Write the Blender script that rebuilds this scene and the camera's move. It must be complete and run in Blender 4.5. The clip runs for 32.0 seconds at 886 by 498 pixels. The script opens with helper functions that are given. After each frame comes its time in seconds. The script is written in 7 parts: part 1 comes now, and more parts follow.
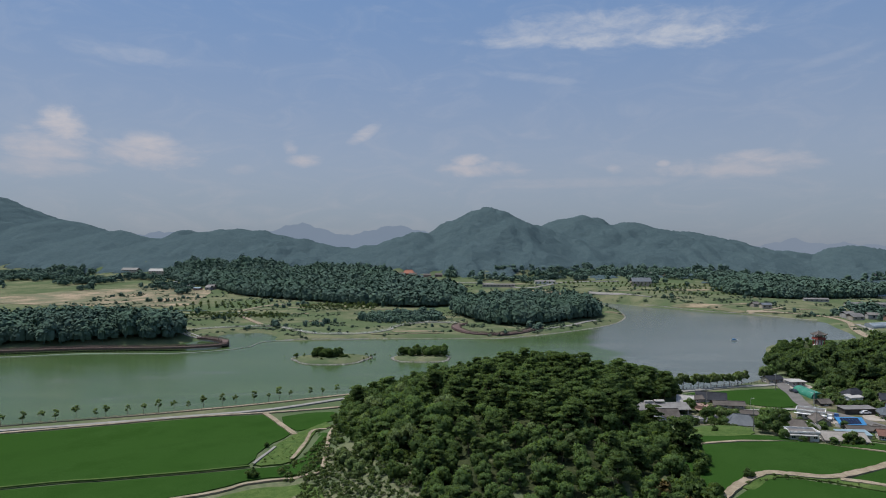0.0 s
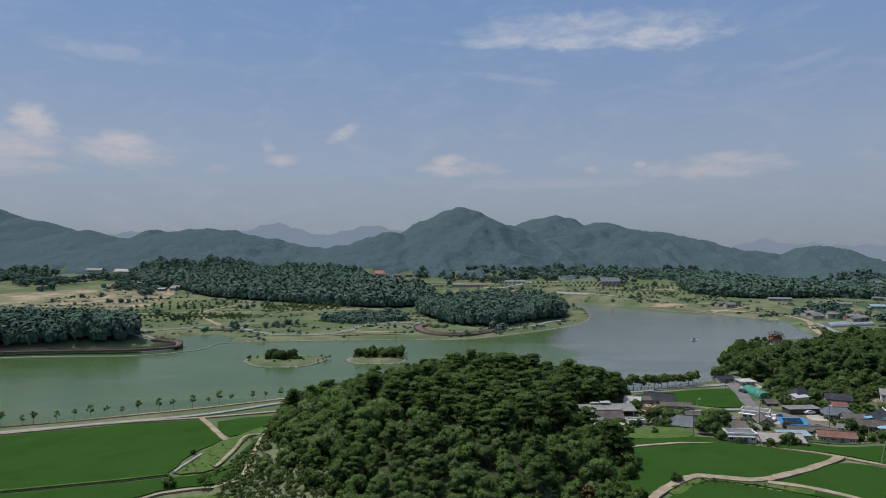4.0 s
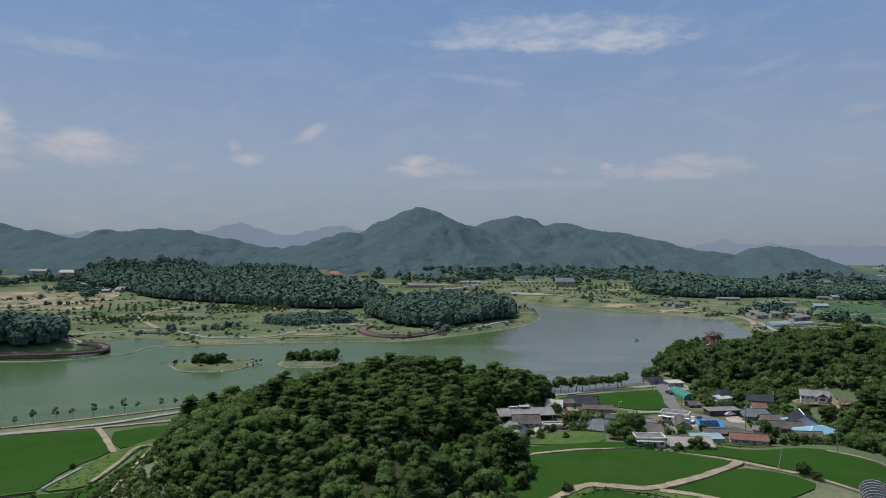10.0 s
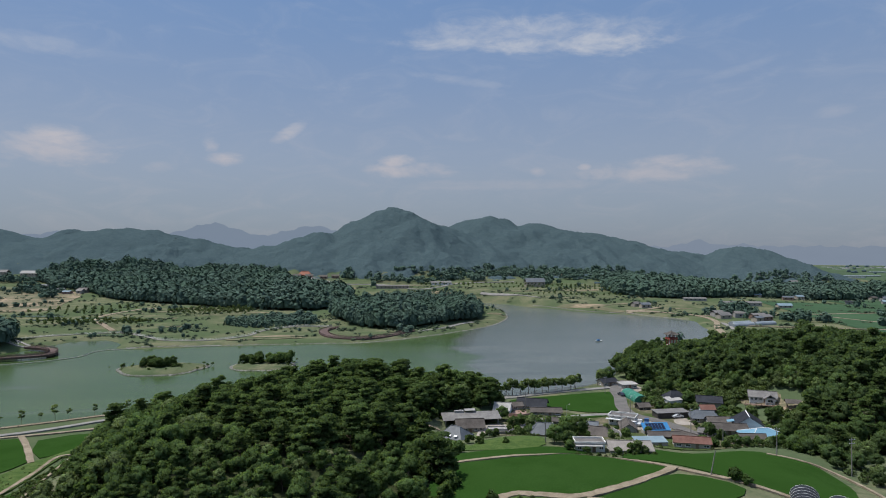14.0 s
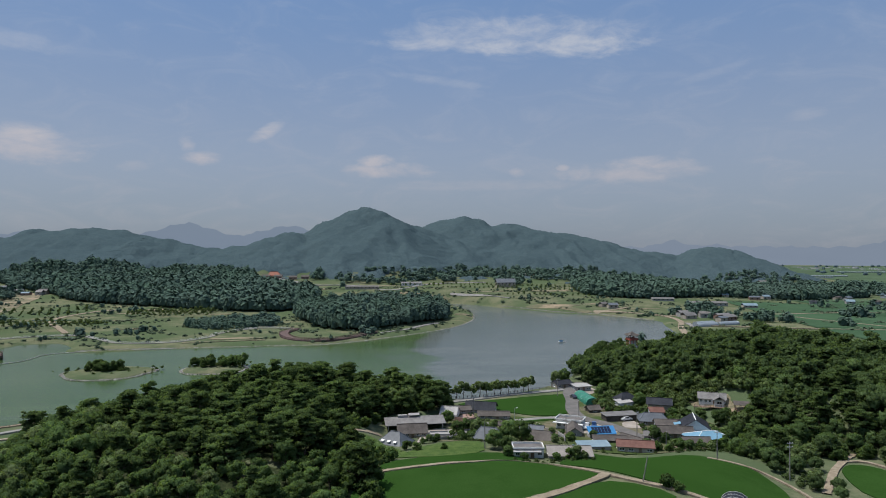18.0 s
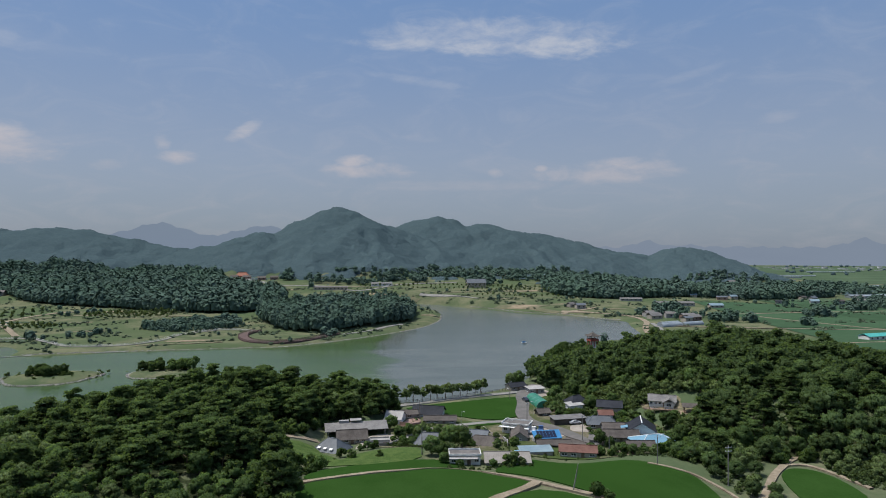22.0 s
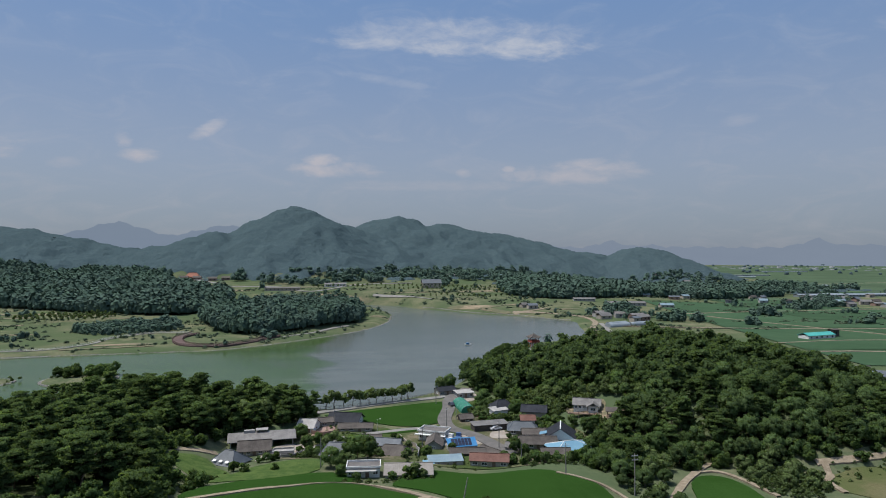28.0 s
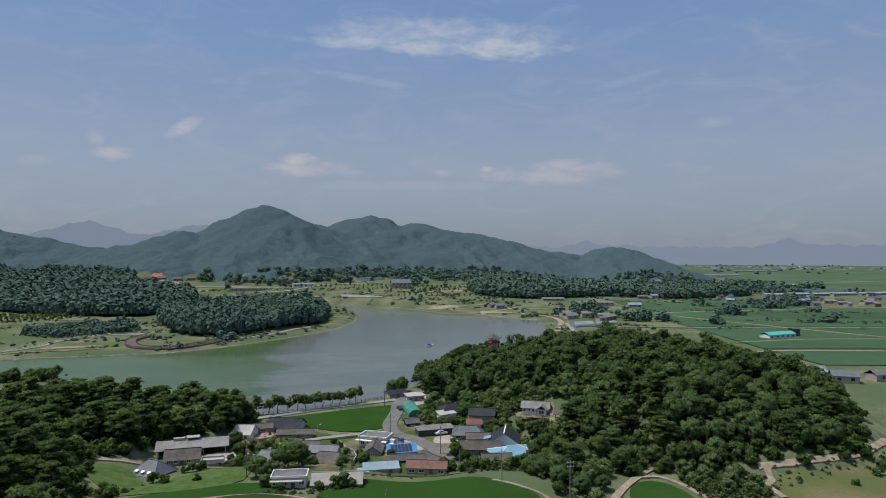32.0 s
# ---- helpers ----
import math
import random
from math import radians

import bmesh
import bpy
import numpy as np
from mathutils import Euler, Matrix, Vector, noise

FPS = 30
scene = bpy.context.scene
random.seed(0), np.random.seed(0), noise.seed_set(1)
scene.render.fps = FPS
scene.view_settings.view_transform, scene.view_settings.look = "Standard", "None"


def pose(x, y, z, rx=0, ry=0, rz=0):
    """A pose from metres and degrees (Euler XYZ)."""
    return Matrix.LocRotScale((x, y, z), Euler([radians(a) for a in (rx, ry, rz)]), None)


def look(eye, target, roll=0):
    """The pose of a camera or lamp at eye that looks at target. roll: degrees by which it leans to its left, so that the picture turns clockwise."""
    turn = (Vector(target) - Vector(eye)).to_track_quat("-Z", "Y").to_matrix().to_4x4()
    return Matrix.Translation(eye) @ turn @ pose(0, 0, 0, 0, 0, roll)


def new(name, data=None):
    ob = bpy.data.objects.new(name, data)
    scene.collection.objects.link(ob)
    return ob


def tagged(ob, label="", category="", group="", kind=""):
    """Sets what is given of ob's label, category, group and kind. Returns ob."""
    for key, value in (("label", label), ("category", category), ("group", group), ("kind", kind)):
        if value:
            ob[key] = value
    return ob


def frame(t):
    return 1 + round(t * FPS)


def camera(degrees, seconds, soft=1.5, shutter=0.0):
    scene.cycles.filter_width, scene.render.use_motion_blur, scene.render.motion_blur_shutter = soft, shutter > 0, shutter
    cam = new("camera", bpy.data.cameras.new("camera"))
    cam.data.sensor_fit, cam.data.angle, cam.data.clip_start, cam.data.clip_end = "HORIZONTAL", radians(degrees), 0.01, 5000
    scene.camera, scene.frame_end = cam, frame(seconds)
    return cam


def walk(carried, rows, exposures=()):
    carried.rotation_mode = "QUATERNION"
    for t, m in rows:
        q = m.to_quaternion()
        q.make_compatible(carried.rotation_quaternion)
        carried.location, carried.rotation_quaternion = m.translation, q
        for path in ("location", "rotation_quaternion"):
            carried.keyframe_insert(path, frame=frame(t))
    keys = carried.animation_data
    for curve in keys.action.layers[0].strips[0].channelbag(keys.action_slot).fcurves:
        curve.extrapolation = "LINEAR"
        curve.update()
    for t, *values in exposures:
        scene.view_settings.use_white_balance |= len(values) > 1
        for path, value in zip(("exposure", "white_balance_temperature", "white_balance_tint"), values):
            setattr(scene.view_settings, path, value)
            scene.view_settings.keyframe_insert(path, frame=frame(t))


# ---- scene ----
EXPOSE = 0.0
cam = camera(69.06, 32.0, 1.0)
walk(cam, [
    (0, pose(-42.16, -20.08, 65.25, 90.303, 0.000, 6.036)),
    (2, pose(-35.58, -16.82, 65.15, 90.307, 0.000, 5.101)),
    (4, pose(-29.04, -13.64, 65.07, 90.315, 0.000, 4.169)),
    (6, pose(-22.53, -10.51, 65.03, 90.326, 0.000, 3.241)),
    (8, pose(-16.06, -7.44, 65.00, 90.338, 0.000, 2.314)),
    (10, pose(-9.62, -4.43, 64.99, 90.351, 0.000, 1.388)),
    (12, pose(-3.20, -1.46, 64.99, 90.366, 0.000, 0.463)),
    (14, pose(3.20, 1.45, 65.01, 90.380, 0.000, -0.463)),
    (16, pose(9.57, 4.32, 65.03, 90.393, 0.000, -1.391)),
    (18, pose(15.94, 7.15, 65.05, 90.406, 0.000, -2.321)),
    (20, pose(22.29, 9.94, 65.07, 90.417, 0.000, -3.254)),
    (22, pose(28.64, 12.69, 65.08, 90.425, 0.000, -4.192)),
    (24, pose(34.99, 15.42, 65.08, 90.430, 0.000, -5.135)),
    (26, pose(41.34, 18.11, 65.07, 90.432, 0.000, -6.084)),
    (28, pose(47.69, 20.78, 65.04, 90.430, 0.000, -7.040)),
    (30, pose(54.05, 23.42, 64.99, 90.423, 0.000, -8.004)),
    (32, pose(60.43, 26.05, 64.91, 90.411, 0.000, -8.976)),
], [(0, EXPOSE), (32, EXPOSE)])

# ---- sky and sun ----
SUN_WAY = Vector((-0.38, 0.10, 0.92)).normalized()
SUN_HIGH = math.asin(SUN_WAY.z)
SUN_TURN = math.atan2(SUN_WAY.x, SUN_WAY.y)


def math_node(tree, op, a, b=None, clamp=False):
    n = tree.nodes.new("ShaderNodeMath")
    n.operation, n.use_clamp = op, clamp
    for socket, v in zip(n.inputs, (a, b)):
        if v is None:
            continue
        if isinstance(v, (int, float)):
            socket.default_value = v
        else:
            tree.links.new(v, socket)
    return n.outputs[0]


def mix_colour(tree, fac, a, b, blend="MIX"):
    n = tree.nodes.new("ShaderNodeMix")
    n.data_type, n.blend_type = "RGBA", blend
    for socket, v in ((n.inputs[0], fac), (n.inputs[6], a), (n.inputs[7], b)):
        if isinstance(v, (int, float)):
            socket.default_value = v
        elif isinstance(v, tuple):
            socket.default_value = (*v, 1)
        else:
            tree.links.new(v, socket)
    return n.outputs[2]


def ramp(tree, fac, low, high):
    n = tree.nodes.new("ShaderNodeMapRange")
    n.interpolation_type = "SMOOTHSTEP"
    n.inputs[1].default_value, n.inputs[2].default_value = low, high
    tree.links.new(fac, n.inputs[0])
    return n.outputs[0]


def noise_node(tree, vector, scale, detail=4.0, rough=0.6, distort=0.0):
    n = tree.nodes.new("ShaderNodeTexNoise")
    n.inputs["Scale"].default_value, n.inputs["Detail"].default_value = scale, detail
    n.inputs["Roughness"].default_value, n.inputs["Distortion"].default_value = rough, distort
    if vector is not None:
        tree.links.new(vector, n.inputs["Vector"])
    return n.outputs[0]


world = bpy.data.worlds.new("sky")
scene.world = world
world.use_nodes = True
wt = world.node_tree
wt.nodes.clear()
sky = wt.nodes.new("ShaderNodeTexSky")
sky.sky_type, sky.sun_disc = "NISHITA", False
sky.sun_elevation, sky.sun_rotation = SUN_HIGH, SUN_TURN
sky.air_density, sky.dust_density, sky.ozone_density = 1.0, 1.2, 2.0
way = wt.nodes.new("ShaderNodeTexCoord").outputs["Generated"]
split = wt.nodes.new("ShaderNodeSeparateXYZ")
wt.links.new(way, split.inputs[0])
azimuth = math_node(wt, "ARCTAN2", split.outputs[0], split.outputs[1])
height = math_node(wt, "ARCSINE", split.outputs[2])
# haze: the sky pales and greys towards the horizon
clear = mix_colour(wt, 1.0, sky.outputs[0], (0.085, 0.097, 0.112), "MULTIPLY")
blue = mix_colour(wt, ramp(wt, height, 0.05, 0.42), (0.46, 0.53, 0.655), (0.26, 0.43, 0.76))
haze = mix_colour(wt, ramp(wt, height, -0.02, 0.16), (0.345, 0.405, 0.505), blue)
base = mix_colour(wt, 0.78, clear, haze)
# clouds: azimuth, height, half width, half height, how thick, lean
CLOUDS = [(0.145, 0.325, 0.205, 0.027, 0.55, -0.02), (0.235, 0.309, 0.115, 0.020, 0.85, -0.06), (0.060, 0.316, 0.135, 0.011, 0.62, 0.02), (-0.560, 0.270, 0.085, 0.014, 0.30, -0.02), (0.150, 0.312, 0.140, 0.015, 0.85, -0.03), (0.175, 0.333, 0.115, 0.020, 0.72, -0.04),
          (0.035, 0.262, 0.085, 0.008, 0.26, -0.12), (0.445, 0.255, 0.070, 0.008, 0.16, 0.2), (-0.545, 0.138, 0.090, 0.022, 0.60, 0.0), (-0.532, 0.152, 0.040, 0.020, 0.78, 0.0),
          (-0.640, 0.166, 0.034, 0.030, 0.88, 0.0), (-0.650, 0.142, 0.065, 0.026, 0.66, 0.0), (-0.318, 0.138, 0.032, 0.011, 0.70, 0.0), (-0.338, 0.158, 0.013, 0.013, 0.55, 0.0), (-0.228, 0.180, 0.026, 0.012, 0.62, 0.5),
          (-0.043, 0.128, 0.075, 0.013, 0.62, 0.0), (-0.062, 0.141, 0.030, 0.013, 0.72, 0.0), (-0.410, 0.122, 0.024, 0.010, 0.36, 0.0), (0.225, 0.130, 0.011, 0.006, 0.6, 0.0),
          (0.325, 0.120, 0.120, 0.016, 0.52, 0.0), (0.35, 0.131, 0.070, 0.014, 0.70, -0.03), (0.555, 0.187, 0.028, 0.010, 0.24, 0.0), (0.155, 0.124, 0.014, 0.008, 0.40, 0.0), (-0.66, 0.112, 0.075, 0.016, 0.45, 0), (0.10, 0.105, 0.20, 0.010, 0.22, 0.0)]
stretch = wt.nodes.new("ShaderNodeCombineXYZ")
wt.links.new(azimuth, stretch.inputs[0])
wt.links.new(math_node(wt, "MULTIPLY", height, 2.6), stretch.inputs[1])
wisp = noise_node(wt, stretch.outputs[0], 9.0, 8.0, 0.62, 1.2)
puff = noise_node(wt, stretch.outputs[0], 26.0, 7.0, 0.62, 0.3)
grain = math_node(wt, "ADD", math_node(wt, "MULTIPLY", wisp, 0.6), math_node(wt, "MULTIPLY", puff, 0.5))
total = None
for u0, v0, a, b, thick, lean in CLOUDS:
    du = math_node(wt, "SUBTRACT", azimuth, u0)
    dv = math_node(wt, "SUBTRACT", math_node(wt, "SUBTRACT", height, v0), math_node(wt, "MULTIPLY", du, lean))
    r = math_node(wt, "ADD", math_node(wt, "POWER", math_node(wt, "ABSOLUTE", math_node(wt, "DIVIDE", du, a)), 2.0),
                  math_node(wt, "POWER", math_node(wt, "ABSOLUTE", math_node(wt, "DIVIDE", dv, b)), 2.0))
    body = math_node(wt, "SUBTRACT", math_node(wt, "MULTIPLY", math_node(wt, "SUBTRACT", grain, 0.32), 4.0), r)
    one = math_node(wt, "MULTIPLY", ramp(wt, body, -0.40, 1.75), thick)
    total = one if total is None else math_node(wt, "MAXIMUM", total, one)
veil = math_node(wt, "MULTIPLY", ramp(wt, wisp, 0.42, 0.85), 0.16)
cover = math_node(wt, "MAXIMUM", total, veil)
lit = mix_colour(wt, ramp(wt, height, 0.08, 0.30), (0.78, 0.70, 0.71), (0.80, 0.82, 0.88))
sky_colour = mix_colour(wt, cover, base, lit)
# hazy glare round the sun, added out of view to lift the shadows
sunward = wt.nodes.new("ShaderNodeVectorMath")
sunward.operation = "DOT_PRODUCT"
sunward.inputs[1].default_value = SUN_WAY
wt.links.new(way, sunward.inputs[0])
glare = math_node(wt, "MULTIPLY", ramp(wt, sunward.outputs["Value"], 0.74, 1.0), 2.4)
sky_colour = mix_colour(wt, glare, sky_colour, (1.0, 0.98, 0.95), "ADD")
ground_dim = mix_colour(wt, ramp(wt, height, -0.06, 0.0), (0.12, 0.14, 0.13), sky_colour)
back = wt.nodes.new("ShaderNodeBackground")
back.inputs[1].default_value = 0.715
wt.links.new(ground_dim, back.inputs[0])
wt.links.new(back.outputs[0], wt.nodes.new("ShaderNodeOutputWorld").inputs[0])

sun = new("sun", bpy.data.lights.new("sun", "SUN"))
sun.data.energy, sun.data.angle, sun.data.color = 3.9, radians(1.6), (1.0, 0.96, 0.90)
sun.matrix_world = look(SUN_WAY * 3000, (0, 0, 0))


# ---- materials ----
def material(name, dark, light, scale=1.0, fine=8.0, rough=0.8, bump=0.3, spec=0.3, metal=0.0, island=0.0, thing=0.0, leafy=0.0, third=None, third_scale=0.05, lo=0.35, hi=0.65, bump_dist=0.1):
    """A surface whose colour wanders between two tones at two scales, with fine relief. third: a large-scale tint."""
    m = bpy.data.materials.new(name)
    m.use_nodes = True
    t = m.node_tree
    shader = t.nodes["Principled BSDF"]
    where = t.nodes.new("ShaderNodeTexCoord").outputs["Object"]
    big = noise_node(t, where, scale, 5.0, 0.6)
    small = noise_node(t, where, scale * fine, 4.0, 0.65)
    fac = ramp(t, math_node(t, "ADD", math_node(t, "MULTIPLY", big, 0.6), math_node(t, "MULTIPLY", small, 0.4)), lo, hi)
    colour = mix_colour(t, fac, dark, light)
    if third:
        colour = mix_colour(t, ramp(t, noise_node(t, where, third_scale, 3.0, 0.55), 0.42, 0.62), colour, third)
    if island or thing:
        info = t.nodes.new("ShaderNodeNewGeometry").outputs["Random Per Island"] if island else t.nodes.new("ShaderNodeObjectInfo").outputs["Random"]
        k = island or thing
        value = math_node(t, "ADD", math_node(t, "MULTIPLY", info, 2 * k), 1 - k)
        if island and thing:
            other = t.nodes.new("ShaderNodeObjectInfo").outputs["Random"]
            value = math_node(t, "MULTIPLY", value, math_node(t, "ADD", math_node(t, "MULTIPLY", other, 2 * thing), 1 - thing))
        tone = t.nodes.new("ShaderNodeCombineColor")
        for s in tone.inputs:
            t.links.new(value, s)
        colour = mix_colour(t, 1.0, colour, tone.outputs[0], "MULTIPLY")
    t.links.new(colour, shader.inputs["Base Color"])
    shader.inputs["Roughness"].default_value, shader.inputs["Metallic"].default_value = rough, metal
    shader.inputs["Specular IOR Level"].default_value = spec
    if bump:
        relief = t.nodes.new("ShaderNodeBump")
        relief.inputs["Strength"].default_value, relief.inputs["Distance"].default_value = bump, bump_dist
        t.links.new(small, relief.inputs["Height"])
        t.links.new(relief.outputs[0], shader.inputs["Normal"])
    if leafy:
        # thin leaves let light through
        thin = t.nodes.new("ShaderNodeBsdfTranslucent")
        t.links.new(mix_colour(t, 1.0, colour, (1.25, 1.2, 0.7), "MULTIPLY"), thin.inputs[0])
        both = t.nodes.new("ShaderNodeMixShader")
        both.inputs[0].default_value = leafy
        t.links.new(shader.outputs[0], both.inputs[1])
        t.links.new(thin.outputs[0], both.inputs[2])
        t.links.new(both.outputs[0], t.nodes["Material Output"].inputs[0])
    return m


GRASS = material("meadow", (0.064, 0.090, 0.046), (0.165, 0.162, 0.100), 0.05, 10, 1.0, 0.6, 0.0, third=(0.074, 0.102, 0.052), third_scale=0.012, bump_dist=0.4)
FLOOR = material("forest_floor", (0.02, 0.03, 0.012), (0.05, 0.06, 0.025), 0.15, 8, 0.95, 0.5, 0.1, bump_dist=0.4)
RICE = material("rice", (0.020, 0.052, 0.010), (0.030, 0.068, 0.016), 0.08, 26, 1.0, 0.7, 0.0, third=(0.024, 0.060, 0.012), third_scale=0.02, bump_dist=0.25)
# rice green paled and greyed: the haze over the plain is painted in
RICE_HAZE_FAR = material("rice_far", (0.060, 0.094, 0.056), (0.078, 0.112, 0.068), 0.012, 14, 1.0, 0.3, 0.0, island=0.12, bump_dist=0.3)
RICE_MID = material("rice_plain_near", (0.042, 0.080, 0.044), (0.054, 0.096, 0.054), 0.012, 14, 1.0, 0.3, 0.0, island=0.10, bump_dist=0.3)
SOIL = material("bare_soil", (0.115, 0.112, 0.066), (0.29, 0.225, 0.155), 0.035, 12, 0.95, 0.6, 0.1, third=(0.12, 0.125, 0.075), third_scale=0.022, lo=0.42, hi=0.58)
DIRT = material("dirt_track", (0.18, 0.145, 0.10), (0.30, 0.25, 0.185), 0.35, 7, 0.95, 0.5, 0.1)
VERGE = material("weedy_verge", (0.042, 0.082, 0.018), (0.088, 0.128, 0.036), 0.4, 8, 0.95, 0.8, 0.1, bump_dist=0.3)
CONCRETE = material("concrete", (0.17, 0.162, 0.148), (0.245, 0.235, 0.215), 0.25, 10, 0.85, 0.2)
ASPHALT = material("asphalt", (0.100, 0.094, 0.088), (0.150, 0.140, 0.130), 0.3, 14, 0.9, 0.2)
STONE = material("riprap", (0.15, 0.145, 0.13), (0.27, 0.26, 0.24), 0.6, 5, 0.9, 0.4, island=0.25)
PINE = material("pine_needles", (0.062, 0.108, 0.040), (0.118, 0.174, 0.064), 0.5, 5, 0.75, 0.0, 0.05, island=0.10, thing=0.22, leafy=0.55)
LEAF = material("broad_leaves", (0.064, 0.118, 0.042), (0.126, 0.190, 0.070), 0.5, 5, 0.65, 0.0, 0.05, island=0.10, thing=0.28, leafy=0.55)
LEAF_PALE = material("pale_leaves", (0.090, 0.140, 0.048), (0.160, 0.220, 0.085), 0.5, 5, 0.7, 0.0, 0.2, island=0.3, thing=0.2, leafy=0.45)
LEAF_OLIVE = material("olive_leaves", (0.070, 0.122, 0.048), (0.130, 0.190, 0.082), 0.5, 5, 0.7, 0.0, 0.05, island=0.10, thing=0.26, leafy=0.55)
REDDISH = material("reddish_leaves", (0.10, 0.075, 0.02), (0.17, 0.12, 0.035), 0.5, 5, 0.7, 0.0, 0.3, island=0.3)
# extra blue in these greens paints the haze over the farther woods
FOREST_HAZE_MID = material("forest_crowns", (0.064, 0.102, 0.080), (0.088, 0.132, 0.104), 0.05, 9, 0.95, 0.0, 0.0, island=0.08, third=(0.072, 0.116, 0.084), third_scale=0.02, lo=0.38, hi=0.64)
# distance haze is put into this colour: forest green turned towards blue
FOREST_HAZE_FAR = material("mountain_forest", (0.056, 0.086, 0.096), (0.070, 0.102, 0.110), 0.10, 3, 0.95, 1.0, 0.0, bump_dist=2.5, lo=0.34, hi=0.66)
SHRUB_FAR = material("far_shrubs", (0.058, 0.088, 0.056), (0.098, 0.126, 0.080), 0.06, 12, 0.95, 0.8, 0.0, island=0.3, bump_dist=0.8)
SHRUB = material("shrub_leaves", (0.066, 0.106, 0.038), (0.112, 0.158, 0.060), 0.05, 20, 0.85, 0.0, 0.2, island=0.28, leafy=0.4)
BARK = material("bark", (0.10, 0.07, 0.05), (0.22, 0.16, 0.12), 2.0, 6, 0.95, 0.5)

# ---- the lie of the land ----
def spline(pts, per=6, closed=True):
    """A smooth line through points."""
    P = np.array(pts, float)
    n = len(P)
    out = []
    for i in range(n if closed else n - 1):
        if closed:
            a, b, c, d = P[i - 1], P[i], P[(i + 1) % n], P[(i + 2) % n]
        else:
            a, b, c, d = P[max(i - 1, 0)], P[i], P[i + 1], P[min(i + 2, n - 1)]
        for k in range(per):
            t = k / per
            out.append(0.5 * (2 * b + (c - a) * t + (2 * a - 5 * b + 4 * c - d) * t * t + (3 * b - a - 3 * c + d) * t ** 3))
    if not closed:
        out.append(P[-1])
    return np.array(out)


def line_distance(x, y, line, closed=True):
    """Distance to a line, and whether the point lies inside it."""
    best = np.full(np.shape(x), 1e9)
    inside = np.zeros(np.shape(x), bool)
    for i in range(len(line) if closed else len(line) - 1):
        (ax, ay), (bx, by) = line[i], line[(i + 1) % len(line)]
        dx, dy = bx - ax, by - ay
        s = np.clip(((x - ax) * dx + (y - ay) * dy) / (dx * dx + dy * dy + 1e-9), 0, 1)
        best = np.minimum(best, np.hypot(x - ax - s * dx, y - ay - s * dy))
        if closed and ay != by:
            inside ^= ((ay > y) != (by > y)) & (x < (bx - ax) * (y - ay) / (by - ay) + ax)
    return best, inside


def wave(x, y, size, seed=0):
    """Smooth unevenness, about -1 to 1."""
    r = np.random.RandomState(seed)
    total = 0
    for k in range(7):
        a, p, f = r.uniform(0, 6.283), r.uniform(0, 6.283), r.uniform(0.6, 1.7) / size * 6.283
        total = total + np.sin((x * math.cos(a) + y * math.sin(a)) * f + p + 0.8 * np.sin((y * math.cos(a) - x * math.sin(a)) * f * 0.7 + p * 2))
    return total / 3.5


LAKE = spline([(-440, 130), (-330, 150), (-230, 199), (-179, 226), (-141, 250), (-117, 265), (-60, 285), (0, 290), (38, 293), (64, 307), (82, 322), (98, 345),
               (106, 368), (121, 410), (136, 449), (170, 476), (216, 494), (240, 580), (247, 626), (208, 678), (171, 703), (145, 742), (116, 776), (85, 826), (30, 856),
               (22, 836), (49, 766), (73, 730), (76, 680), (68, 632), (46, 572), (2, 514), (-44, 473), (-80, 465), (-150, 455), (-210, 440), (-222, 462),
               (-243, 484), (-264, 480), (-270, 458), (-274, 436), (-284, 411), (-313, 401), (-341, 387), (-375, 379), (-460, 355), (-540, 220)], 4)
KNOTS = np.array([(60, 157, 12), (41, 166, 12), (68, 154, 12), (22, 164, 12), (36, 197, 7), (102, 187, 6.5), (115, 172, 4.5), (92, 172, 8), (74, 282, 2.2), (150, 193, 5),
                  (66, 239, 1.6), (112, 219, 2.8), (7, 228, 3), (40, 228, 2.4), (85, 310, 2), (-110, 178, 4.5), (-130, 212, 3.5), (-200, 190, 3), (-120, 150, 5), (50, 125, 11),
                  (110, 125, 6), (130, 250, -1.0), (220, 190, 7), (300, 300, 3), (165, 215, 8), (52, 189, 7), (83, 206, 2.8), (86, 228, 2), (100, 248, 2)], float)
HILLS = [(-49, 195, 56, 108, 11), (-14, 262, 44, 36, 4.5), (186, 286, 76, 106, 17), (-345, 425, 70, 60, 6), (-18, 590, 62, 48, 5)]
PEAKS = [(-93, 1395, 161, 0.54, 0.42), (-40, 1450, 132, 0.35, 0.36), (121, 1574, 151, 0.41, 0.40), (-232, 1285, 101, 0.40, 0.36), (-297, 1240, 77, 0.33, 0.36), (230, 1560, 134, 0.30, 0.36), (354, 1540, 111, 0.29, 0.36), (465, 1500, 80, 0.29, 0.36), (566, 1470, 62, 0.28, 0.36), (681, 1440, 78, 0.42, 0.36), (790, 1450, 36, 0.30, 0.36), (-642, 1335, 113, 0.22, 0.36), (-500, 1310, 85, 0.22, 0.36), (-837, 1500, 116, 0.60, 0.36), (-1420, 1820, 165, 0.38, 0.36), (-1159, 1700, 124, 0.32, 0.36), (-1876, 1900, 300, 0.47, 0.36)]


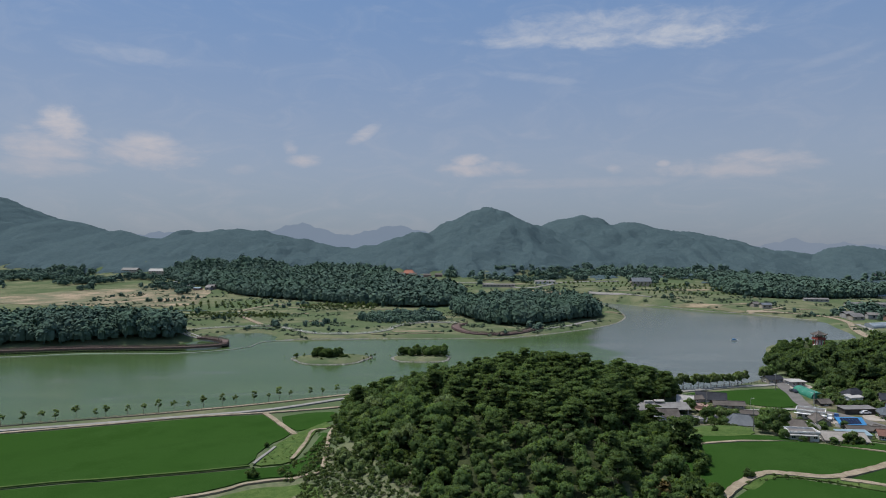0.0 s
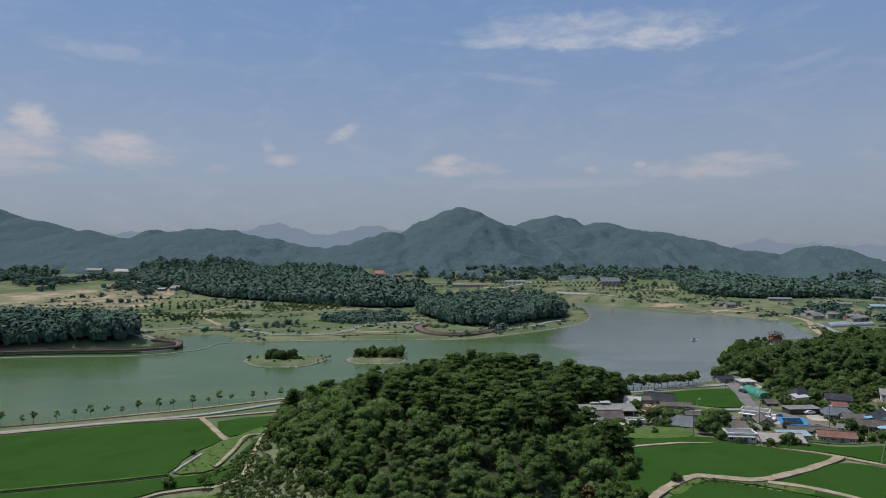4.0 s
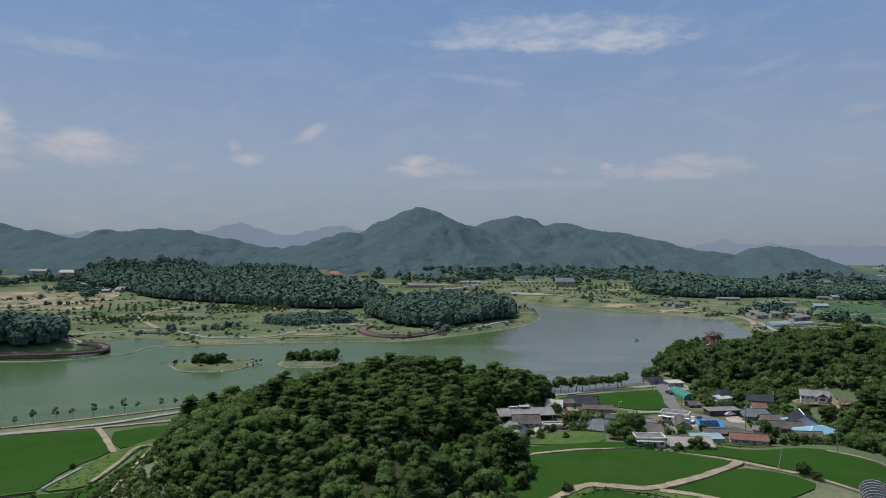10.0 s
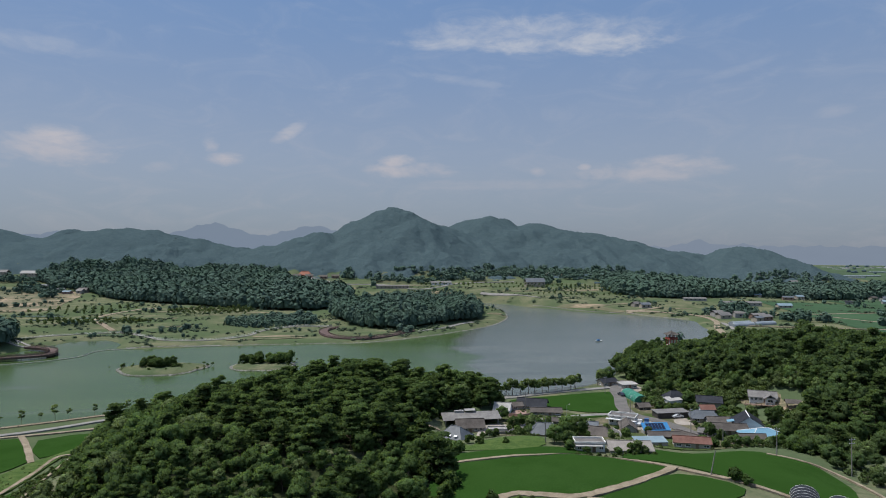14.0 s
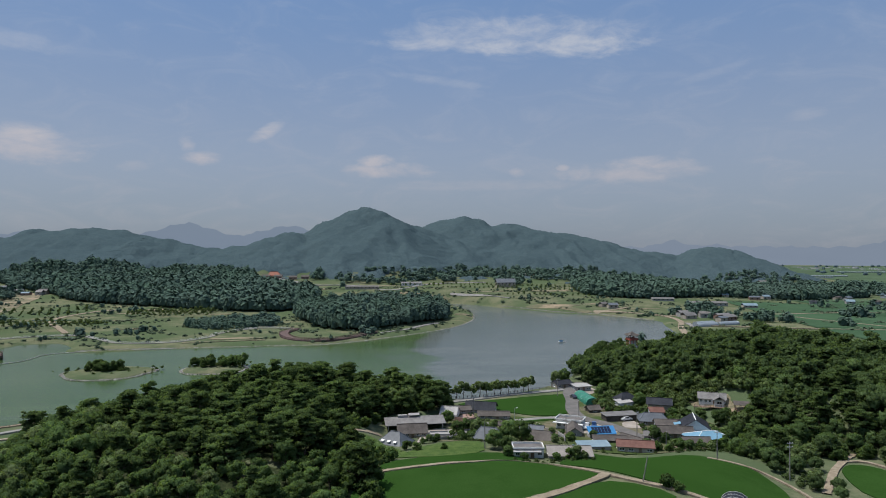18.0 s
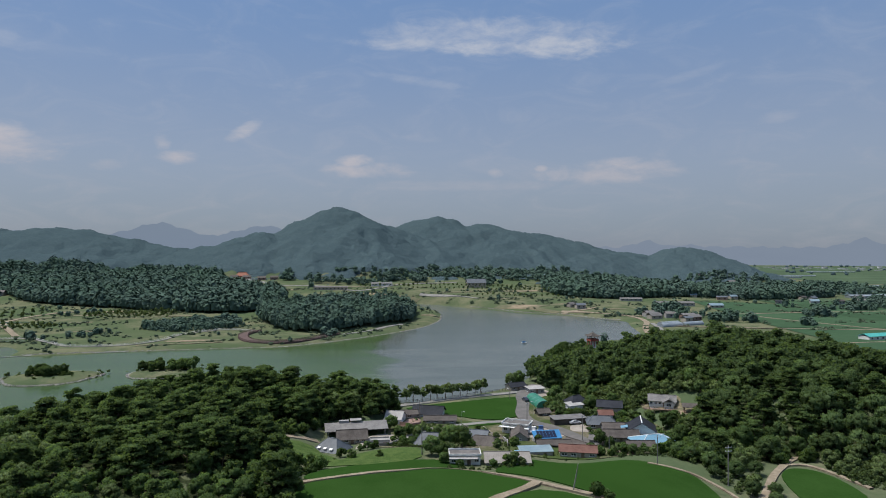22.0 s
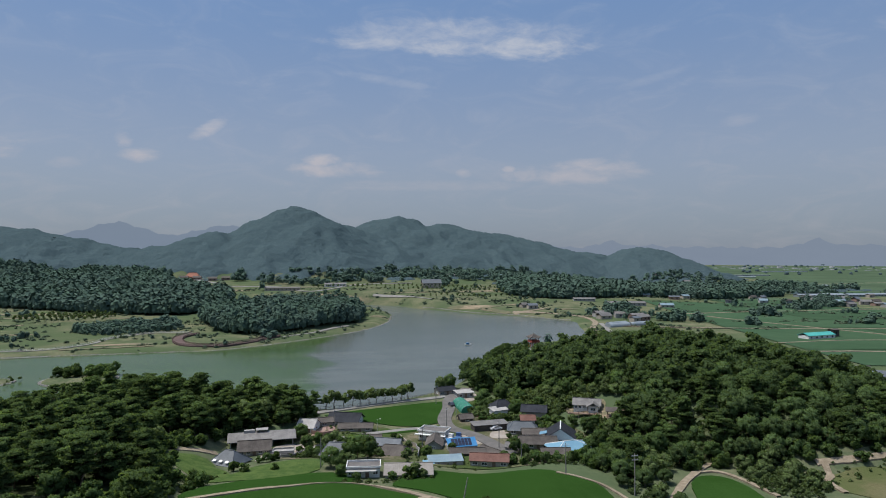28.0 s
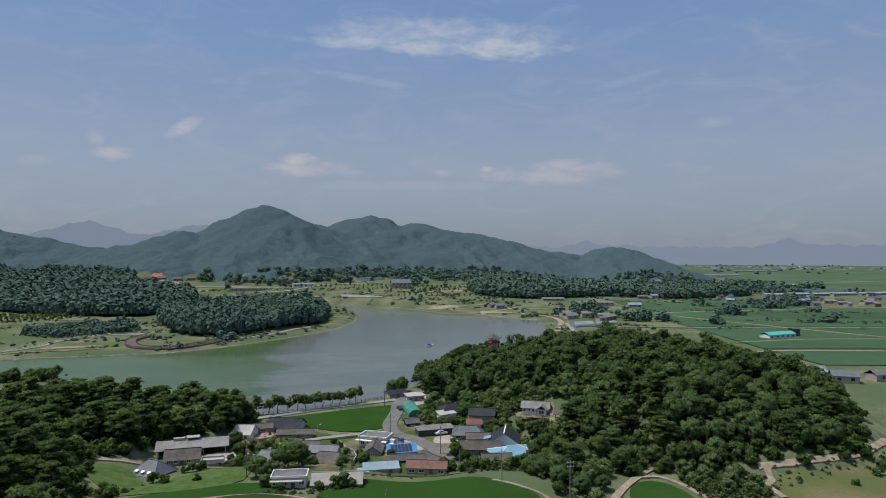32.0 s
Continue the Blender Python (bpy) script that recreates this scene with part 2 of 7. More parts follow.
def land(x, y):
    """The height of the land, with no lake in it."""
    x, y = np.asarray(x, float), np.asarray(y, float)
    top, low = 0, 0
    for kx, ky, kz in KNOTS:
        w = 1 / ((x - kx) ** 2 + (y - ky) ** 2 + 60) ** 1.5
        top, low = top + w * kz, low + w
    far = 2.2 / (260.0 ** 2) ** 1.5 * 40
    z = (top + far * 1.3) / (low + far)
    for cx, cy, ax, ay, h in HILLS:
        r = ((x - cx) / ax) ** 2 + ((y - cy) / ay) ** 2
        z = z + h * np.clip(1 - r, 0, 1) ** 0.8 * (1 + 0.12 * wave(x, y, 40, 3))
    west = np.clip((520 - x) / 250, 0, 1)
    ramp = np.clip((y - 600) / 450, 0, 1)
    z = z + west * (24 * ramp ** 1.3 - np.clip((-x - 250) / 300, 0, 1) * 5 * ramp)
    m = np.zeros_like(z)
    for cx, cy, h, sx, sy in PEAKS:
        r = np.sqrt(((x - cx) * sx) ** 2 + ((y - cy) * sy) ** 2 + 150) - 12
        m = np.maximum(m, h - r)
    # wooded spurs and gullies run down the slopes this side of the crests
    crest = np.interp(x, (-1000, -837, -642, -500, -297, -232, -93, 121, 354, 681, 900), (1450, 1500, 1335, 1310, 1240, 1285, 1395, 1574, 1540, 1440, 1450))
    m = m + np.clip((crest - 40 - y) / 110, 0, 1) * np.clip(m / 40, 0, 1) * (4.0 * wave(x, y * 0.35, 170, 21) + 2.0 * wave(x, y * 0.5, 62, 22))
    m = m + np.where(m > 20, 1, m / 20) * (3.5 * wave(x, y, 130, 5) + 2 * wave(x, y, 55, 6))
    return np.maximum(z, m)


def ground_z(x, y):
    """The height of the ground: the land, cut by the lake."""
    x, y = np.asarray(x, float), np.asarray(y, float)
    d, inside = line_distance(x, y, LAKE)
    z = land(x, y)
    z = np.maximum(z, 0.9)
    shore = 0.12 + 0.28 * d
    k = np.clip(d / 16, 0, 1)
    return np.where(inside, np.maximum(-0.3 * d, -2.5), np.minimum(z, shore * (1 - k) + z * k))


# ---- building helpers ----
def mesh_object(name, verts, faces, mat, parent=None, label="", smooth=False):
    me = bpy.data.meshes.new(name)
    me.from_pydata([tuple(v) for v in verts], [], [tuple(f) for f in faces])
    me.update()
    if mat:
        me.materials.append(mat)
    if smooth:
        me.polygons.foreach_set("use_smooth", [True] * len(me.polygons))
    ob = new(name, me)
    if parent:
        ob.parent = parent
    if label:
        tagged(ob, label)
    return ob


def fast_mesh(name, verts, faces, mat, smooth=False, normals=None):
    """A mesh from number arrays; all faces have the same count of corners."""
    verts, faces = np.asarray(verts, np.float32), np.asarray(faces, np.int32)
    me = bpy.data.meshes.new(name)
    n, k = faces.shape
    me.vertices.add(len(verts))
    me.vertices.foreach_set("co", verts.ravel())
    me.loops.add(n * k)
    me.loops.foreach_set("vertex_index", faces.ravel())
    me.polygons.add(n)
    me.polygons.foreach_set("loop_start", np.arange(n, dtype=np.int32) * k)
    me.polygons.foreach_set("loop_total", np.full(n, k, np.int32))
    if smooth:
        me.polygons.foreach_set("use_smooth", np.ones(n, bool))
    me.update(calc_edges=True)
    if normals is not None:
        # leaves are shaded as part of the clump that they clothe
        me.polygons.foreach_set("use_smooth", np.ones(n, bool))
        me.normals_split_custom_set_from_vertices(np.asarray(normals, float).tolist())
    if mat:
        me.materials.append(mat)
    return me


def part(name, bm, mat, parent=None, label=""):
    me = bpy.data.meshes.new(name)
    bmesh.ops.recalc_face_normals(bm, faces=bm.faces)
    bm.to_mesh(me)
    bm.free()
    me.materials.append(mat)
    ob = new(name, me)
    if parent:
        ob.parent = parent
    if label:
        tagged(ob, label)
    return ob


def add_box(bm, x0, x1, y0, y1, z0, z1, bevel=0.0):
    vs = [bm.verts.new((x, y, z)) for z in (z0, z1) for x, y in ((x0, y0), (x1, y0), (x1, y1), (x0, y1))]
    fs = [bm.faces.new([vs[i] for i in f]) for f in ((3, 2, 1, 0), (4, 5, 6, 7), (0, 1, 5, 4), (1, 2, 6, 5), (2, 3, 7, 6), (3, 0, 4, 7))]
    if bevel:
        bmesh.ops.bevel(bm, geom=list({e for f in fs for e in f.edges}), offset=bevel, segments=1, affect="EDGES")
    return vs


def box(name, x0, x1, y0, y1, z0, z1, mat, parent=None, label="", bevel=0.0):
    bm = bmesh.new()
    add_box(bm, x0, x1, y0, y1, z0, z1, bevel)
    return part(name, bm, mat, parent, label)


def rod(bm, a, b, r0, r1, sides=8):
    a, b = Vector(a), Vector(b)
    turn = (b - a).to_track_quat("Z", "Y")
    rings = []
    for p, r in ((a, r0), (b, r1)):
        rings.append([bm.verts.new(p + turn @ Vector((r * math.cos(6.28319 * i / sides), r * math.sin(6.28319 * i / sides), 0))) for i in range(sides)])
    for i in range(sides):
        j = (i + 1) % sides
        bm.faces.new((rings[0][i], rings[0][j], rings[1][j], rings[1][i]))
    bm.faces.new(rings[1])
    bm.faces.new(rings[0][::-1])


def empty(name, x, y, z, turn=0.0, scale=1.0):
    ob = new(name)
    ob.empty_display_size = 0.5
    ob.matrix_basis = Matrix.LocRotScale((x, y, z), Euler((0, 0, turn)), (scale, scale, scale))
    return ob


def gz(x, y):
    return float(ground_z(x, y))


# ---- ground ----
def steps(cuts):
    out = []
    for a, b, n in cuts:
        out.extend(np.linspace(a, b, n, endpoint=False))
    return np.array(out)


gx = steps([(-4900, -1500, 40), (-1500, -480, 60), (-480, 330, 260), (330, 900, 60), (900, 4901, 50)])
gy = steps([(-1500, 60, 24), (60, 520, 160), (520, 900, 76), (900, 1750, 80), (1750, 4901, 50)])
GX, GY = np.meshgrid(gx, gy)
GZ = ground_z(GX.ravel(), GY.ravel())
# under the high western forest the ground lies below the canopy
GZ = np.where((GX.ravel() < -1050) & (GY.ravel() > 1330) & (GZ > 40), GZ - 14, GZ)
nx, ny = len(gx), len(gy)
index = np.arange(nx * ny).reshape(ny, nx)
quads = np.stack([index[:-1, :-1], index[:-1, 1:], index[1:, 1:], index[1:, :-1]], -1).reshape(-1, 4)
ground = new("ground", fast_mesh("ground", np.stack([GX.ravel(), GY.ravel(), GZ], 1), quads, GRASS, True))
tagged(ground, "rolling green grassland around a reservoir", "ground", kind="structure")


def drape(name, outline, mat, up=0.12, skirt=0.0, step=6.0, smooth=4, mat_side=None):
    """A sheet that follows the ground inside an outline, raised by up, with sides skirt deep."""
    from mathutils import geometry
    line = spline(outline, smooth) if smooth > 1 else np.array(outline, float)
    x0, y0 = line.min(0)
    x1, y1 = line.max(0)
    sx, sy = np.meshgrid(np.arange(x0, x1, step), np.arange(y0, y1, step))
    sx, sy = sx.ravel(), sy.ravel()
    d, ok = line_distance(sx, sy, line)
    ok &= d > step * 0.4
    n = len(line)
    pts = [Vector(p) for p in line] + [Vector((a, b)) for a, b in zip(sx[ok], sy[ok])]
    vs, _, fs, *_ = geometry.delaunay_2d_cdt(pts, [(i, (i + 1) % n) for i in range(n)], [], 1, 1e-4)
    P = np.array([(v.x, v.y) for v in vs])
    z = ground_z(P[:, 0], P[:, 1]) + up
    verts = [(p[0], p[1], h) for p, h in zip(P, z)]
    faces = [tuple(f) for f in fs]
    if skirt:
        base = len(verts)
        lz = ground_z(line[:, 0], line[:, 1]) + up
        verts += [(p[0], p[1], h) for p, h in zip(line, lz)] + [(p[0], p[1], h - skirt) for p, h in zip(line, lz)]
        faces += [(base + i, base + (i + 1) % n, base + n + (i + 1) % n, base + n + i) for i in range(n)]
    return mesh_object(name, verts, faces, mat)


def ribbon(name, way, width, mat, up=0.15, per=6, thick=0.12, rough_edge=0.0, cross=4):
    """A road or path along a line, laid on the ground."""
    line = spline(way, per, False)
    d = np.gradient(line, axis=0)
    d /= np.linalg.norm(d, axis=1)[:, None] + 1e-9
    side = np.stack([-d[:, 1], d[:, 0]], 1)
    r = np.random.RandomState(len(line))
    verts, faces = [], []
    k = cross + 1
    wl = width / 2 * (1 + rough_edge * r.uniform(-1, 1, len(line)))
    wr = width / 2 * (1 + rough_edge * r.uniform(-1, 1, len(line)))
    for i, p in enumerate(line):
        for j in range(k):
            s = j / cross
            q = p + side[i] * (wl[i] * (1 - s) - wr[i] * s)
            verts.append((q[0], q[1]))
    flat = np.array(verts)
    verts = [(a, b, c) for (a, b), c in zip(verts, ground_z(flat[:, 0], flat[:, 1]) + up)]
    m = len(line)
    for i in range(m - 1):
        for j in range(cross):
            a = i * k + j
            faces.append((a, a + k, a + k + 1, a + 1))
    base = len(verts)
    for i in range(m):
        for j in (0, cross):
            x, y, z = verts[i * k + j]
            verts.append((x, y, z - thick - 0.3))
    for i in range(m - 1):
        faces.append((i * k, base + 2 * i, base + 2 * i + 2, (i + 1) * k))
        faces.append((i * k + cross, (i + 1) * k + cross, base + 2 * i + 3, base + 2 * i + 1))
    return mesh_object(name, verts, faces, mat)


# water
def water_material():
    m = bpy.data.materials.new("lake_water")
    m.use_nodes = True
    t = m.node_tree
    s = t.nodes["Principled BSDF"]
    where = t.nodes.new("ShaderNodeTexCoord").outputs["Object"]
    sep = t.nodes.new("ShaderNodeSeparateXYZ")
    t.links.new(where, sep.inputs[0])
    broad = noise_node(t, where, 0.010, 4.0, 0.55, 0.6)
    streak_map = t.nodes.new("ShaderNodeMapping")
    streak_map.inputs["Scale"].default_value = (0.25, 1.0, 1.0)
    t.links.new(where, streak_map.inputs[0])
    streak = noise_node(t, streak_map.outputs[0], 0.035, 5.0, 0.6, 0.8)
    # algae lie in the western part, open grey water in the east
    edge = math_node(t, "ADD", sep.outputs[0], math_node(t, "MULTIPLY", math_node(t, "ADD", math_node(t, "MULTIPLY", broad, 70.0), math_node(t, "MULTIPLY", streak, 26.0)), 1.0))
    grey = ramp(t, edge, 63.0, 76.0)
    algae = mix_colour(t, ramp(t, streak, 0.35, 0.7), (0.042, 0.075, 0.025), (0.058, 0.091, 0.035))
    film = ramp(t, noise_node(t, streak_map.outputs[0], 0.02, 5.0, 0.6, 1.5), 0.56, 0.66)
    algae = mix_colour(t, math_node(t, "MULTIPLY", film, 0.5), algae, (0.080, 0.100, 0.074))
    grey_tone = mix_colour(t, ramp(t, streak, 0.4, 0.65), (0.086, 0.102, 0.094), (0.106, 0.120, 0.110))
    colour = mix_colour(t, grey, algae, grey_tone)
    t.links.new(colour, s.inputs["Base Color"])
    s.inputs["Roughness"].default_value = 0.16
    s.inputs["IOR"].default_value = 1.33
    s.inputs["Specular IOR Level"].default_value = 0.10
    bump = t.nodes.new("ShaderNodeBump")
    bump.inputs["Strength"].default_value, bump.inputs["Distance"].default_value = 0.35, 0.12
    t.links.new(noise_node(t, where, 0.9, 3.0, 0.6), bump.inputs["Height"])
    t.links.new(bump.outputs[0], s.inputs["Normal"])
    return m


WATER = water_material()
water = mesh_object("water", [(-560, 60, 0), (300, 60, 0), (300, 900, 0), (-560, 900, 0)], [(0, 1, 2, 3)], WATER)
tagged(water, "calm green algae-tinted reservoir water reflecting the sky", "lake", kind="structure")

# fields and soil
def field(name, outline, mat, label, category="rice field", up=0.28, skirt=0.45, smooth=3, group="", kind="structure"):
    return tagged(drape(name, outline, mat, up, skirt, 5.0, smooth), label, category, group, kind)


PADDIES = "rice paddies"
GREEN = "flooded rice paddy thick with bright green plants"
field("rice_field", [(-240, 172), (-210, 184), (-176, 201), (-135.5, 215.5), (-125, 202), (-115.5, 189), (-117.5, 178), (-118, 167), (-116.5, 156), (-129.5, 149.2), (-149.5, 143), (-169.4, 138), (-235, 115)], RICE, GREEN, group=PADDIES, smooth=2)
field("rice_field", [(-127.5, 213.5), (-110.5, 222.5), (-106, 213), (-109.5, 204), (-114.5, 193)], RICE, "small " + GREEN + " beside the wooded hill", group=PADDIES, smooth=2)
field("rice_field", [(-230, 110), (-168, 135), (-148, 140), (-128.5, 146.2), (-114, 152.5), (-104.5, 158), (-103.5, 175), (-106, 190), (-101.5, 184), (-97, 158), (-93, 148), (-102, 148), (-112, 143), (-120, 134), (-150, 118), (-220, 92)], RICE, GREEN + " along a ditch", group=PADDIES, smooth=2)
field("rice_field", [(-140, 104), (-116, 130), (-104, 140), (-92, 138), (-84, 118), (-100, 92)], VERGE, "grassy field below the dirt path", "meadow", up=0.2, smooth=3)
field("rice_field", [(6, 165), (17, 167.5), (31, 173), (44.5, 179), (52, 170), (60, 161.5), (58, 158), (43, 149.5), (36, 146), (28, 146), (20, 146), (12, 139.5), (5, 134), (1, 150)], RICE, GREEN + " edged by a dirt track", group=PADDIES)
field("rice_field", [(37, 141), (46, 148), (61, 156), (73, 147), (62, 138), (50, 132)], RICE, GREEN + " beside a dirt track", group=PADDIES)
field("rice_field", [(8, 128), (15, 138), (23, 143), (34, 139), (44, 132), (30, 118)], RICE, GREEN + " below a weedy bank", group=PADDIES)
field("rice_field", [(64, 194), (76, 196), (90, 196), (101, 188), (108, 178), (107, 163), (100, 150), (88, 146), (76, 151), (69, 158), (58, 172), (55, 182)], RICE, GREEN + " sloping from the village", group=PADDIES)
field("rice_field", [(7, 170), (10, 179), (34, 194), (46, 188), (42, 180), (30, 175.5), (17, 170)], RICE, GREEN + " beside the village", group=PADDIES)
field("rice_field", [(33, 271), (56, 284), (80, 292), (82, 285), (80, 270), (75, 258), (62, 255), (48, 262)], RICE, GREEN + " enclosed by the lakeside road", group=PADDIES)
field("rice_field", [(52, 246), (66, 249), (73, 255), (62, 253), (54, 250)], RICE, "thin strip of rice beside the village lane", group=PADDIES)
field("rice_field", [(131, 176.5), (136, 183.5), (141, 184.5), (144.5, 181), (145.5, 172), (142, 160), (128, 160)], RICE, GREEN + " beside a farm track", group=PADDIES)
DRY = material("dry_crops", (0.10, 0.098, 0.048), (0.17, 0.145, 0.085), 0.12, 9, 1.0, 0.6, 0.0, third=(0.085, 0.10, 0.04), third_scale=0.06, bump_dist=0.3)
field("dry_field", [(170, 178), (179.4, 181.5), (190, 181), (204, 183), (235, 186), (235, 160), (190, 152), (168, 168)], DRY, "dry yellowish field of low crops", "field", up=0.2, skirt=0.5)
field("garden", [(9, 186), (14, 197), (18, 205), (33, 213), (36, 197), (22, 188)], VERGE, "grassy vegetable garden below the hall", "garden", up=0.2, skirt=0.4)
field("lawn", [(-6, 206), (3, 214), (13, 196), (12, 186), (4, 190)], VERGE, "mown grassy slope beside the hall", "lawn", up=0.15, skirt=0.4)
field("bank", [(-114, 187), (-111.5, 195), (-108.5, 206), (-104.5, 198), (-108, 193), (-106, 177), (-105.2, 160), (-110, 156), (-114, 155.5), (-116, 168)], VERGE, "weedy bank of a drainage ditch", "bank", up=0.45, skirt=0.6, smooth=2)
field("bank", [(14, 136), (22, 143.5), (34, 141), (42, 136), (44, 140), (34, 144.5), (21, 146), (12, 139)], VERGE, "weedy terrace bank with brown earth", "bank", up=0.3, skirt=0.6)
VILLAGE = material("trodden_village_ground", (0.075, 0.085, 0.040), (0.17, 0.145, 0.105), 0.12, 9, 1.0, 0.5, 0.0, third=(0.055, 0.080, 0.028), third_scale=0.05, lo=0.42, hi=0.6)
field("village_ground", [(14, 228), (28, 248), (36, 262), (48, 262), (60, 250), (72, 252), (80, 268), (86, 290), (100, 296), (106, 280), (114, 266), (122, 240), (122, 214), (110, 204), (94, 202), (64, 204), (46, 198), (40, 212), (26, 214)], VILLAGE, "trodden earth and weeds between the village houses", "ground", up=0.12, skirt=0.3)
# the north shore
field("bare_ground", [(-700, 714), (-690, 820), (-560, 910), (-470, 860), (-432, 755), (-414, 690), (-510, 676)], SOIL, "bare sandy building ground with scrub", "bare ground", up=0.35, skirt=0.6)
field("bare_ground", [(-155, 900), (-175, 940), (-120, 915), (-100, 900)], SOIL, "dry yellow plot below the temple", "bare ground", up=0.3, skirt=0.6)
field("bare_ground", [(142, 752), (176, 740), (204, 736), (186, 716), (204, 690), (190, 694), (166, 722)], SOIL, "bare sandy bank at the water's edge", "bare ground", up=0.3, skirt=0.6)
field("bare_ground", [(-20, 860), (24, 868), (60, 850), (20, 845)], SOIL, "bare earth beside the inlet", "bare ground", up=0.3, skirt=0.6)

def track(name, way, width, mat, label, category, **more):
    return tagged(ribbon(name, way, width, mat, **more), label, category, kind="structure")


track("road", [(-270, 165), (-213, 189), (-181, 203), (-140, 221), (-114, 243), (-92, 262)], 2.6, CONCRETE, "pale concrete road on the lake embankment", "road", up=0.5, thick=0.6)
track("path", [(-270, 160), (-211, 186.3), (-174, 205), (-136, 218.4), (-111, 229.5), (-100, 236)], 1.8, DIRT, "sandy shoulder beside the embankment road", "path", up=0.46, rough_edge=0.3)
track("road", [(-238, 190), (-205, 203), (-170, 218), (-140, 235), (-115, 252), (-90, 268)], 2.0, DIRT, "sandy path along the water", "path", up=0.35, thick=0.4)
track("road", [(-136, 218), (-125.4, 204.5), (-113.5, 187.5)], 1.9, DIRT, "short dirt track between paddies", "track", up=0.6, rough_edge=0.15)
track("path", [(-114.8, 173), (-114.8, 163.3), (-114.6, 155.6)], 0.9, CONCRETE, "concrete-lined ditch edge", "path", up=0.75)
track("path", [(-99, 191), (-104, 195), (-109, 193), (-107, 178), (-105.8, 162)], 1.1, DIRT, "narrow dirt footpath by the ditch", "path", up=0.6, rough_edge=0.3)
track("path", [(-232, 112.5), (-169, 136.6), (-149, 141.5), (-129, 147.7), (-115, 154)], 0.8, VERGE, "grassy ridge between paddies", "path", up=0.7)
track("path", [(-160, 110), (-119, 132.5), (-110.5, 141), (-100, 146), (-92, 144), (-94, 156), (-100, 182), (-102, 195)], 1.1, DIRT, "dirt track round the foot of the hill", "path", up=0.5, rough_edge=0.3)
track("path", [(4, 167.5), (17, 169), (31, 174.5), (45, 181), (54, 171), (62, 161), (70, 154), (82, 146), (95, 136)], 1.6, DIRT, "pale dirt farm track", "track", up=0.42, rough_edge=0.15)
track("path", [(62, 161), (55, 155), (43, 148), (34, 144), (26, 145), (19, 145), (11, 138.5), (5, 131), (-4, 122)], 2.2, DIRT, "winding dirt track above a bank", "track", up=0.55, rough_edge=0.2)
track("path", [(36, 143), (45, 139), (54, 131)], 1.8, DIRT, "dirt branch of the farm track", "track", up=0.5, rough_edge=0.2)
track("path", [(99, 188.5), (102.4, 185.5), (105.6, 182.3), (109.5, 178), (112, 170), (111, 158), (108, 148)], 0.9, DIRT, "narrow dusty lane beside the wood", "lane", up=0.45)
track("road", [(118, 164), (128, 177), (136.4, 186), (143, 192), (149, 196)], 2.0, DIRT, "pale farm lane running under the trees", "lane", up=0.4, rough_edge=0.15)
track("path", [(139, 187.5), (143, 187.6), (146, 184.7), (147.8, 177), (149, 168)], 1.3, DIRT, "narrow dirt branch round the paddy", "path", up=0.45, rough_edge=0.2)
track("road", [(171.5, 184.8), (180, 184), (190, 184.5), (203.5, 186.5), (222, 196)], 2.0, DIRT, "dirt track at the edge of the wood", "track", up=0.4, rough_edge=0.2)
track("path", [(174, 184.6), (172, 180), (168, 175), (167, 168)], 1.8, DIRT, "short dirt track down to the fields", "track", up=0.42, rough_edge=0.3)
track("road", [(20, 270), (32, 277), (58, 292), (76, 299), (84, 303)], 3.6, CONCRETE, "lakeside road behind a row of trees", "road", up=0.35)
track("road", [(96, 318), (88, 305), (84, 294), (82, 280), (78, 262), (79, 250), (85, 242), (90, 230), (93, 216)], 5.2, ASPHALT, "grey asphalt village street", "road", up=0.38, thick=0.3)
track("road", [(79, 252), (64, 251.5), (50, 246), (40, 240), (28, 226)], 2.6, CONCRETE, "concrete lane between village houses", "lane", up=0.33)
track("road", [(-16, 207), (-4, 216), (4, 224)], 2.6, DIRT, "dirt drive to the hall", "track", up=0.3)
track("path", [(-302, 455), (-284, 440), (-276, 444), (-296, 462), (-306, 480), (-284, 503), (-248, 515), (-215, 488), (-193, 470), (-160, 472), (-142, 498), (-139, 528), (-117, 560), (-85, 552), (-82, 540)], 2.6, CONCRETE, "pale winding lakeside promenade", "path", up=0.4)
track("path", [(-262, 530), (-290, 570), (-328, 632), (-320, 690), (-300, 705)], 5.0, DIRT, "sandy track across the wetland", "track", up=0.4, rough_edge=0.2)
track("path", [(-150, 470), (-120, 478), (-95, 484)], 5.0, SOIL, "sandy strip beside the promenade", "path", up=0.38, rough_edge=0.4)
track("path", [(-14, 522), (15, 553), (36, 580)], 3.0, CONCRETE, "pale promenade under the trees", "path", up=0.4)
track("road", [(-220, 985), (-180, 950), (-79, 948), (-22, 890), (38, 965), (120, 985)], 6.0, CONCRETE, "country road below the mountain", "road", up=0.6)
track("road", [(-205, 1040), (-170, 1000), (-150, 960)], 7.0, CONCRETE, "pale drive down from the temple", "road", up=0.7)
track("road", [(60, 858), (100, 832), (130, 800)], 4.0, CONCRETE, "concrete causeway over the inlet", "road", up=0.7)
track("road", [(217, 470), (240, 545), (262, 600), (262, 640), (236, 668), (205, 690)], 5.0, DIRT, "earth road along the dam", "road", up=0.5)
track("road", [(240, 480), (246, 520), (256, 560), (262, 585)], 4.0, CONCRETE, "pale farm road beyond the dam", "road", up=0.5)
track("road", [(205, 683), (225, 690), (250, 712)], 4.0, DIRT, "sandy track over the bank", "track", up=0.5)


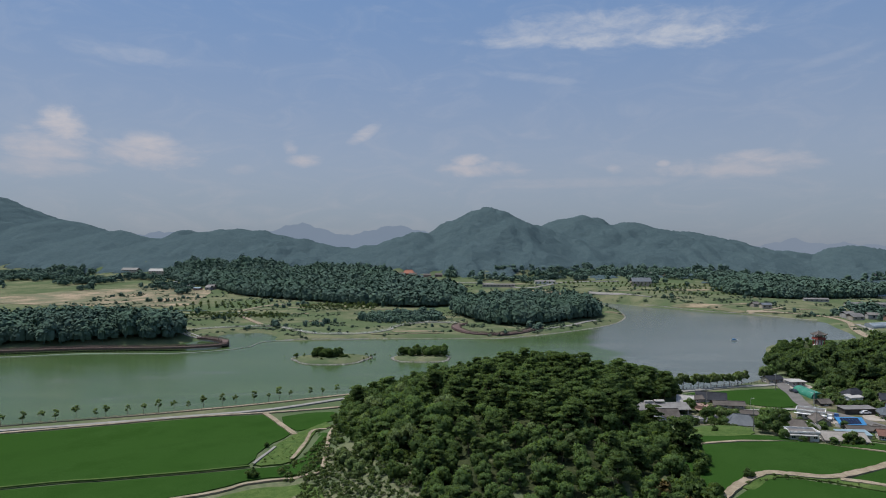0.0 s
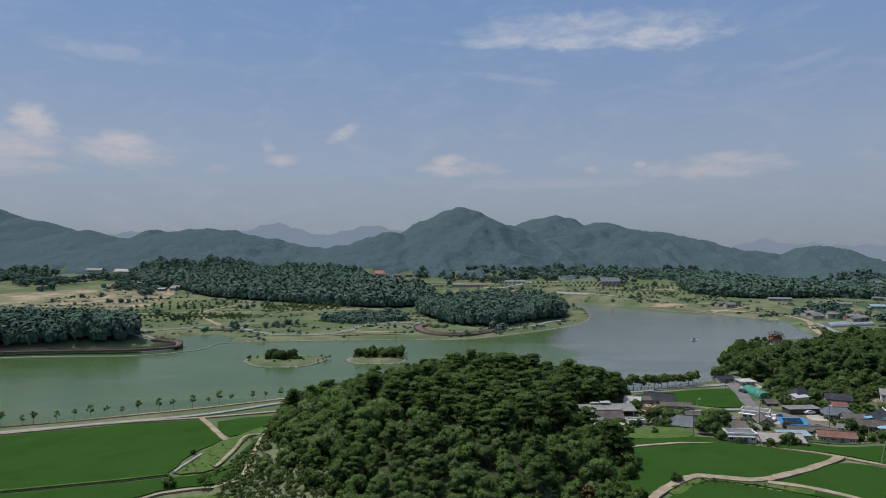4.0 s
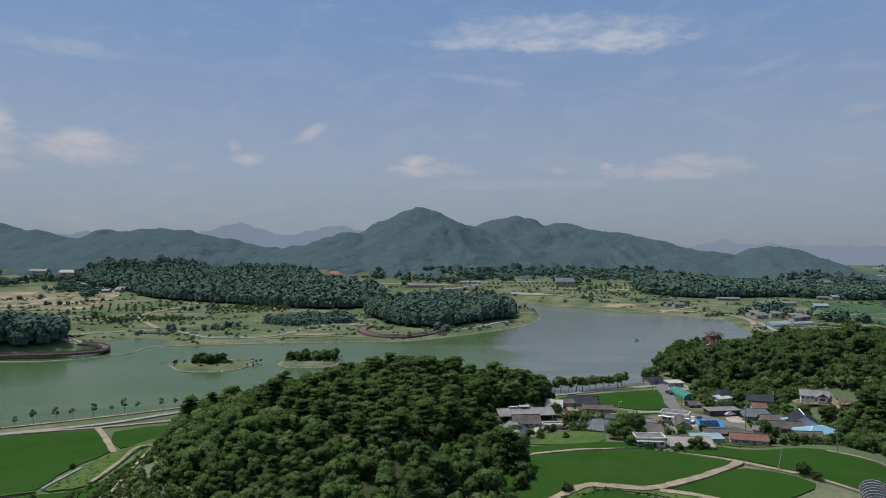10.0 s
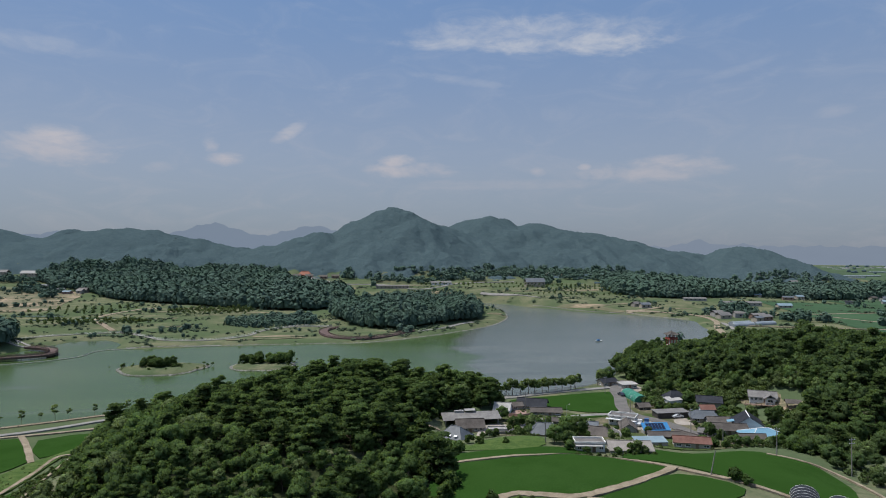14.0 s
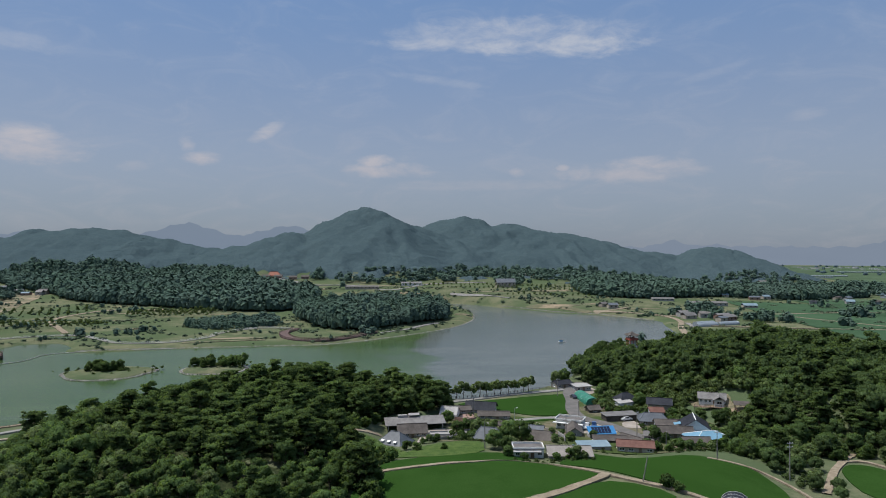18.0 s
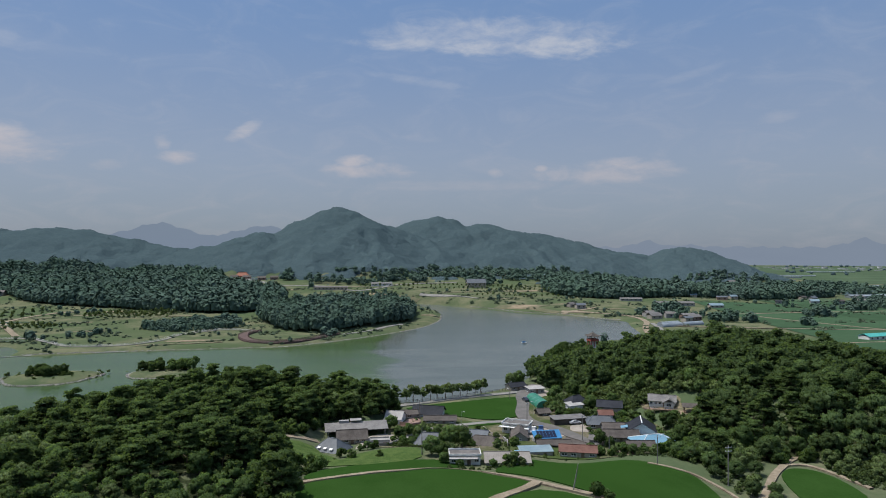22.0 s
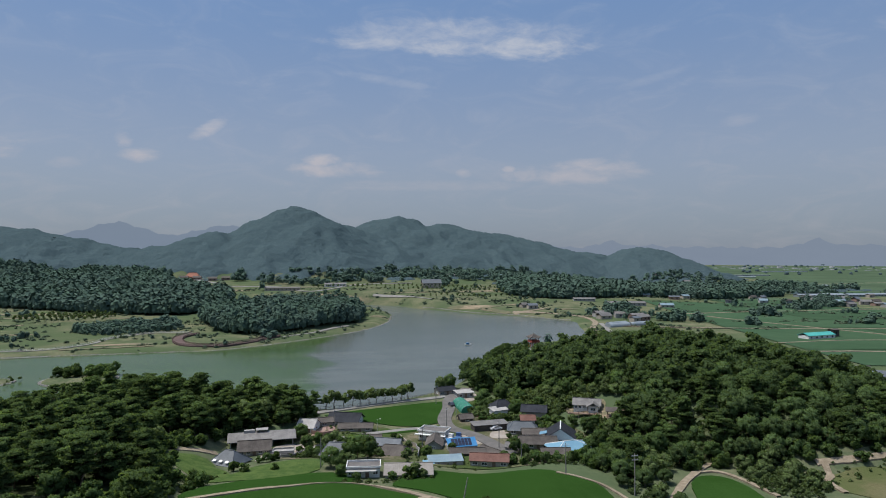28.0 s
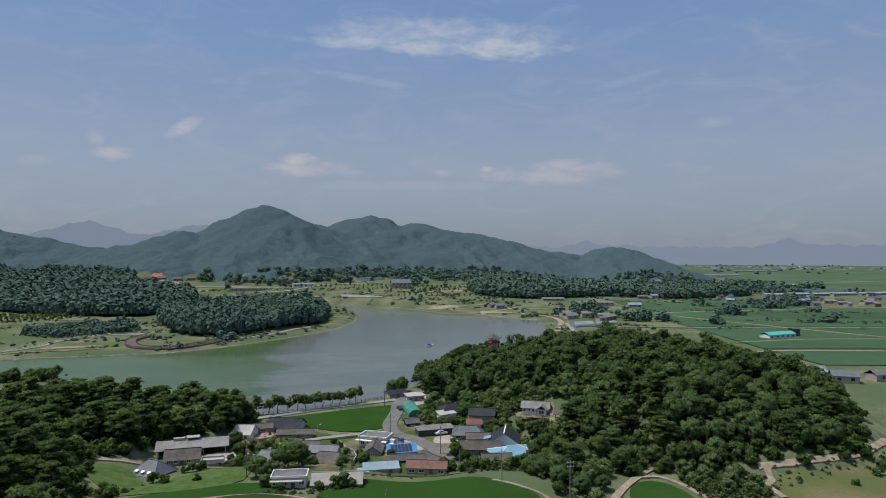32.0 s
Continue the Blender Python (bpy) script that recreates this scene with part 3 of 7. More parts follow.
def blob(cx, cy, a, b, turn, seed):
    """An uneven rounded outline."""
    r = random.Random(seed)
    ca, sa = math.cos(turn), math.sin(turn)
    out = []
    for i in range(10):
        t, k = 0.62832 * i, r.uniform(0.65, 1.15)
        x, y = a * k * math.cos(t), b * k * math.sin(t)
        out.append((cx + x * ca - y * sa, cy + x * sa + y * ca))
    return out


for i, (cx, cy, a, b) in enumerate(((-391, 641, 26, 7), (-326, 626, 24, 6), (-318, 606, 15, 4), (-373, 612, 18, 4), (-246, 500, 16, 5))):
    field("pond", blob(cx, cy, a, b, -0.1, i), WATER, "shallow pond among the reeds", "pond", up=0.5, skirt=0.5)
for i, (cx, cy, a, b) in enumerate(((-265, 704, 22, 5), (-232, 689, 18, 4), (-275, 677, 16, 5), (-258, 625, 12, 4), (-120, 492, 26, 6), (62, 661, 13, 8), (14, 852, 20, 7), (-180, 668, 22, 5), (-150, 640, 14, 4),
                                    (-310, 660, 18, 5), (-345, 585, 16, 4), (-220, 560, 14, 4), (228, 742, 26, 8), (160, 800, 22, 7), (262, 700, 18, 6), (110, 872, 26, 7), (-40, 940, 30, 8), (200, 880, 34, 8))):
    field("bare_ground", blob(cx, cy, a, b, 0.15, 40 + i), SOIL, "patch of bare sand on the wetland shore", "bare ground", up=0.3, skirt=0.5)


# ---- stone edging of the lake and islands ----
def stones(name, line, width, size, label, seed, parent=None, closed=False):
    """Tumbled stones along the water's edge, one heap."""
    r = np.random.RandomState(seed)
    seg = np.linalg.norm(np.diff(line, axis=0), axis=1)
    total = seg.sum()
    n = int(total * width / (size * size) * 0.9)
    at = np.sort(r.uniform(0, total, n))
    cum = np.concatenate([[0], np.cumsum(seg)])
    i = np.clip(np.searchsorted(cum, at) - 1, 0, len(seg) - 1)
    s = ((at - cum[i]) / seg[i])[:, None]
    p = line[i] * (1 - s) + line[i + 1] * s
    d = (line[i + 1] - line[i]) / seg[i][:, None]
    p = p + np.stack([-d[:, 1], d[:, 0]], 1) * r.uniform(-width / 2, width / 2, n)[:, None]
    z = np.maximum(ground_z(p[:, 0], p[:, 1]), -0.1) + 0.1 * size
    unit = np.array([(-1, -1, -.6), (1, -1, -.6), (1, 1, -.6), (-1, 1, -.6), (-.7, -.7, .6), (.7, -.7, .6), (.7, .7, .6), (-.7, .7, .6)]) * 0.5
    v = unit[None] * (size * r.uniform(0.6, 1.4, (n, 1, 3))) * (1 + 0.25 * r.uniform(-1, 1, (n, 8, 1)))
    a = r.uniform(0, 6.28, n)
    c, sn = np.cos(a)[:, None], np.sin(a)[:, None]
    v = np.stack([v[..., 0] * c - v[..., 1] * sn, v[..., 0] * sn + v[..., 1] * c, v[..., 2]], -1)
    v[..., :2] += p[:, None]
    v[..., 2] += z[:, None]
    f = np.array([(4, 5, 6, 7), (0, 1, 5, 4), (1, 2, 6, 5), (2, 3, 7, 6), (3, 0, 4, 7)])
    faces = (f[None] + 8 * np.arange(n)[:, None, None]).reshape(-1, 4)
    ob = new(name, fast_mesh(name, v.reshape(-1, 3), faces, STONE))
    if parent:
        ob.parent = parent
        return tagged(ob, label, kind="stuff")
    return tagged(ob, label, "stones", kind="stuff")


NORTH_EDGE = spline([(76, 690), (70, 635), (47, 573), (3, 515), (-44, 473), (-80, 465), (-150, 455), (-209, 441)], 8, False)
stones("shore_stones", NORTH_EDGE, 1.3, 0.6, "pale tumbled stones edging the far lake shore", 1)
stones("shore_stones", spline([(248, 628), (209, 680), (172, 705), (146, 744), (117, 778)], 8, False), 1.3, 0.6, "pale stones along the eastern bank", 2)
stones("shore_stones", spline([(-240, 195), (-179, 228), (-141, 252), (-117, 267), (-80, 280)], 8, False), 1.2, 0.7, "stones along the embankment's waterline", 3)


def island(cx, cy, ax, ay, turn, label):
    ca, sa = math.cos(turn), math.sin(turn)
    n = 40
    ring = []
    for i in range(n):
        a = 6.28319 * i / n
        k = 1 + 0.06 * math.sin(3 * a + cx) + 0.04 * math.sin(5 * a)
        x, y = ax * k * math.cos(a), ay * k * math.sin(a)
        ring.append((cx + x * ca - y * sa, cy + x * sa + y * ca))
    verts, faces = [], []
    for k, z in ((1.06, -1.5), (1.0, 0.25), (0.92, 1.0), (0.6, 1.5), (0.25, 1.7)):
        verts += [(cx + (x - cx) * k, cy + (y - cy) * k, z + 0.12 * math.sin(x * 3 + y)) for x, y in ring]
    for j in range(4):
        for i in range(n):
            faces.append((j * n + i, j * n + (i + 1) % n, (j + 1) * n + (i + 1) % n, (j + 1) * n + i))
    faces.append(tuple(4 * n + i for i in range(n)))
    ob = tagged(mesh_object("island", verts, faces, GRASS, smooth=True), label, "island", "islands in the lake")
    line = np.array(ring + ring[:1])
    rim = stones("stone_rim", line, 2.4, 0.7, "pale riprap rim", 7, ob)
    rim.data.transform(Matrix.Translation((0, 0, 0.3)))
    return ob


ISLES = [(-151, 363, 22.5, 19, 0.15), (-97, 373, 17, 16, 0.1)]
island(*ISLES[0], "small grassy island with a shrubby thicket and stone rim")
island(*ISLES[1], "smaller grassy island with two thickets and stone rim")


# ---- trees ----
def leaf_quads(centres, size, r, flat=0.0, out=None, stray=0.3):
    """A small leaf clump, two crossed triangles' worth, at each centre, turned by chance."""
    n = len(centres)
    u = r.normal(size=(n, 3))
    u[:, 2] *= 1 - 0.6 * flat
    u /= np.linalg.norm(u, axis=1)[:, None]
    w = r.normal(size=(n, 3))
    w[:, 2] *= 1 - 0.6 * flat
    w -= (w * u).sum(1)[:, None] * u
    w /= np.linalg.norm(w, axis=1)[:, None]
    s = (size * r.uniform(0.6, 1.3, n))[:, None]
    c = np.asarray(centres)
    k = np.cross(u, w) * s * 0.25
    v = np.stack([c - u * s, c - w * s * 0.6 + k, c + u * s, c + w * s * 0.6 + k], 1)
    if out is None:
        return v.reshape(-1, 3), np.arange(4 * n).reshape(-1, 4)
    turn = out + r.normal(0, stray, (n, 3))
    turn /= np.linalg.norm(turn, axis=1)[:, None] + 1e-6
    face = np.cross(v[:, 1] - v[:, 0], v[:, 3] - v[:, 0])
    back = (face * turn).sum(1) < 0
    v[back] = v[back][:, ::-1]
    return v.reshape(-1, 3), np.arange(4 * n).reshape(-1, 4), np.repeat(turn, 4, 0)


def bough_cores(centres, sizes, mid, lift):
    """The dense inside of each bough: a small rounded body under the leaves."""
    face = []
    for a in range(3):
        for way in (-1, 1):
            q = []
            for di, dj in ((-1, -1), (1, -1), (1, 1), (-1, 1)):
                p = [0.0, 0.0, 0.0]
                p[a], p[(a + 1) % 3], p[(a + 2) % 3] = way, di, dj
                q.append(p)
            face.append(q if way > 0 else q[::-1])
    u = np.array(face, float).reshape(-1, 3)
    u /= np.linalg.norm(u, axis=1)[:, None]
    c, s = np.array(centres), np.array(sizes)
    v = (c[:, None] + u[None] * s[:, None]).reshape(-1, 3)
    n = (u[None] * 0.8 + (c - mid)[:, None] * lift + (0, 0, 0.3)).reshape(-1, 3)
    n /= np.linalg.norm(n, axis=1)[:, None] + 1e-6
    return v, np.arange(len(v)).reshape(-1, 4), n


def join_leaves(leaves, cores):
    v, f, n = leaves
    return np.concatenate([v, cores[0]]), np.concatenate([f, cores[1] + len(v)]), np.concatenate([n, cores[2]])


def pine_mesh(name, seed, high=9.0, wide=4.0, pads=28, per=70, leaf=0.30, mat=PINE):
    """Crown of a red pine: flat pads of needles on spreading limbs."""
    r = np.random.RandomState(seed)
    pts, outs, mids, sizes = [], [], [], []
    for i in range(pads):
        t = i / (pads - 1)
        h = high * (0.36 + 0.60 * t) + r.uniform(-0.5, 0.5)
        reach = wide * (1.0 - 0.8 * max(0, t - 0.2)) * r.uniform(0.2, 1.0)
        a = i * 2.4 + r.uniform(-0.8, 0.8)
        c = np.array([reach * math.cos(a), reach * math.sin(a), h - 0.12 * reach])
        size = np.array([r.uniform(1.1, 1.9), r.uniform(1.1, 1.9), r.uniform(0.35, 0.70)]) * wide / 4
        q = r.normal(size=(per, 3))
        q /= np.linalg.norm(q, axis=1)[:, None]
        q *= r.uniform(0.45, 1.0, (per, 1)) ** 0.7
        q[:, 2] = np.abs(q[:, 2]) * 1.2 - 0.3
        pts.append(c + q * size)
        mids.append(c)
        sizes.append(size * 0.78)
        outs.append(q * (0.7, 0.7, 1.0) + np.array([c[0] * 0.12, c[1] * 0.12, 0.45]))
    v, f, n = join_leaves(leaf_quads(np.concatenate(pts), leaf, r, 0.5, np.concatenate(outs), 0.3 if leaf < 0.7 else 0.12), bough_cores(mids, sizes, (0, 0, high * 0.6), 0.12))
    return fast_mesh(name, v, f, mat, normals=n)


def broad_mesh(name, seed, high=8.0, wide=3.6, lobes=24, per=72, leaf=0.30, low=0.12, mat=LEAF):
    """Crown of a broadleaf tree: uneven lobes of leaves with gaps between."""
    r = np.random.RandomState(seed)
    pts, outs, mids, sizes = [], [], [], []
    mid, half = high * (low + 1) / 2, high * (1 - low) / 2
    for i in range(lobes):
        a, b = i * 2.4 + r.uniform(-0.5, 0.5), math.asin(r.uniform(-0.7, 1.0))
        k = r.uniform(0.52, 0.72)
        c = np.array([wide * k * math.cos(a) * math.cos(b), wide * k * math.sin(a) * math.cos(b), mid + half * 0.74 * math.sin(b)])
        s = wide * r.uniform(0.28, 0.44)
        q = r.normal(size=(per, 3))
        q /= np.linalg.norm(q, axis=1)[:, None]
        q *= r.uniform(0.6, 1.08, (per, 1))
        q[:, 2] *= 0.8
        pts.append(c + q * s)
        mids.append(c)
        sizes.append((s * 0.8, s * 0.8, s * 0.66))
        outs.append(q * 0.8 + (c - (0, 0, mid)) / wide * 0.7 + (0, 0, 0.25))
    v, f, n = leaf_quads(np.concatenate(pts), leaf, r, 0.1, np.concatenate(outs), 0.3 if leaf < 0.7 else 0.12)
    if high > 4:
        v, f, n = join_leaves((v, f, n), bough_cores(mids, sizes, (0, 0, mid), 0.7 / wide))
    return fast_mesh(name, v, f, mat, normals=n)


def trunk_mesh(name, seed, high, thick, limbs=5, lean=0.5):
    r = random.Random(seed)
    bm = bmesh.new()
    p, tops = Vector((0, 0, -0.6)), []
    for k in range(4):
        q = Vector((r.uniform(-lean, lean) * (k + 1) / 3, r.uniform(-lean, lean) * (k + 1) / 3, high * (k + 1) / 4))
        rod(bm, p, q, thick * (1 - 0.2 * k), thick * (0.8 - 0.2 * k) + 0.01, 7)
        tops.append(q)
        p = q
    for i in range(limbs):
        a = i * 2.4
        base = tops[0].lerp(tops[2], i / max(1, limbs - 1))
        rod(bm, base, base + Vector((math.cos(a) * high * 0.3, math.sin(a) * high * 0.3, high * 0.16)), thick * 0.35, thick * 0.12, 5)
    me = bpy.data.meshes.new(name)
    bm.to_mesh(me)
    bm.free()
    me.materials.append(BARK)
    return me


PINES = [(trunk_mesh("trunk", i, 7.6, 0.18, 7, 0.9), pine_mesh("crown", i + 10, 8.2 + 0.45 * i, 4.2 - 0.2 * (i % 3))) for i in range(6)]
BROADS = [(trunk_mesh("trunk", 20 + i, 6.2, 0.17, 6, 0.5), broad_mesh("crown", i + 40, 6.8 + 0.5 * i, 3.4 + 0.25 * (i % 3), mat=LEAF if i != 3 else LEAF_PALE)) for i in range(5)]
OLIVES = [(BROADS[i][0], broad_mesh("crown", i + 50, 6.6 + 0.6 * i, 3.7, 26, 72, 0.31, mat=LEAF_OLIVE)) for i in range(4)]
SHRUBBY = [(BROADS[i][0], broad_mesh("crown", i + 56, 6.2, 3.6, 24, 66, 0.30, 0.02, LEAF_PALE)) for i in range(2)]
BUSHES = [(trunk_mesh("stems", 60 + i, 1.4, 0.06, 4, 0.3), broad_mesh("leaves", i + 70, 2.6, 1.7, 9, 46, 0.34, 0.05)) for i in range(3)]
ROWS = [(trunk_mesh("trunk", 80 + i, 3.4, 0.11, 6, 0.25), broad_mesh("crown", i + 90, 4.6, 2.0, 9, 40, 0.34, 0.38, LEAF_PALE)) for i in range(2)]
YOUNG = [(trunk_mesh("trunk", 95 + i, 3.2, 0.06, 8, 0.15), broad_mesh("crown", i + 97, 4.2, 1.2, 7, 16, 0.26, 0.4, LEAF_PALE)) for i in range(2)]


def plant(name, pair, x, y, scale, turn, label, category="tree", group="", z=None):
    top = tagged(empty(name, x, y, gz(x, y) - 0.1 if z is None else z, turn, scale), label, category, group)
    for me in pair:
        ob = new(me.name.split(".")[0], me)
        ob.parent = top
    return top


def scatter(x0, x1, y0, y1, step, seed, area=None):
    """Spots on a jittered lattice, inside an outline if one is given."""
    r = np.random.RandomState(seed)
    rows, cols = int((y1 - y0) / (step * 0.87)) + 1, int((x1 - x0) / step) + 1
    j, i = np.mgrid[0:rows, 0:cols]
    x = x0 + (i + (j % 2) / 2) * step + r.uniform(-0.35, 0.35, i.shape) * step
    y = y0 + j * step * 0.87 + r.uniform(-0.35, 0.35, i.shape) * step
    x, y = x.ravel(), y.ravel()
    if area is not None:
        ok = line_distance(x, y, area)[1]
        x, y = x[ok], y[ok]
    return list(zip(x.tolist(), y.tolist()))


HILL_WEST = spline([(-60, 122), (-82, 160), (-96, 186), (-101, 212), (-104, 238), (-94, 258), (-60, 276), (-10, 283), (26, 284), (31, 272), (22, 254), (2, 240), (-8, 222), (-10, 205), (-4, 190), (1, 172), (1, 150), (-3, 130), (-12, 105), (-30, 92), (-48, 100)], 4)
HILL_EAST = spline([(96, 330), (106, 300), (122, 284), (144, 268), (152, 254), (148, 240), (134, 226), (121, 210), (115, 196), (124, 190), (142, 193), (170, 189), (200, 190), (215, 203), (231, 228), (246, 258), (258, 292), (256, 334), (235, 380), (205, 420), (184, 452), (160, 455), (138, 440), (116, 400), (104, 366)], 4)


def lump(rnd):
    return 0.80 + 0.40 * rnd.random() ** 1.4


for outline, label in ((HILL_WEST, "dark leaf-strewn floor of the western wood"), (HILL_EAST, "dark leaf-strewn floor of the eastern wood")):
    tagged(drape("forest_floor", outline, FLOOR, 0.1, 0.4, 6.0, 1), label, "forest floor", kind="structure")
rnd = random.Random(4)
pines = broads = 0
west_rest = []
high_zone = lambda x, y: y > 176 + 22 * math.sin(x * 0.06)
west_spots = [p for p in scatter(-112, 36, 92, 288, 6.4, 11, HILL_WEST) if high_zone(*p)]
low_spots = [p for p in scatter(-112, 36, 92, 288, 5.0, 13, HILL_WEST) if not high_zone(*p)]
for (x, y), z in zip(west_spots, ground_z(*np.array(west_spots).T)):
    low_side = 1 - 0.36 * max(0, min(1, (-x - 36) / 25)) * (y > 222)
    pine = rnd.random() < (0.9 if x > -70 else 0.3)
    if pine:
        pines += 1
        plant("pine_tree", rnd.choice(PINES), x, y, lump(rnd) * low_side, rnd.uniform(0, 6.28), "dark green red pine with flat spreading needle pads", "tree", "trees on the western hill", float(z))
    else:
        broads += 1
        plant("broadleaf_tree", rnd.choice(BROADS), x, y, lump(rnd) * 0.85 * low_side, rnd.uniform(0, 6.28), "bushy green broadleaf tree on the wooded hill", "tree", "trees on the western hill", float(z))
for (x, y), z in zip(low_spots, ground_z(*np.array(low_spots).T)):
    if x > -45 and rnd.random() < 0.45:
        west_rest.append((x, y))
    elif rnd.random() < 0.12:
        pines += 1
        plant("pine_tree", rnd.choice(PINES), x, y, lump(rnd) * 0.8, rnd.uniform(0, 6.28), "young pine standing among the hillside thickets", "tree", "trees on the western hill", float(z))
    elif broads < 230:
        broads += 1
        plant("broadleaf_tree", rnd.choice(BROADS), x, y, lump(rnd) * (0.85 if x < -60 else 0.62), rnd.uniform(0, 6.28), "bushy green broadleaf tree on the wooded hill", "tree", "trees on the western hill", float(z))
    else:
        west_rest.append((x, y))
def east_size(x, y):
    """Trees grow lower towards the lake."""
    return 0.42 if y > 318 and x < 172 else 0.52 if y > 325 and x < 190 else 0.66 if y > 292 and x < 205 else 0.95


east_all = scatter(94, 275, 186, 458, 6.6, 12, HILL_EAST)
east_far, shore_far = [], []
for (x, y), z in zip(east_all, ground_z(*np.array(east_all).T)):
    pine = rnd.random() < (0.6 if x < 160 else 0.22)
    if y > 366:
        if math.hypot(x - 154, y - 416) > 10 and not (abs(x - 154 + 0.25 * (416 - y)) < 9 and 0 < 416 - y < 34):
            shore_far.append((x, y))
    elif (pine and pines >= 290) or (not pine and broads >= 290):
        east_far.append((x, y))
    elif pine:
        pines += 1
        plant("pine_tree", rnd.choice(PINES), x, y, lump(rnd) * east_size(x, y), rnd.uniform(0, 6.28), "dark green pine in the dense wood above the village", "tree", "trees on the eastern hill", float(z))
    else:
        broads += 1
        plant("broadleaf_tree", rnd.choice(OLIVES if x > 160 + 25 * math.sin(y * 0.05) else BROADS), x, y, lump(rnd) * east_size(x, y), rnd.uniform(0, 6.28), "leafy broadleaf tree in the wood above the village", "tree", "trees on the eastern hill", float(z))


def mesh_arrays(me):
    me_n = np.empty(len(me.loops) * 3, np.float32)
    me.corner_normals.foreach_get("vector", me_n)
    v = np.empty(len(me.vertices) * 3, np.float32)
    me.vertices.foreach_get("co", v)
    f = np.empty(len(me.loops), np.int32)
    me.loops.foreach_get("vertex_index", f)
    n = np.empty((len(me.vertices), 3), np.float32)
    n[f] = me_n.reshape(-1, 3)
    return v.reshape(-1, 3), f.reshape(-1, 4), n


def thicket(name, spots, meshes, mat, label, seed, low, high, category="woodland", sink=0.3, zs=None):
    """Many crowns joined into one."""
    r = np.random.RandomState(seed)
    source = [mesh_arrays(m) for m in meshes]
    V, F, N, base = [], [], [], 0
    spots = np.array(spots)
    z = ground_z(spots[:, 0], spots[:, 1]) if zs is None else zs
    for (x, y), h in zip(spots, z):
        v, f, nn = source[r.randint(len(source))]
        s, a = r.uniform(low, high), r.uniform(0, 6.28)
        c, n = math.cos(a), math.sin(a)
        V.append(np.stack([(v[:, 0] * c - v[:, 1] * n) * s + x, (v[:, 0] * n + v[:, 1] * c) * s + y, v[:, 2] * s * r.uniform(0.85, 1.15) + h - sink], 1))
        N.append(np.stack([nn[:, 0] * c - nn[:, 1] * n, nn[:, 0] * n + nn[:, 1] * c, nn[:, 2]], 1))
        F.append(f + base)
        base += len(v)
    return tagged(new(name, fast_mesh(name, np.concatenate(V), np.concatenate(F), mat, normals=np.concatenate(N))), label, category, kind="stuff")


far_pines = [pine_mesh("far_crown", 300 + i, 9.0, 4.1, 18, 30, 0.58, PINE) for i in range(4)]
far_broads = [broad_mesh("far_crown", 310 + i, 7.8, 3.8, 16, 34, 0.55, 0.1, PINE) for i in range(2)]
thicket("hill_scrub", west_rest, [broad_mesh("scrub", 320 + i, 5.0, 2.9, 16, 46, 0.32, 0.0, LEAF) for i in range(3)], LEAF, "tangled green thicket on the lower western slope", 4, 0.6, 1.1)
under = [p for p in scatter(-108, 32, 170, 285, 5.2, 14, HILL_WEST) if high_zone(*p)]
thicket("hill_scrub", under, [broad_mesh("scrub", 340 + i, 5.4, 3.0, 12, 36, 0.40, 0.0, LEAF) for i in range(3)], LEAF, "leafy undergrowth filling the pine wood of the western hill", 24, 0.6, 1.15)
thicket("hill_wood", east_far, far_broads + far_pines[:1], LEAF_OLIVE, "dense dark wood on the back of the eastern hill", 5, 0.8, 1.25)

thicket("shore_wood", shore_far, far_broads, LEAF, "leafy wood along the lake below the pavilion", 15, 0.36, 0.56)
r = np.random.RandomState(16)
shore_bushes = np.stack([np.interp(np.arange(60) / 59, (0, 0.3, 0.6, 1), (101, 109, 122, 139)), np.interp(np.arange(60) / 59, (0, 0.3, 0.6, 1), (338, 366, 404, 444))], 1) + r.normal(0, 1.6, (60, 2)) + (3.5, -1.0)
thicket("shore_wood", shore_bushes, far_broads, LEAF, "bushy trees hanging over the lake shore", 16, 0.40, 0.70)
thicket("shore_wood", [(171, 412), (176, 418), (182, 410), (188, 416), (180, 402), (194, 408), (199, 414), (187, 404)], far_broads, LEAF, "round dark trees beside the lake pavilion", 28, 0.95, 1.2)

scrub_spots = scatter(94, 275, 186, 330, 5.4, 19, HILL_EAST)
thicket("hill_scrub", scrub_spots, [broad_mesh("scrub", 330 + i, 5.0, 2.9, 12, 36, 0.40, 0.0, LEAF_OLIVE) for i in range(3)], LEAF_OLIVE, "tangled green thicket on the front of the eastern hill", 20, 0.6, 1.0)
edge = np.concatenate([HILL_WEST[(HILL_WEST[:, 1] < 250)], HILL_EAST[HILL_EAST[:, 1] < 300]])
r = np.random.RandomState(17)
edge = np.repeat(edge, 5, 0) + r.normal(0, 2.6, (len(edge) * 5, 2))
edge = edge[(np.abs(edge[:, 0] - 133) + np.abs(edge[:, 1] - 186) > 9) & (np.hypot(edge[:, 0] - 131, edge[:, 1] - 247) > 15)]
thicket("wood_edge", edge, [BUSHES[i][1] for i in range(3)], LEAF, "bushy green edge of the woods", 18, 0.7, 1.6, "scrub")

# lighter crowns for woods farther off
small_bush = [broad_mesh("light_bush", 220 + i, 2.6, 2.0, 6, 12, 0.7, 0.0, SHRUB) for i in range(3)]


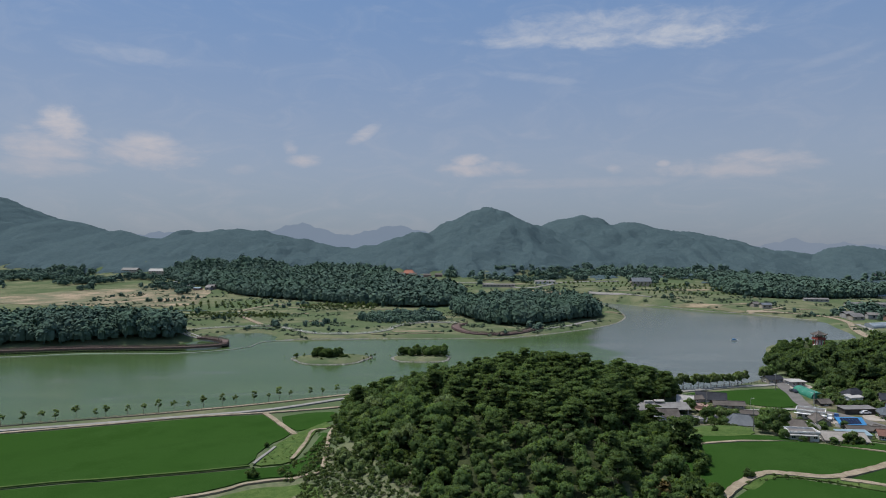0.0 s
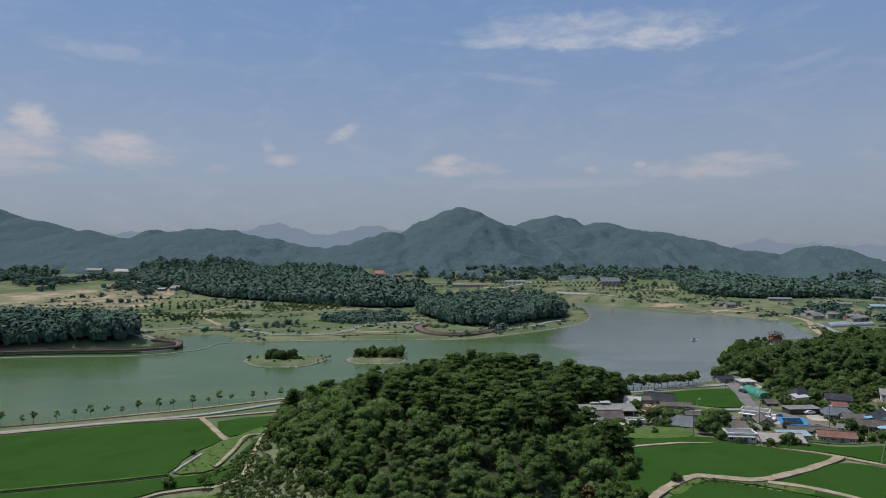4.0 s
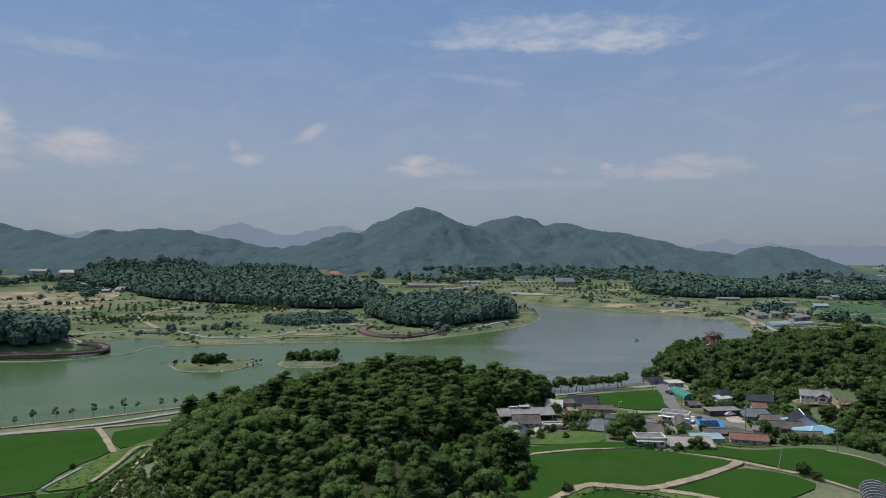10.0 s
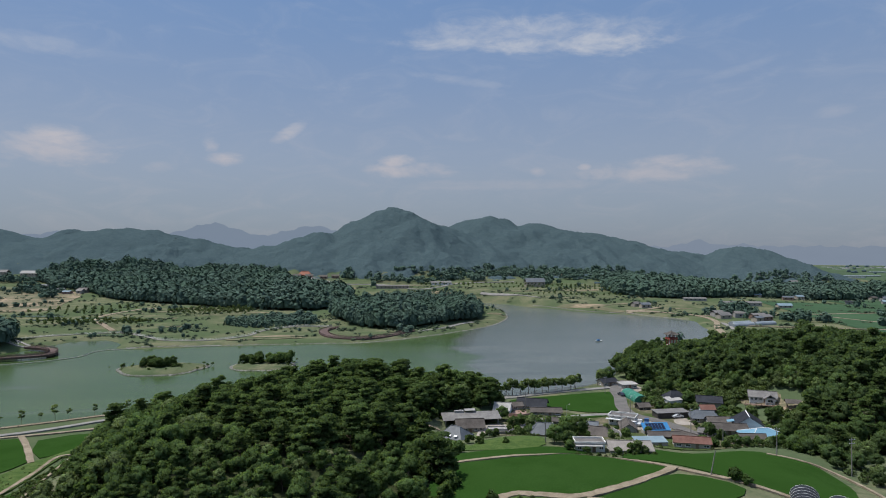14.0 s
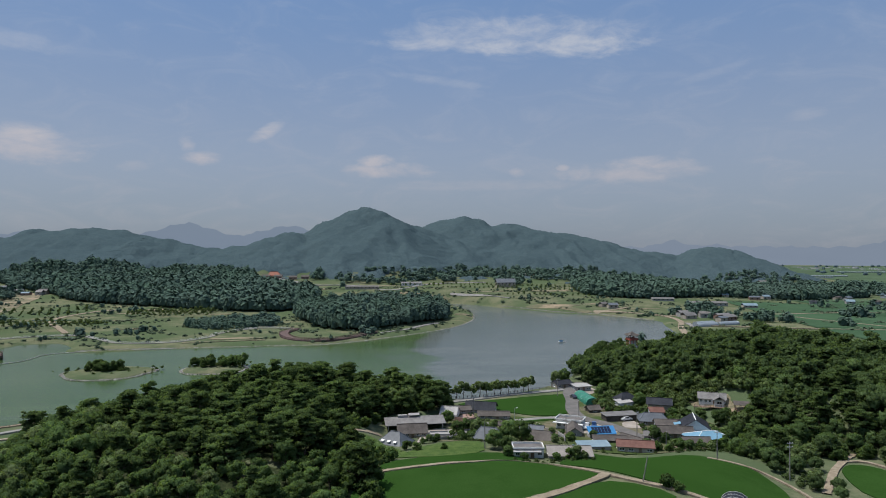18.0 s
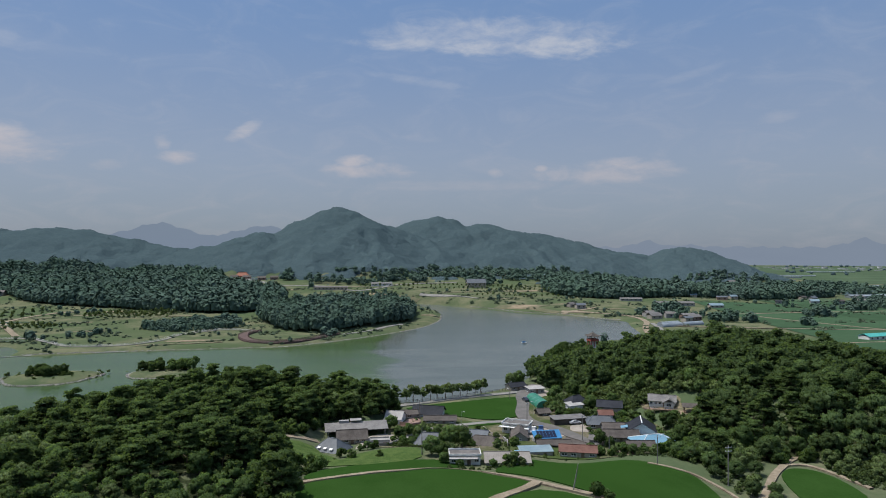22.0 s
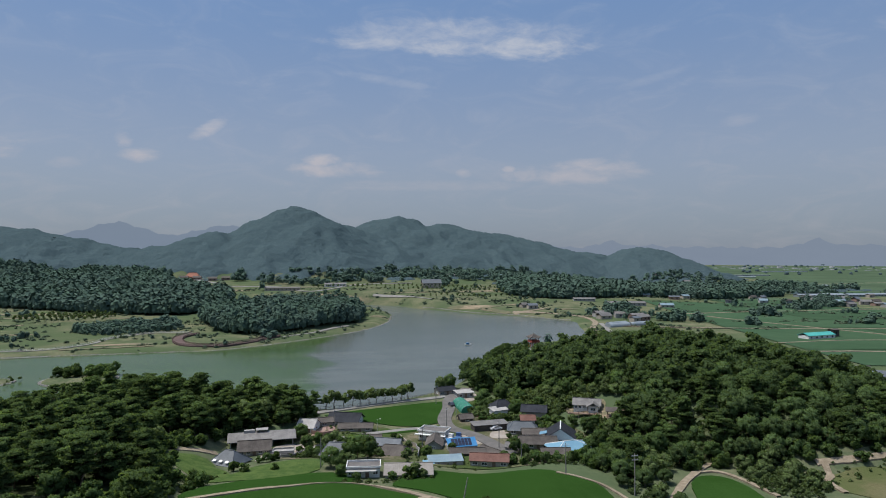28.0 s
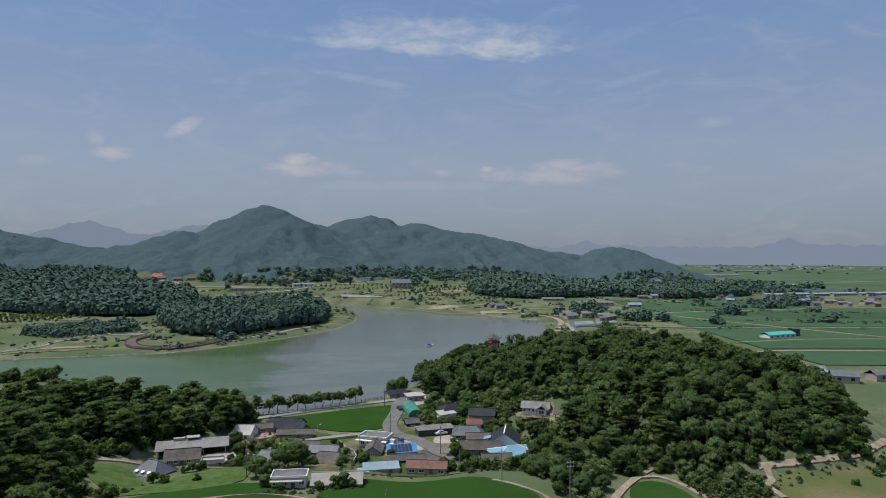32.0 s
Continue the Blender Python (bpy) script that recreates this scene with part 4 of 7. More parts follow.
def leafy_crown(seed, leaves, leaf):
    """A far tree's crown: a dark core under sprays of leaves set on swelling boughs."""
    r = np.random.RandomState(seed)
    d = r.normal(size=(leaves, 3))
    d[:, 2] = np.where(d[:, 2] < -0.6, -d[:, 2], d[:, 2])
    d /= np.linalg.norm(d, axis=1)[:, None]
    k = np.full(leaves, 0.80)
    for _ in range(8):
        b = r.normal(size=3)
        b[2] = abs(b[2])
        b /= np.linalg.norm(b)
        k = np.maximum(k, 0.80 + r.uniform(0.18, 0.36) * np.clip((d @ b - 0.6) / 0.4, 0, 1) ** 0.6)
    c = d * (k * r.uniform(0.88, 1.08, leaves))[:, None]
    up = d * (0.8, 0.8, 1.0) + (0, 0, 0.65) + r.normal(0, 0.22, d.shape)
    up /= np.linalg.norm(up, axis=1)[:, None]
    u = np.cross(up, r.normal(size=d.shape))
    u /= np.linalg.norm(u, axis=1)[:, None]
    w = np.cross(up, u)
    s = (leaf * r.uniform(0.65, 1.3, leaves))[:, None]
    quad = np.stack([c - u * s, c - w * s * 0.75, c + u * s, c + w * s * 0.75], 1).reshape(-1, 3)
    core = bough_cores([(0, 0, 0)], [(1.0, 1.0, 0.95)], (0, 0, 0), 0.0)
    return np.concatenate([quad, core[0]]), np.concatenate([np.arange(4 * leaves).reshape(-1, 4), core[1] + 4 * leaves])


def crowns(name, spots, size, mat, label, seed, sub=1, tall=1.2, rise=0.9, low=0.6, high=1.3, category="woodland"):
    """A wood of leafy crowns, each on the ground below it. sub: how finely leaved."""
    r = np.random.RandomState(seed)
    kinds = 6
    spots = np.array(spots)
    z = ground_z(spots[:, 0], spots[:, 1])
    V, F, base = [], [], 0
    for k in range(kinds):
        v, f = leafy_crown(seed * 7 + k, (14, 34, 84)[sub], (0.52, 0.42, 0.29)[sub])
        p, h = spots[k::kinds], z[k::kinds]
        n = len(p)
        s = size * (low + (high - low) * r.uniform(size=n) ** 1.3)
        t = tall * r.uniform(0.75, 1.3, n)
        a = r.uniform(0, 6.28, n)
        c, d = np.cos(a)[:, None], np.sin(a)[:, None]
        w = np.stack([(v[None, :, 0] * c - v[None, :, 1] * d) * s[:, None] + p[:, :1], (v[None, :, 0] * d + v[None, :, 1] * c) * s[:, None] + p[:, 1:],
                      v[None, :, 2] * (s * t)[:, None] + (h + s * t * rise)[:, None]], -1)
        F.append((f[None] + (base + len(v) * np.arange(n))[:, None, None]).reshape(-1, 4))
        V.append(w.reshape(-1, 3))
        base += len(v) * n
    return tagged(new(name, fast_mesh(name, np.concatenate(V), np.concatenate(F), mat)), label, category, kind="stuff")


def clearing(spots, *outlines):
    """Spots that lie in none of the outlines."""
    s = np.array(spots)
    ok = np.ones(len(s), bool)
    for line in outlines:
        ok &= ~line_distance(s[:, 0], s[:, 1], line)[1]
    return s[ok]


POINT_WOOD = spline([(-82, 596), (-66, 556), (-30, 538), (12, 562), (34, 592), (44, 630), (46, 690), (20, 730), (-30, 745), (-80, 720), (-105, 660)], 4)
crowns("point_wood", scatter(-110, 52, 535, 750, 4.5, 21, POINT_WOOD), 3.5, FOREST_HAZE_MID, "round dark wood on the lake promontory", 6, 2, 1.5, 1.02, 0.8, 1.4)
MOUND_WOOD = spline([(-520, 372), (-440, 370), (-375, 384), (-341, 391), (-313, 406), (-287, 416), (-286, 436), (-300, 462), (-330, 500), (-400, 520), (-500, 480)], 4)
crowns("mound_wood", scatter(-525, -280, 365, 525, 4.5, 22, MOUND_WOOD), 3.5, FOREST_HAZE_MID, "dark leafy wood on a low mound by the lake", 7, 2, 1.5, 1.02, 0.8, 1.4)
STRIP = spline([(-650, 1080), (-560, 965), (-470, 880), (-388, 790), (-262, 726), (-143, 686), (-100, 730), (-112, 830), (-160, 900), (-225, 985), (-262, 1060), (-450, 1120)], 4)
crowns("pine_belt", scatter(-700, -90, 680, 1130, 4.8, 23, STRIP), 3.8, FOREST_HAZE_MID, "broad belt of dark pines north of the lake", 8, 1, 1.45, 0.95, 0.8, 1.4)
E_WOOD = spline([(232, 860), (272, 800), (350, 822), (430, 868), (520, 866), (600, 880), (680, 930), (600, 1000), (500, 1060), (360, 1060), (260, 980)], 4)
crowns("valley_wood", scatter(225, 690, 790, 1070, 5.2, 24, E_WOOD), 4.0, FOREST_HAZE_MID, "low wooded ridge across the valley", 9, 1, 1.35, 0.9, 0.8, 1.4)
# broken woods on the western valley floor and under the mountains
r = np.random.RandomState(120)
spots = np.stack([r.uniform(-1150, -480, 5200), r.uniform(800, 1160, 5200)], 1)
dens = wave(spots[:, 0], spots[:, 1] * 2, 190, 121) + 0.6 * wave(spots[:, 0], spots[:, 1], 70, 122) + (spots[:, 1] - 960) / 170
crowns("western_trees", clearing(spots[(dens > 0.25) & (ground_z(spots[:, 0], spots[:, 1]) < 34)], STRIP, spline([(-690, 1050), (-640, 1050), (-650, 1095), (-780, 1105), (-780, 1050)], 3)), 3.4, FOREST_HAZE_MID, "broken woods on the western valley floor", 123, 1, 1.0, 1.3, 0.5, 1.5)
spots = np.stack([r.uniform(-150, 900, 6400), r.uniform(880, 1260, 6400)], 1)
dens = wave(spots[:, 0], spots[:, 1] * 2, 170, 124) + 0.6 * wave(spots[:, 0], spots[:, 1], 60, 125) + (spots[:, 1] - 1040) / 130
crowns("foothill_trees", clearing(spots[(dens > 0.0) & (ground_z(spots[:, 0], spots[:, 1]) < 36)], E_WOOD, STRIP), 3.4, FOREST_HAZE_MID, "trees among the foothill fields", 126, 1, 1.0, 1.2, 0.4, 1.5)

# mountain forest: rounded crowns over the slopes
def rough_ball(seed, rings=0):
    r = np.random.RandomState(seed)
    bm = bmesh.new()
    bmesh.ops.create_icosphere(bm, subdivisions=1, radius=1)
    v = np.array([q.co[:] for q in bm.verts])
    f = np.array([[w.index for w in q.verts] for q in bm.faces])
    bm.free()
    v *= (1 + 0.28 * r.uniform(-1, 1, (len(v), 1)))
    return v * (1, 1, 0.8), f


def canopy(name, spots, size, mat, label, seed, up=-0.9):
    r = np.random.RandomState(seed)
    balls = [rough_ball(seed + i) for i in range(4)]
    spots = np.array(spots)
    z = ground_z(spots[:, 0], spots[:, 1])
    V, F, base = [], [], 0
    for k in range(4):
        p, h = spots[k::4], z[k::4]
        v, f = balls[k]
        s = size * r.uniform(0.7, 1.35, (len(p), 1, 1))
        w = v[None] * s * (1, 1, 1.1)
        w = w + np.concatenate([p, (h + up)[:, None]], 1)[:, None]
        F.append((f[None] + (base + len(v) * np.arange(len(p)))[:, None, None]).reshape(-1, 3))
        V.append(w.reshape(-1, 3))
        base += len(v) * len(p)
    return tagged(new(name, fast_mesh(name, np.concatenate(V), np.concatenate(F), mat, True)), label, "forest", kind="stuff")


def forest_sheet(name, x0, x1, y0, y1, step, rise, mat, label, seed):
    """The closed canopy of a mountain forest: an uneven skin over the slopes, tree by tree."""
    r = np.random.RandomState(seed)
    xs, ys = np.arange(x0, x1, step), np.arange(y0, y1, step)
    X, Y = np.meshgrid(xs, ys)
    X = X + r.uniform(-0.35, 0.35, X.shape) * step
    Y = Y + r.uniform(-0.35, 0.35, X.shape) * step
    Z = ground_z(X.ravel(), Y.ravel()).reshape(X.shape)
    wood = Z + 7 * wave(X, Y, 120, 14) + 3 * wave(X, Y, 40, 15) - 29 + 17 * np.clip((X - 200) / 200, 0, 1) + 9 * np.clip((X - 380) / 120, 0, 1)
    top = Z + np.clip(wood * 0.8, -3, 3.0) + rise * (r.uniform(-1, 1, X.shape) + 0.5 * r.uniform(-1, 1, X.shape) * (r.uniform(size=X.shape) < 0.2))
    idx = np.arange(X.size).reshape(X.shape)
    q = np.stack([idx[:-1, :-1], idx[:-1, 1:], idx[1:, 1:], idx[1:, :-1]], -1)
    keep = (wood[:-1, :-1] > -4) & (np.abs(X[:-1, :-1]) < 260 + 1.08 * Y[:-1, :-1])
    return tagged(new(name, fast_mesh(name, np.stack([X.ravel(), Y.ravel(), top.ravel()], 1), q[keep], mat, True)), label, "forest", kind="stuff")


forest_sheet("mountain_forest", -520, 920, 960, 1640, 4.4, 1.7, FOREST_HAZE_FAR, "hazy blue-green forest covering the twin-peaked mountain", 31)
forest_sheet("ridge_forest", -1700, -515, 1060, 1500, 6.5, 1.7, FOREST_HAZE_FAR, "hazy blue-green forest on the western ridge", 32)
forest_sheet("high_forest", -2400, -700, 1400, 2150, 9.5, 2.2, FOREST_HAZE_FAR, "hazy forest on the high western mountain", 33)


# ---- building materials ----
def striped(name, dark, light, pitch, rough=0.5, metal=0.0, along="X", spec=0.4):
    """Sheet metal or tiles: ribs at a pitch, stained and faded."""
    m = material(name, dark, light, 0.35, 7, rough, 0.0, spec, metal, thing=0.14)
    t = m.node_tree
    where = t.nodes.new("ShaderNodeTexCoord").outputs["Object"]
    wave_tex = t.nodes.new("ShaderNodeTexWave")
    wave_tex.bands_direction = along
    wave_tex.inputs["Scale"].default_value = 0.314 / pitch
    wave_tex.inputs["Distortion"].default_value = 0.15
    t.links.new(where, wave_tex.inputs["Vector"])
    b = t.nodes.new("ShaderNodeBump")
    b.inputs["Strength"].default_value, b.inputs["Distance"].default_value = 0.35, 0.035
    t.links.new(wave_tex.outputs[1], b.inputs["Height"])
    t.links.new(b.outputs[0], t.nodes["Principled BSDF"].inputs["Normal"])
    return m


ROOF_GREY = striped("grey_sheet_roof", (0.110, 0.104, 0.100), (0.190, 0.182, 0.172), 0.5, 0.7)
ROOF_SAND = striped("sandy_sheet_roof", (0.190, 0.172, 0.152), (0.285, 0.262, 0.236), 0.5, 0.8)
ROOF_DARK = striped("charcoal_roof", (0.018, 0.020, 0.026), (0.036, 0.039, 0.047), 0.35, 0.75, spec=0.15)
ROOF_BROWN = striped("weathered_tile_roof", (0.055, 0.046, 0.041), (0.110, 0.096, 0.084), 0.35, 0.85)
ROOF_SLATE = striped("blue_grey_roof", (0.070, 0.081, 0.096), (0.116, 0.131, 0.145), 0.4, 0.6)
ROOF_RED = striped("rusty_red_roof", (0.116, 0.049, 0.035), (0.191, 0.093, 0.070), 0.4, 0.75)
ROOF_SKY = striped("sky_blue_roof", (0.116, 0.244, 0.336), (0.162, 0.302, 0.394), 0.5, 0.5)
ROOF_BLUE = striped("bright_blue_roof", (0.030, 0.165, 0.350), (0.048, 0.205, 0.420), 0.5, 0.45)
ROOF_PALE = striped("faded_blue_roof", (0.128, 0.191, 0.232), (0.197, 0.261, 0.290), 0.5, 0.65)
ROOF_WHITE = material("pale_flat_roof", (0.277, 0.264, 0.251), (0.396, 0.383, 0.363), 0.3, 8, 0.8, 0.15)
ROOF_SCREED = material("stained_screed", (0.106, 0.099, 0.092), (0.178, 0.165, 0.155), 0.35, 7, 0.9, 0.2)
WALL_WHITE = material("white_render", (0.58, 0.57, 0.54), (0.74, 0.73, 0.70), 0.4, 8, 0.8, 0.15)
WALL_CREAM = material("cream_render", (0.288, 0.252, 0.209), (0.389, 0.346, 0.295), 0.4, 8, 0.85, 0.15)
WALL_GREY = material("grey_block", (0.24, 0.235, 0.225), (0.36, 0.35, 0.335), 0.4, 8, 0.9, 0.2)
WALL_DARK = material("dark_boards", (0.05, 0.045, 0.04), (0.10, 0.085, 0.07), 0.5, 8, 0.85, 0.3)
WALL_RED = material("red_timber", (0.24, 0.055, 0.04), (0.34, 0.09, 0.065), 0.5, 8, 0.7, 0.2)
BRICK = material("pink_brick", (0.216, 0.137, 0.108), (0.302, 0.209, 0.173), 0.5, 10, 0.9, 0.3)
YARD = material("concrete_yard", (0.245, 0.209, 0.173), (0.346, 0.310, 0.266), 0.25, 9, 0.9, 0.25)
WHITE_TRIM = material("white_trim", (0.62, 0.62, 0.60), (0.76, 0.76, 0.74), 0.8, 6, 0.5, 0.05)
WOOD = material("weathered_wood", (0.13, 0.085, 0.06), (0.24, 0.17, 0.125), 0.8, 9, 0.85, 0.3)
DECK = material("reddish_deck_boards", (0.075, 0.048, 0.042), (0.125, 0.082, 0.072), 0.5, 9, 0.85, 0.25)
STEEL = material("galvanised_steel", (0.32, 0.33, 0.34), (0.46, 0.47, 0.48), 0.6, 8, 0.5, 0.1, 0.5, 0.3)
SOLAR = material("solar_glass", (0.010, 0.014, 0.035), (0.016, 0.022, 0.055), 0.5, 6, 0.15, 0.0, 0.6)
GREEN_FILM = striped("green_tarpaulin", (0.022, 0.158, 0.101), (0.043, 0.238, 0.158), 1.2, 0.5, along="Y")
BLACK_FILM = material("black_film", (0.012, 0.013, 0.016), (0.03, 0.032, 0.038), 0.5, 6, 0.6, 0.1, 0.2)
CLEAR_FILM = material("translucent_film", (0.17, 0.20, 0.22), (0.25, 0.28, 0.30), 0.2, 8, 0.4, 0.1, 0.5)
ROOF_ORANGE = striped("orange_tile_roof", (0.277, 0.099, 0.059), (0.363, 0.145, 0.092), 0.5, 0.8)


def glass_material():
    m = bpy.data.materials.new("window_glass")
    m.use_nodes = True
    s = m.node_tree.nodes["Principled BSDF"]
    s.inputs["Base Color"].default_value = (0.02, 0.025, 0.03, 1)
    s.inputs["Roughness"].default_value = 0.08
    return m


GLASS = glass_material()


# ---- houses ----
def gable_roof(bm, w, d, over, eave, ridge, thick=0.14, hip=0.0):
    """A roof slab with thickness over a w by d plan; hip: how far the ridge is drawn in at its ends."""
    hw, hd = w / 2 + over, d / 2 + over
    drop = (ridge - eave) * over / (d / 2)
    lo = eave - drop
    tops = []
    for up in (0.0, thick):
        tops.append([bm.verts.new(p) for p in ((-hw, -hd, lo + up), (hw, -hd, lo + up), (hw, hd, lo + up), (-hw, hd, lo + up), (-hw + hip, 0, ridge + up), (hw - hip, 0, ridge + up))])
    b, t = tops
    for q, flip in ((t, False), (b, True)):
        for f in ((0, 1, 5, 4), (2, 3, 4, 5), (1, 2, 5), (3, 0, 4)):
            if len(f) == 3 and hip == 0:
                continue
            bm.faces.new([q[i] for i in (f[::-1] if flip else f)])
    edges = ((0, 1), (1, 2), (2, 3), (3, 0)) if hip else ((0, 1), (2, 3), (1, 5), (5, 2), (3, 4), (4, 0))
    for i, j in edges:
        bm.faces.new((b[i], b[j], t[j], t[i]))


def window(parent, x, y, z, w, h, turn=0.0, label=""):
    """A window with its frame, sill and pane, facing -y before it is turned."""
    bm = bmesh.new()
    f = 0.09
    for a in ((-w / 2, w / 2, h / 2 - f, h / 2), (-w / 2, w / 2, -h / 2, -h / 2 + f), (-w / 2, -w / 2 + f, -h / 2 + f, h / 2 - f), (w / 2 - f, w / 2, -h / 2 + f, h / 2 - f), (-f / 2, f / 2, -h / 2 + f, h / 2 - f)):
        add_box(bm, a[0], a[1], -0.07, 0.0, a[2], a[3])
    frame_ob = part("window", bm, WHITE_TRIM, parent, label)
    frame_ob.matrix_basis = pose(x, y, z, 0, 0, turn)
    box("pane", -w / 2 + f, w / 2 - f, -0.03, -0.005, -h / 2 + f, h / 2 - f, GLASS, frame_ob)
    box("sill", -w / 2 - 0.08, w / 2 + 0.08, -0.14, 0.0, -h / 2 - 0.07, -h / 2 - 0.005, WHITE_TRIM, frame_ob)
    return frame_ob


def door(parent, x, y, z, w, h, mat, turn=0.0):
    d = box("door", -w / 2, w / 2, -0.06, 0.0, 0, h, mat, parent)
    d.matrix_basis = pose(x, y, z, 0, 0, turn)
    box("handle", w * 0.3, w * 0.38, -0.11, -0.062, h * 0.45, h * 0.52, STEEL, d)


def house(name, x, y, w, d, turn, eave, ridge, roof, wall, label, style="gable", over=0.5, base=None, front=3, hip=2.5, cap=None, side=1, group="village houses", category="house"):
    """A house at x, y. eave and ridge are heights above the sea; the floor lies on the ground."""
    g = gz(x, y) if base is None else base
    h, r = eave - g, ridge - g
    top = tagged(empty(name, x, y, g, radians(turn)), label, category, group)
    bm = bmesh.new()
    if style == "gable":
        hw, hd = w / 2, d / 2
        ends = []
        for sx in (-hw, hw):
            ends.append([bm.verts.new((sx, q, z)) for q, z in ((-hd, -1.2), (hd, -1.2), (hd, h), (0, r - 0.02), (-hd, h))])
        a, b = ends
        bm.faces.new(a[::-1])
        bm.faces.new(b)
        for i in range(5):
            j = (i + 1) % 5
            bm.faces.new((a[i], a[j], b[j], b[i]))
    else:
        add_box(bm, -w / 2, w / 2, -d / 2, d / 2, -1.2, h)
    part("wall", bm, wall, top)
    bm = bmesh.new()
    if style == "gable":
        gable_roof(bm, w, d, over, h, r)
    elif style == "hip":
        gable_roof(bm, w, d, over, h, r, 0.14, min(hip, w / 2))
    elif style == "shed":
        hw, hd = w / 2 + over, d / 2 + over
        vs = [bm.verts.new(p) for p in ((-hw, -hd, h), (hw, -hd, h), (hw, hd, r), (-hw, hd, r), (-hw, -hd, h + 0.12), (hw, -hd, h + 0.12), (hw, hd, r + 0.12), (-hw, hd, r + 0.12))]
        for f in ((3, 2, 1, 0), (4, 5, 6, 7), (0, 1, 5, 4), (1, 2, 6, 5), (2, 3, 7, 6), (3, 0, 4, 7)):
            bm.faces.new([vs[i] for i in f])
    else:
        add_box(bm, -w / 2 - over, w / 2 + over, -d / 2 - over, d / 2 + over, h, h + 0.18)
    part("roof", bm, roof, top)
    if style in ("gable", "hip"):
        k = w / 2 + over - (min(hip, w / 2) if style == "hip" else 0)
        box("ridge_cap", -k, k, -0.16, 0.16, r + 0.12, r + 0.24, cap or roof, top)
        if style == "hip":
            for sx in (-1, 1):
                for sy in (-1, 1):
                    bm = bmesh.new()
                    rod(bm, (sx * k, 0, r + 0.12), (sx * (w / 2 + over), sy * (d / 2 + over), h - (r - h) * over / (d / 2) + 0.14), 0.12, 0.12, 5)
                    part("hip_cap", bm, cap or roof, top)
    if style == "flat":
        for x0, x1, y0, y1 in ((-w / 2 - over, w / 2 + over, -d / 2 - over, -d / 2 - over + 0.2), (-w / 2 - over, w / 2 + over, d / 2 + over - 0.2, d / 2 + over), (-w / 2 - over, -w / 2 - over + 0.2, -d / 2 - over + 0.2, d / 2 + over - 0.2), (w / 2 + over - 0.2, w / 2 + over, -d / 2 - over + 0.2, d / 2 + over - 0.2)):
            box("parapet", x0, x1, y0, y1, h + 0.182, h + 0.65, wall, top)
    for i in range(front):
        q = -w / 2 + w * (i + 0.5) / front
        if i == front // 2 and front > 1:
            door(top, q, -d / 2, 0.1, 1.0, min(2.0, h - 0.3), WOOD if wall != WALL_DARK else STEEL)
        else:
            window(top, q, -d / 2, min(1.4, h * 0.55), min(1.6, w / front * 0.6), min(1.1, h * 0.45))
    for i in range(side):
        window(top, w / 2, 0, min(1.4, h * 0.55), 1.2, min(1.0, h * 0.45), 90)
        window(top, -w / 2, 0, min(1.4, h * 0.55), 1.2, min(1.0, h * 0.45), -90)
    return top


# the hall: a wide sheet roof on posts
hall = tagged(empty("open_hall", 14.8, 237.5, gz(14.8, 237.5), radians(9)), "open-sided farm hall under a wide grey sheet roof", "hall")
HG = gz(14.8, 237.5)
bm = bmesh.new()
gable_roof(bm, 19.5, 9.5, 0.9, 5.6 - HG, 6.9 - HG, 0.18)
part("roof", bm, ROOF_GREY, hall)
for px in (-9.6, -3.2, 3.2, 9.6):
    for py in (-4.6, 4.6):
        box("post", px - 0.12, px + 0.12, py - 0.12, py + 0.12, -0.8, 5.7 - HG, STEEL, hall, bevel=0.02)
# walls coloured dark to stand for the shade under the hall roof
box("wall", -9.9, 9.9, 4.75, 4.95, -0.8, 5.6 - HG, WALL_DARK, hall)
box("wall", -9.9, -4.0, 1.0, 4.7, -0.8, 5.4 - HG, WALL_DARK, hall)
bm = bmesh.new()
gable_roof(bm, 3.4, 1.4, 0.25, 7.7 - HG, 8.1 - HG, 0.1)
part("vent_roof", bm, ROOF_WHITE, hall, "raised pale ridge vent")
box("vent_wall", -1.7 - 4, 1.7 - 4, -0.7, 0.7, 6.9 - HG, 7.7 - HG, WALL_GREY, hall)
hall.children[-2].location.x = -4
for i in range(3):
    box("farm_crate", 1.5 + 2.2 * i, 3.1 + 2.2 * i, 0.5, 2.2, 0.05, 1.1 + 0.2 * i, WALL_DARK, hall)

h = house("farmhouse", 9, 215.6, 8, 7, -32, 4.9, 7.6, ROOF_SLATE, WALL_CREAM, "hipped grey-roofed farmhouse with pale skylights", "hip", 0.8, front=3, hip=3.2)
for i in range(3):
    q = box("skylight", -0.55, 0.55, -0.4, 0.4, 0.0, 0.07, WHITE_TRIM, h, "pale skylight sheet")
    q.matrix_basis = pose(-2.4 + 2.3 * i, -3.6, 5.45 - gz(9, 216), 30, 0, 0)
house("farmhouse", 14.3, 226.5, 9, 5.2, 6, 5.2, 7.2, ROOF_BROWN, WALL_CREAM, "long cream farmhouse with a weathered tile roof", over=0.7, front=5)
house("store_shed", 23.5, 222.5, 6.2, 3.6, 4, 4.7, 5, ROOF_WHITE, WALL_GREY, "flat grey concrete store with a pale roof", "flat", 0.1, front=2, category="shed")
house("farmhouse", 28.5, 252, 6, 7.5, -15, 4.8, 6.9, ROOF_WHITE, WALL_WHITE, "small white house with a pale roof beside the wood", over=0.4, front=2)
house("store_shed", 33.5, 257.5, 6, 4, 10, 4.8, 5.8, ROOF_BROWN, WALL_CREAM, "brown-roofed shed behind a brick wall", front=1, category="shed")
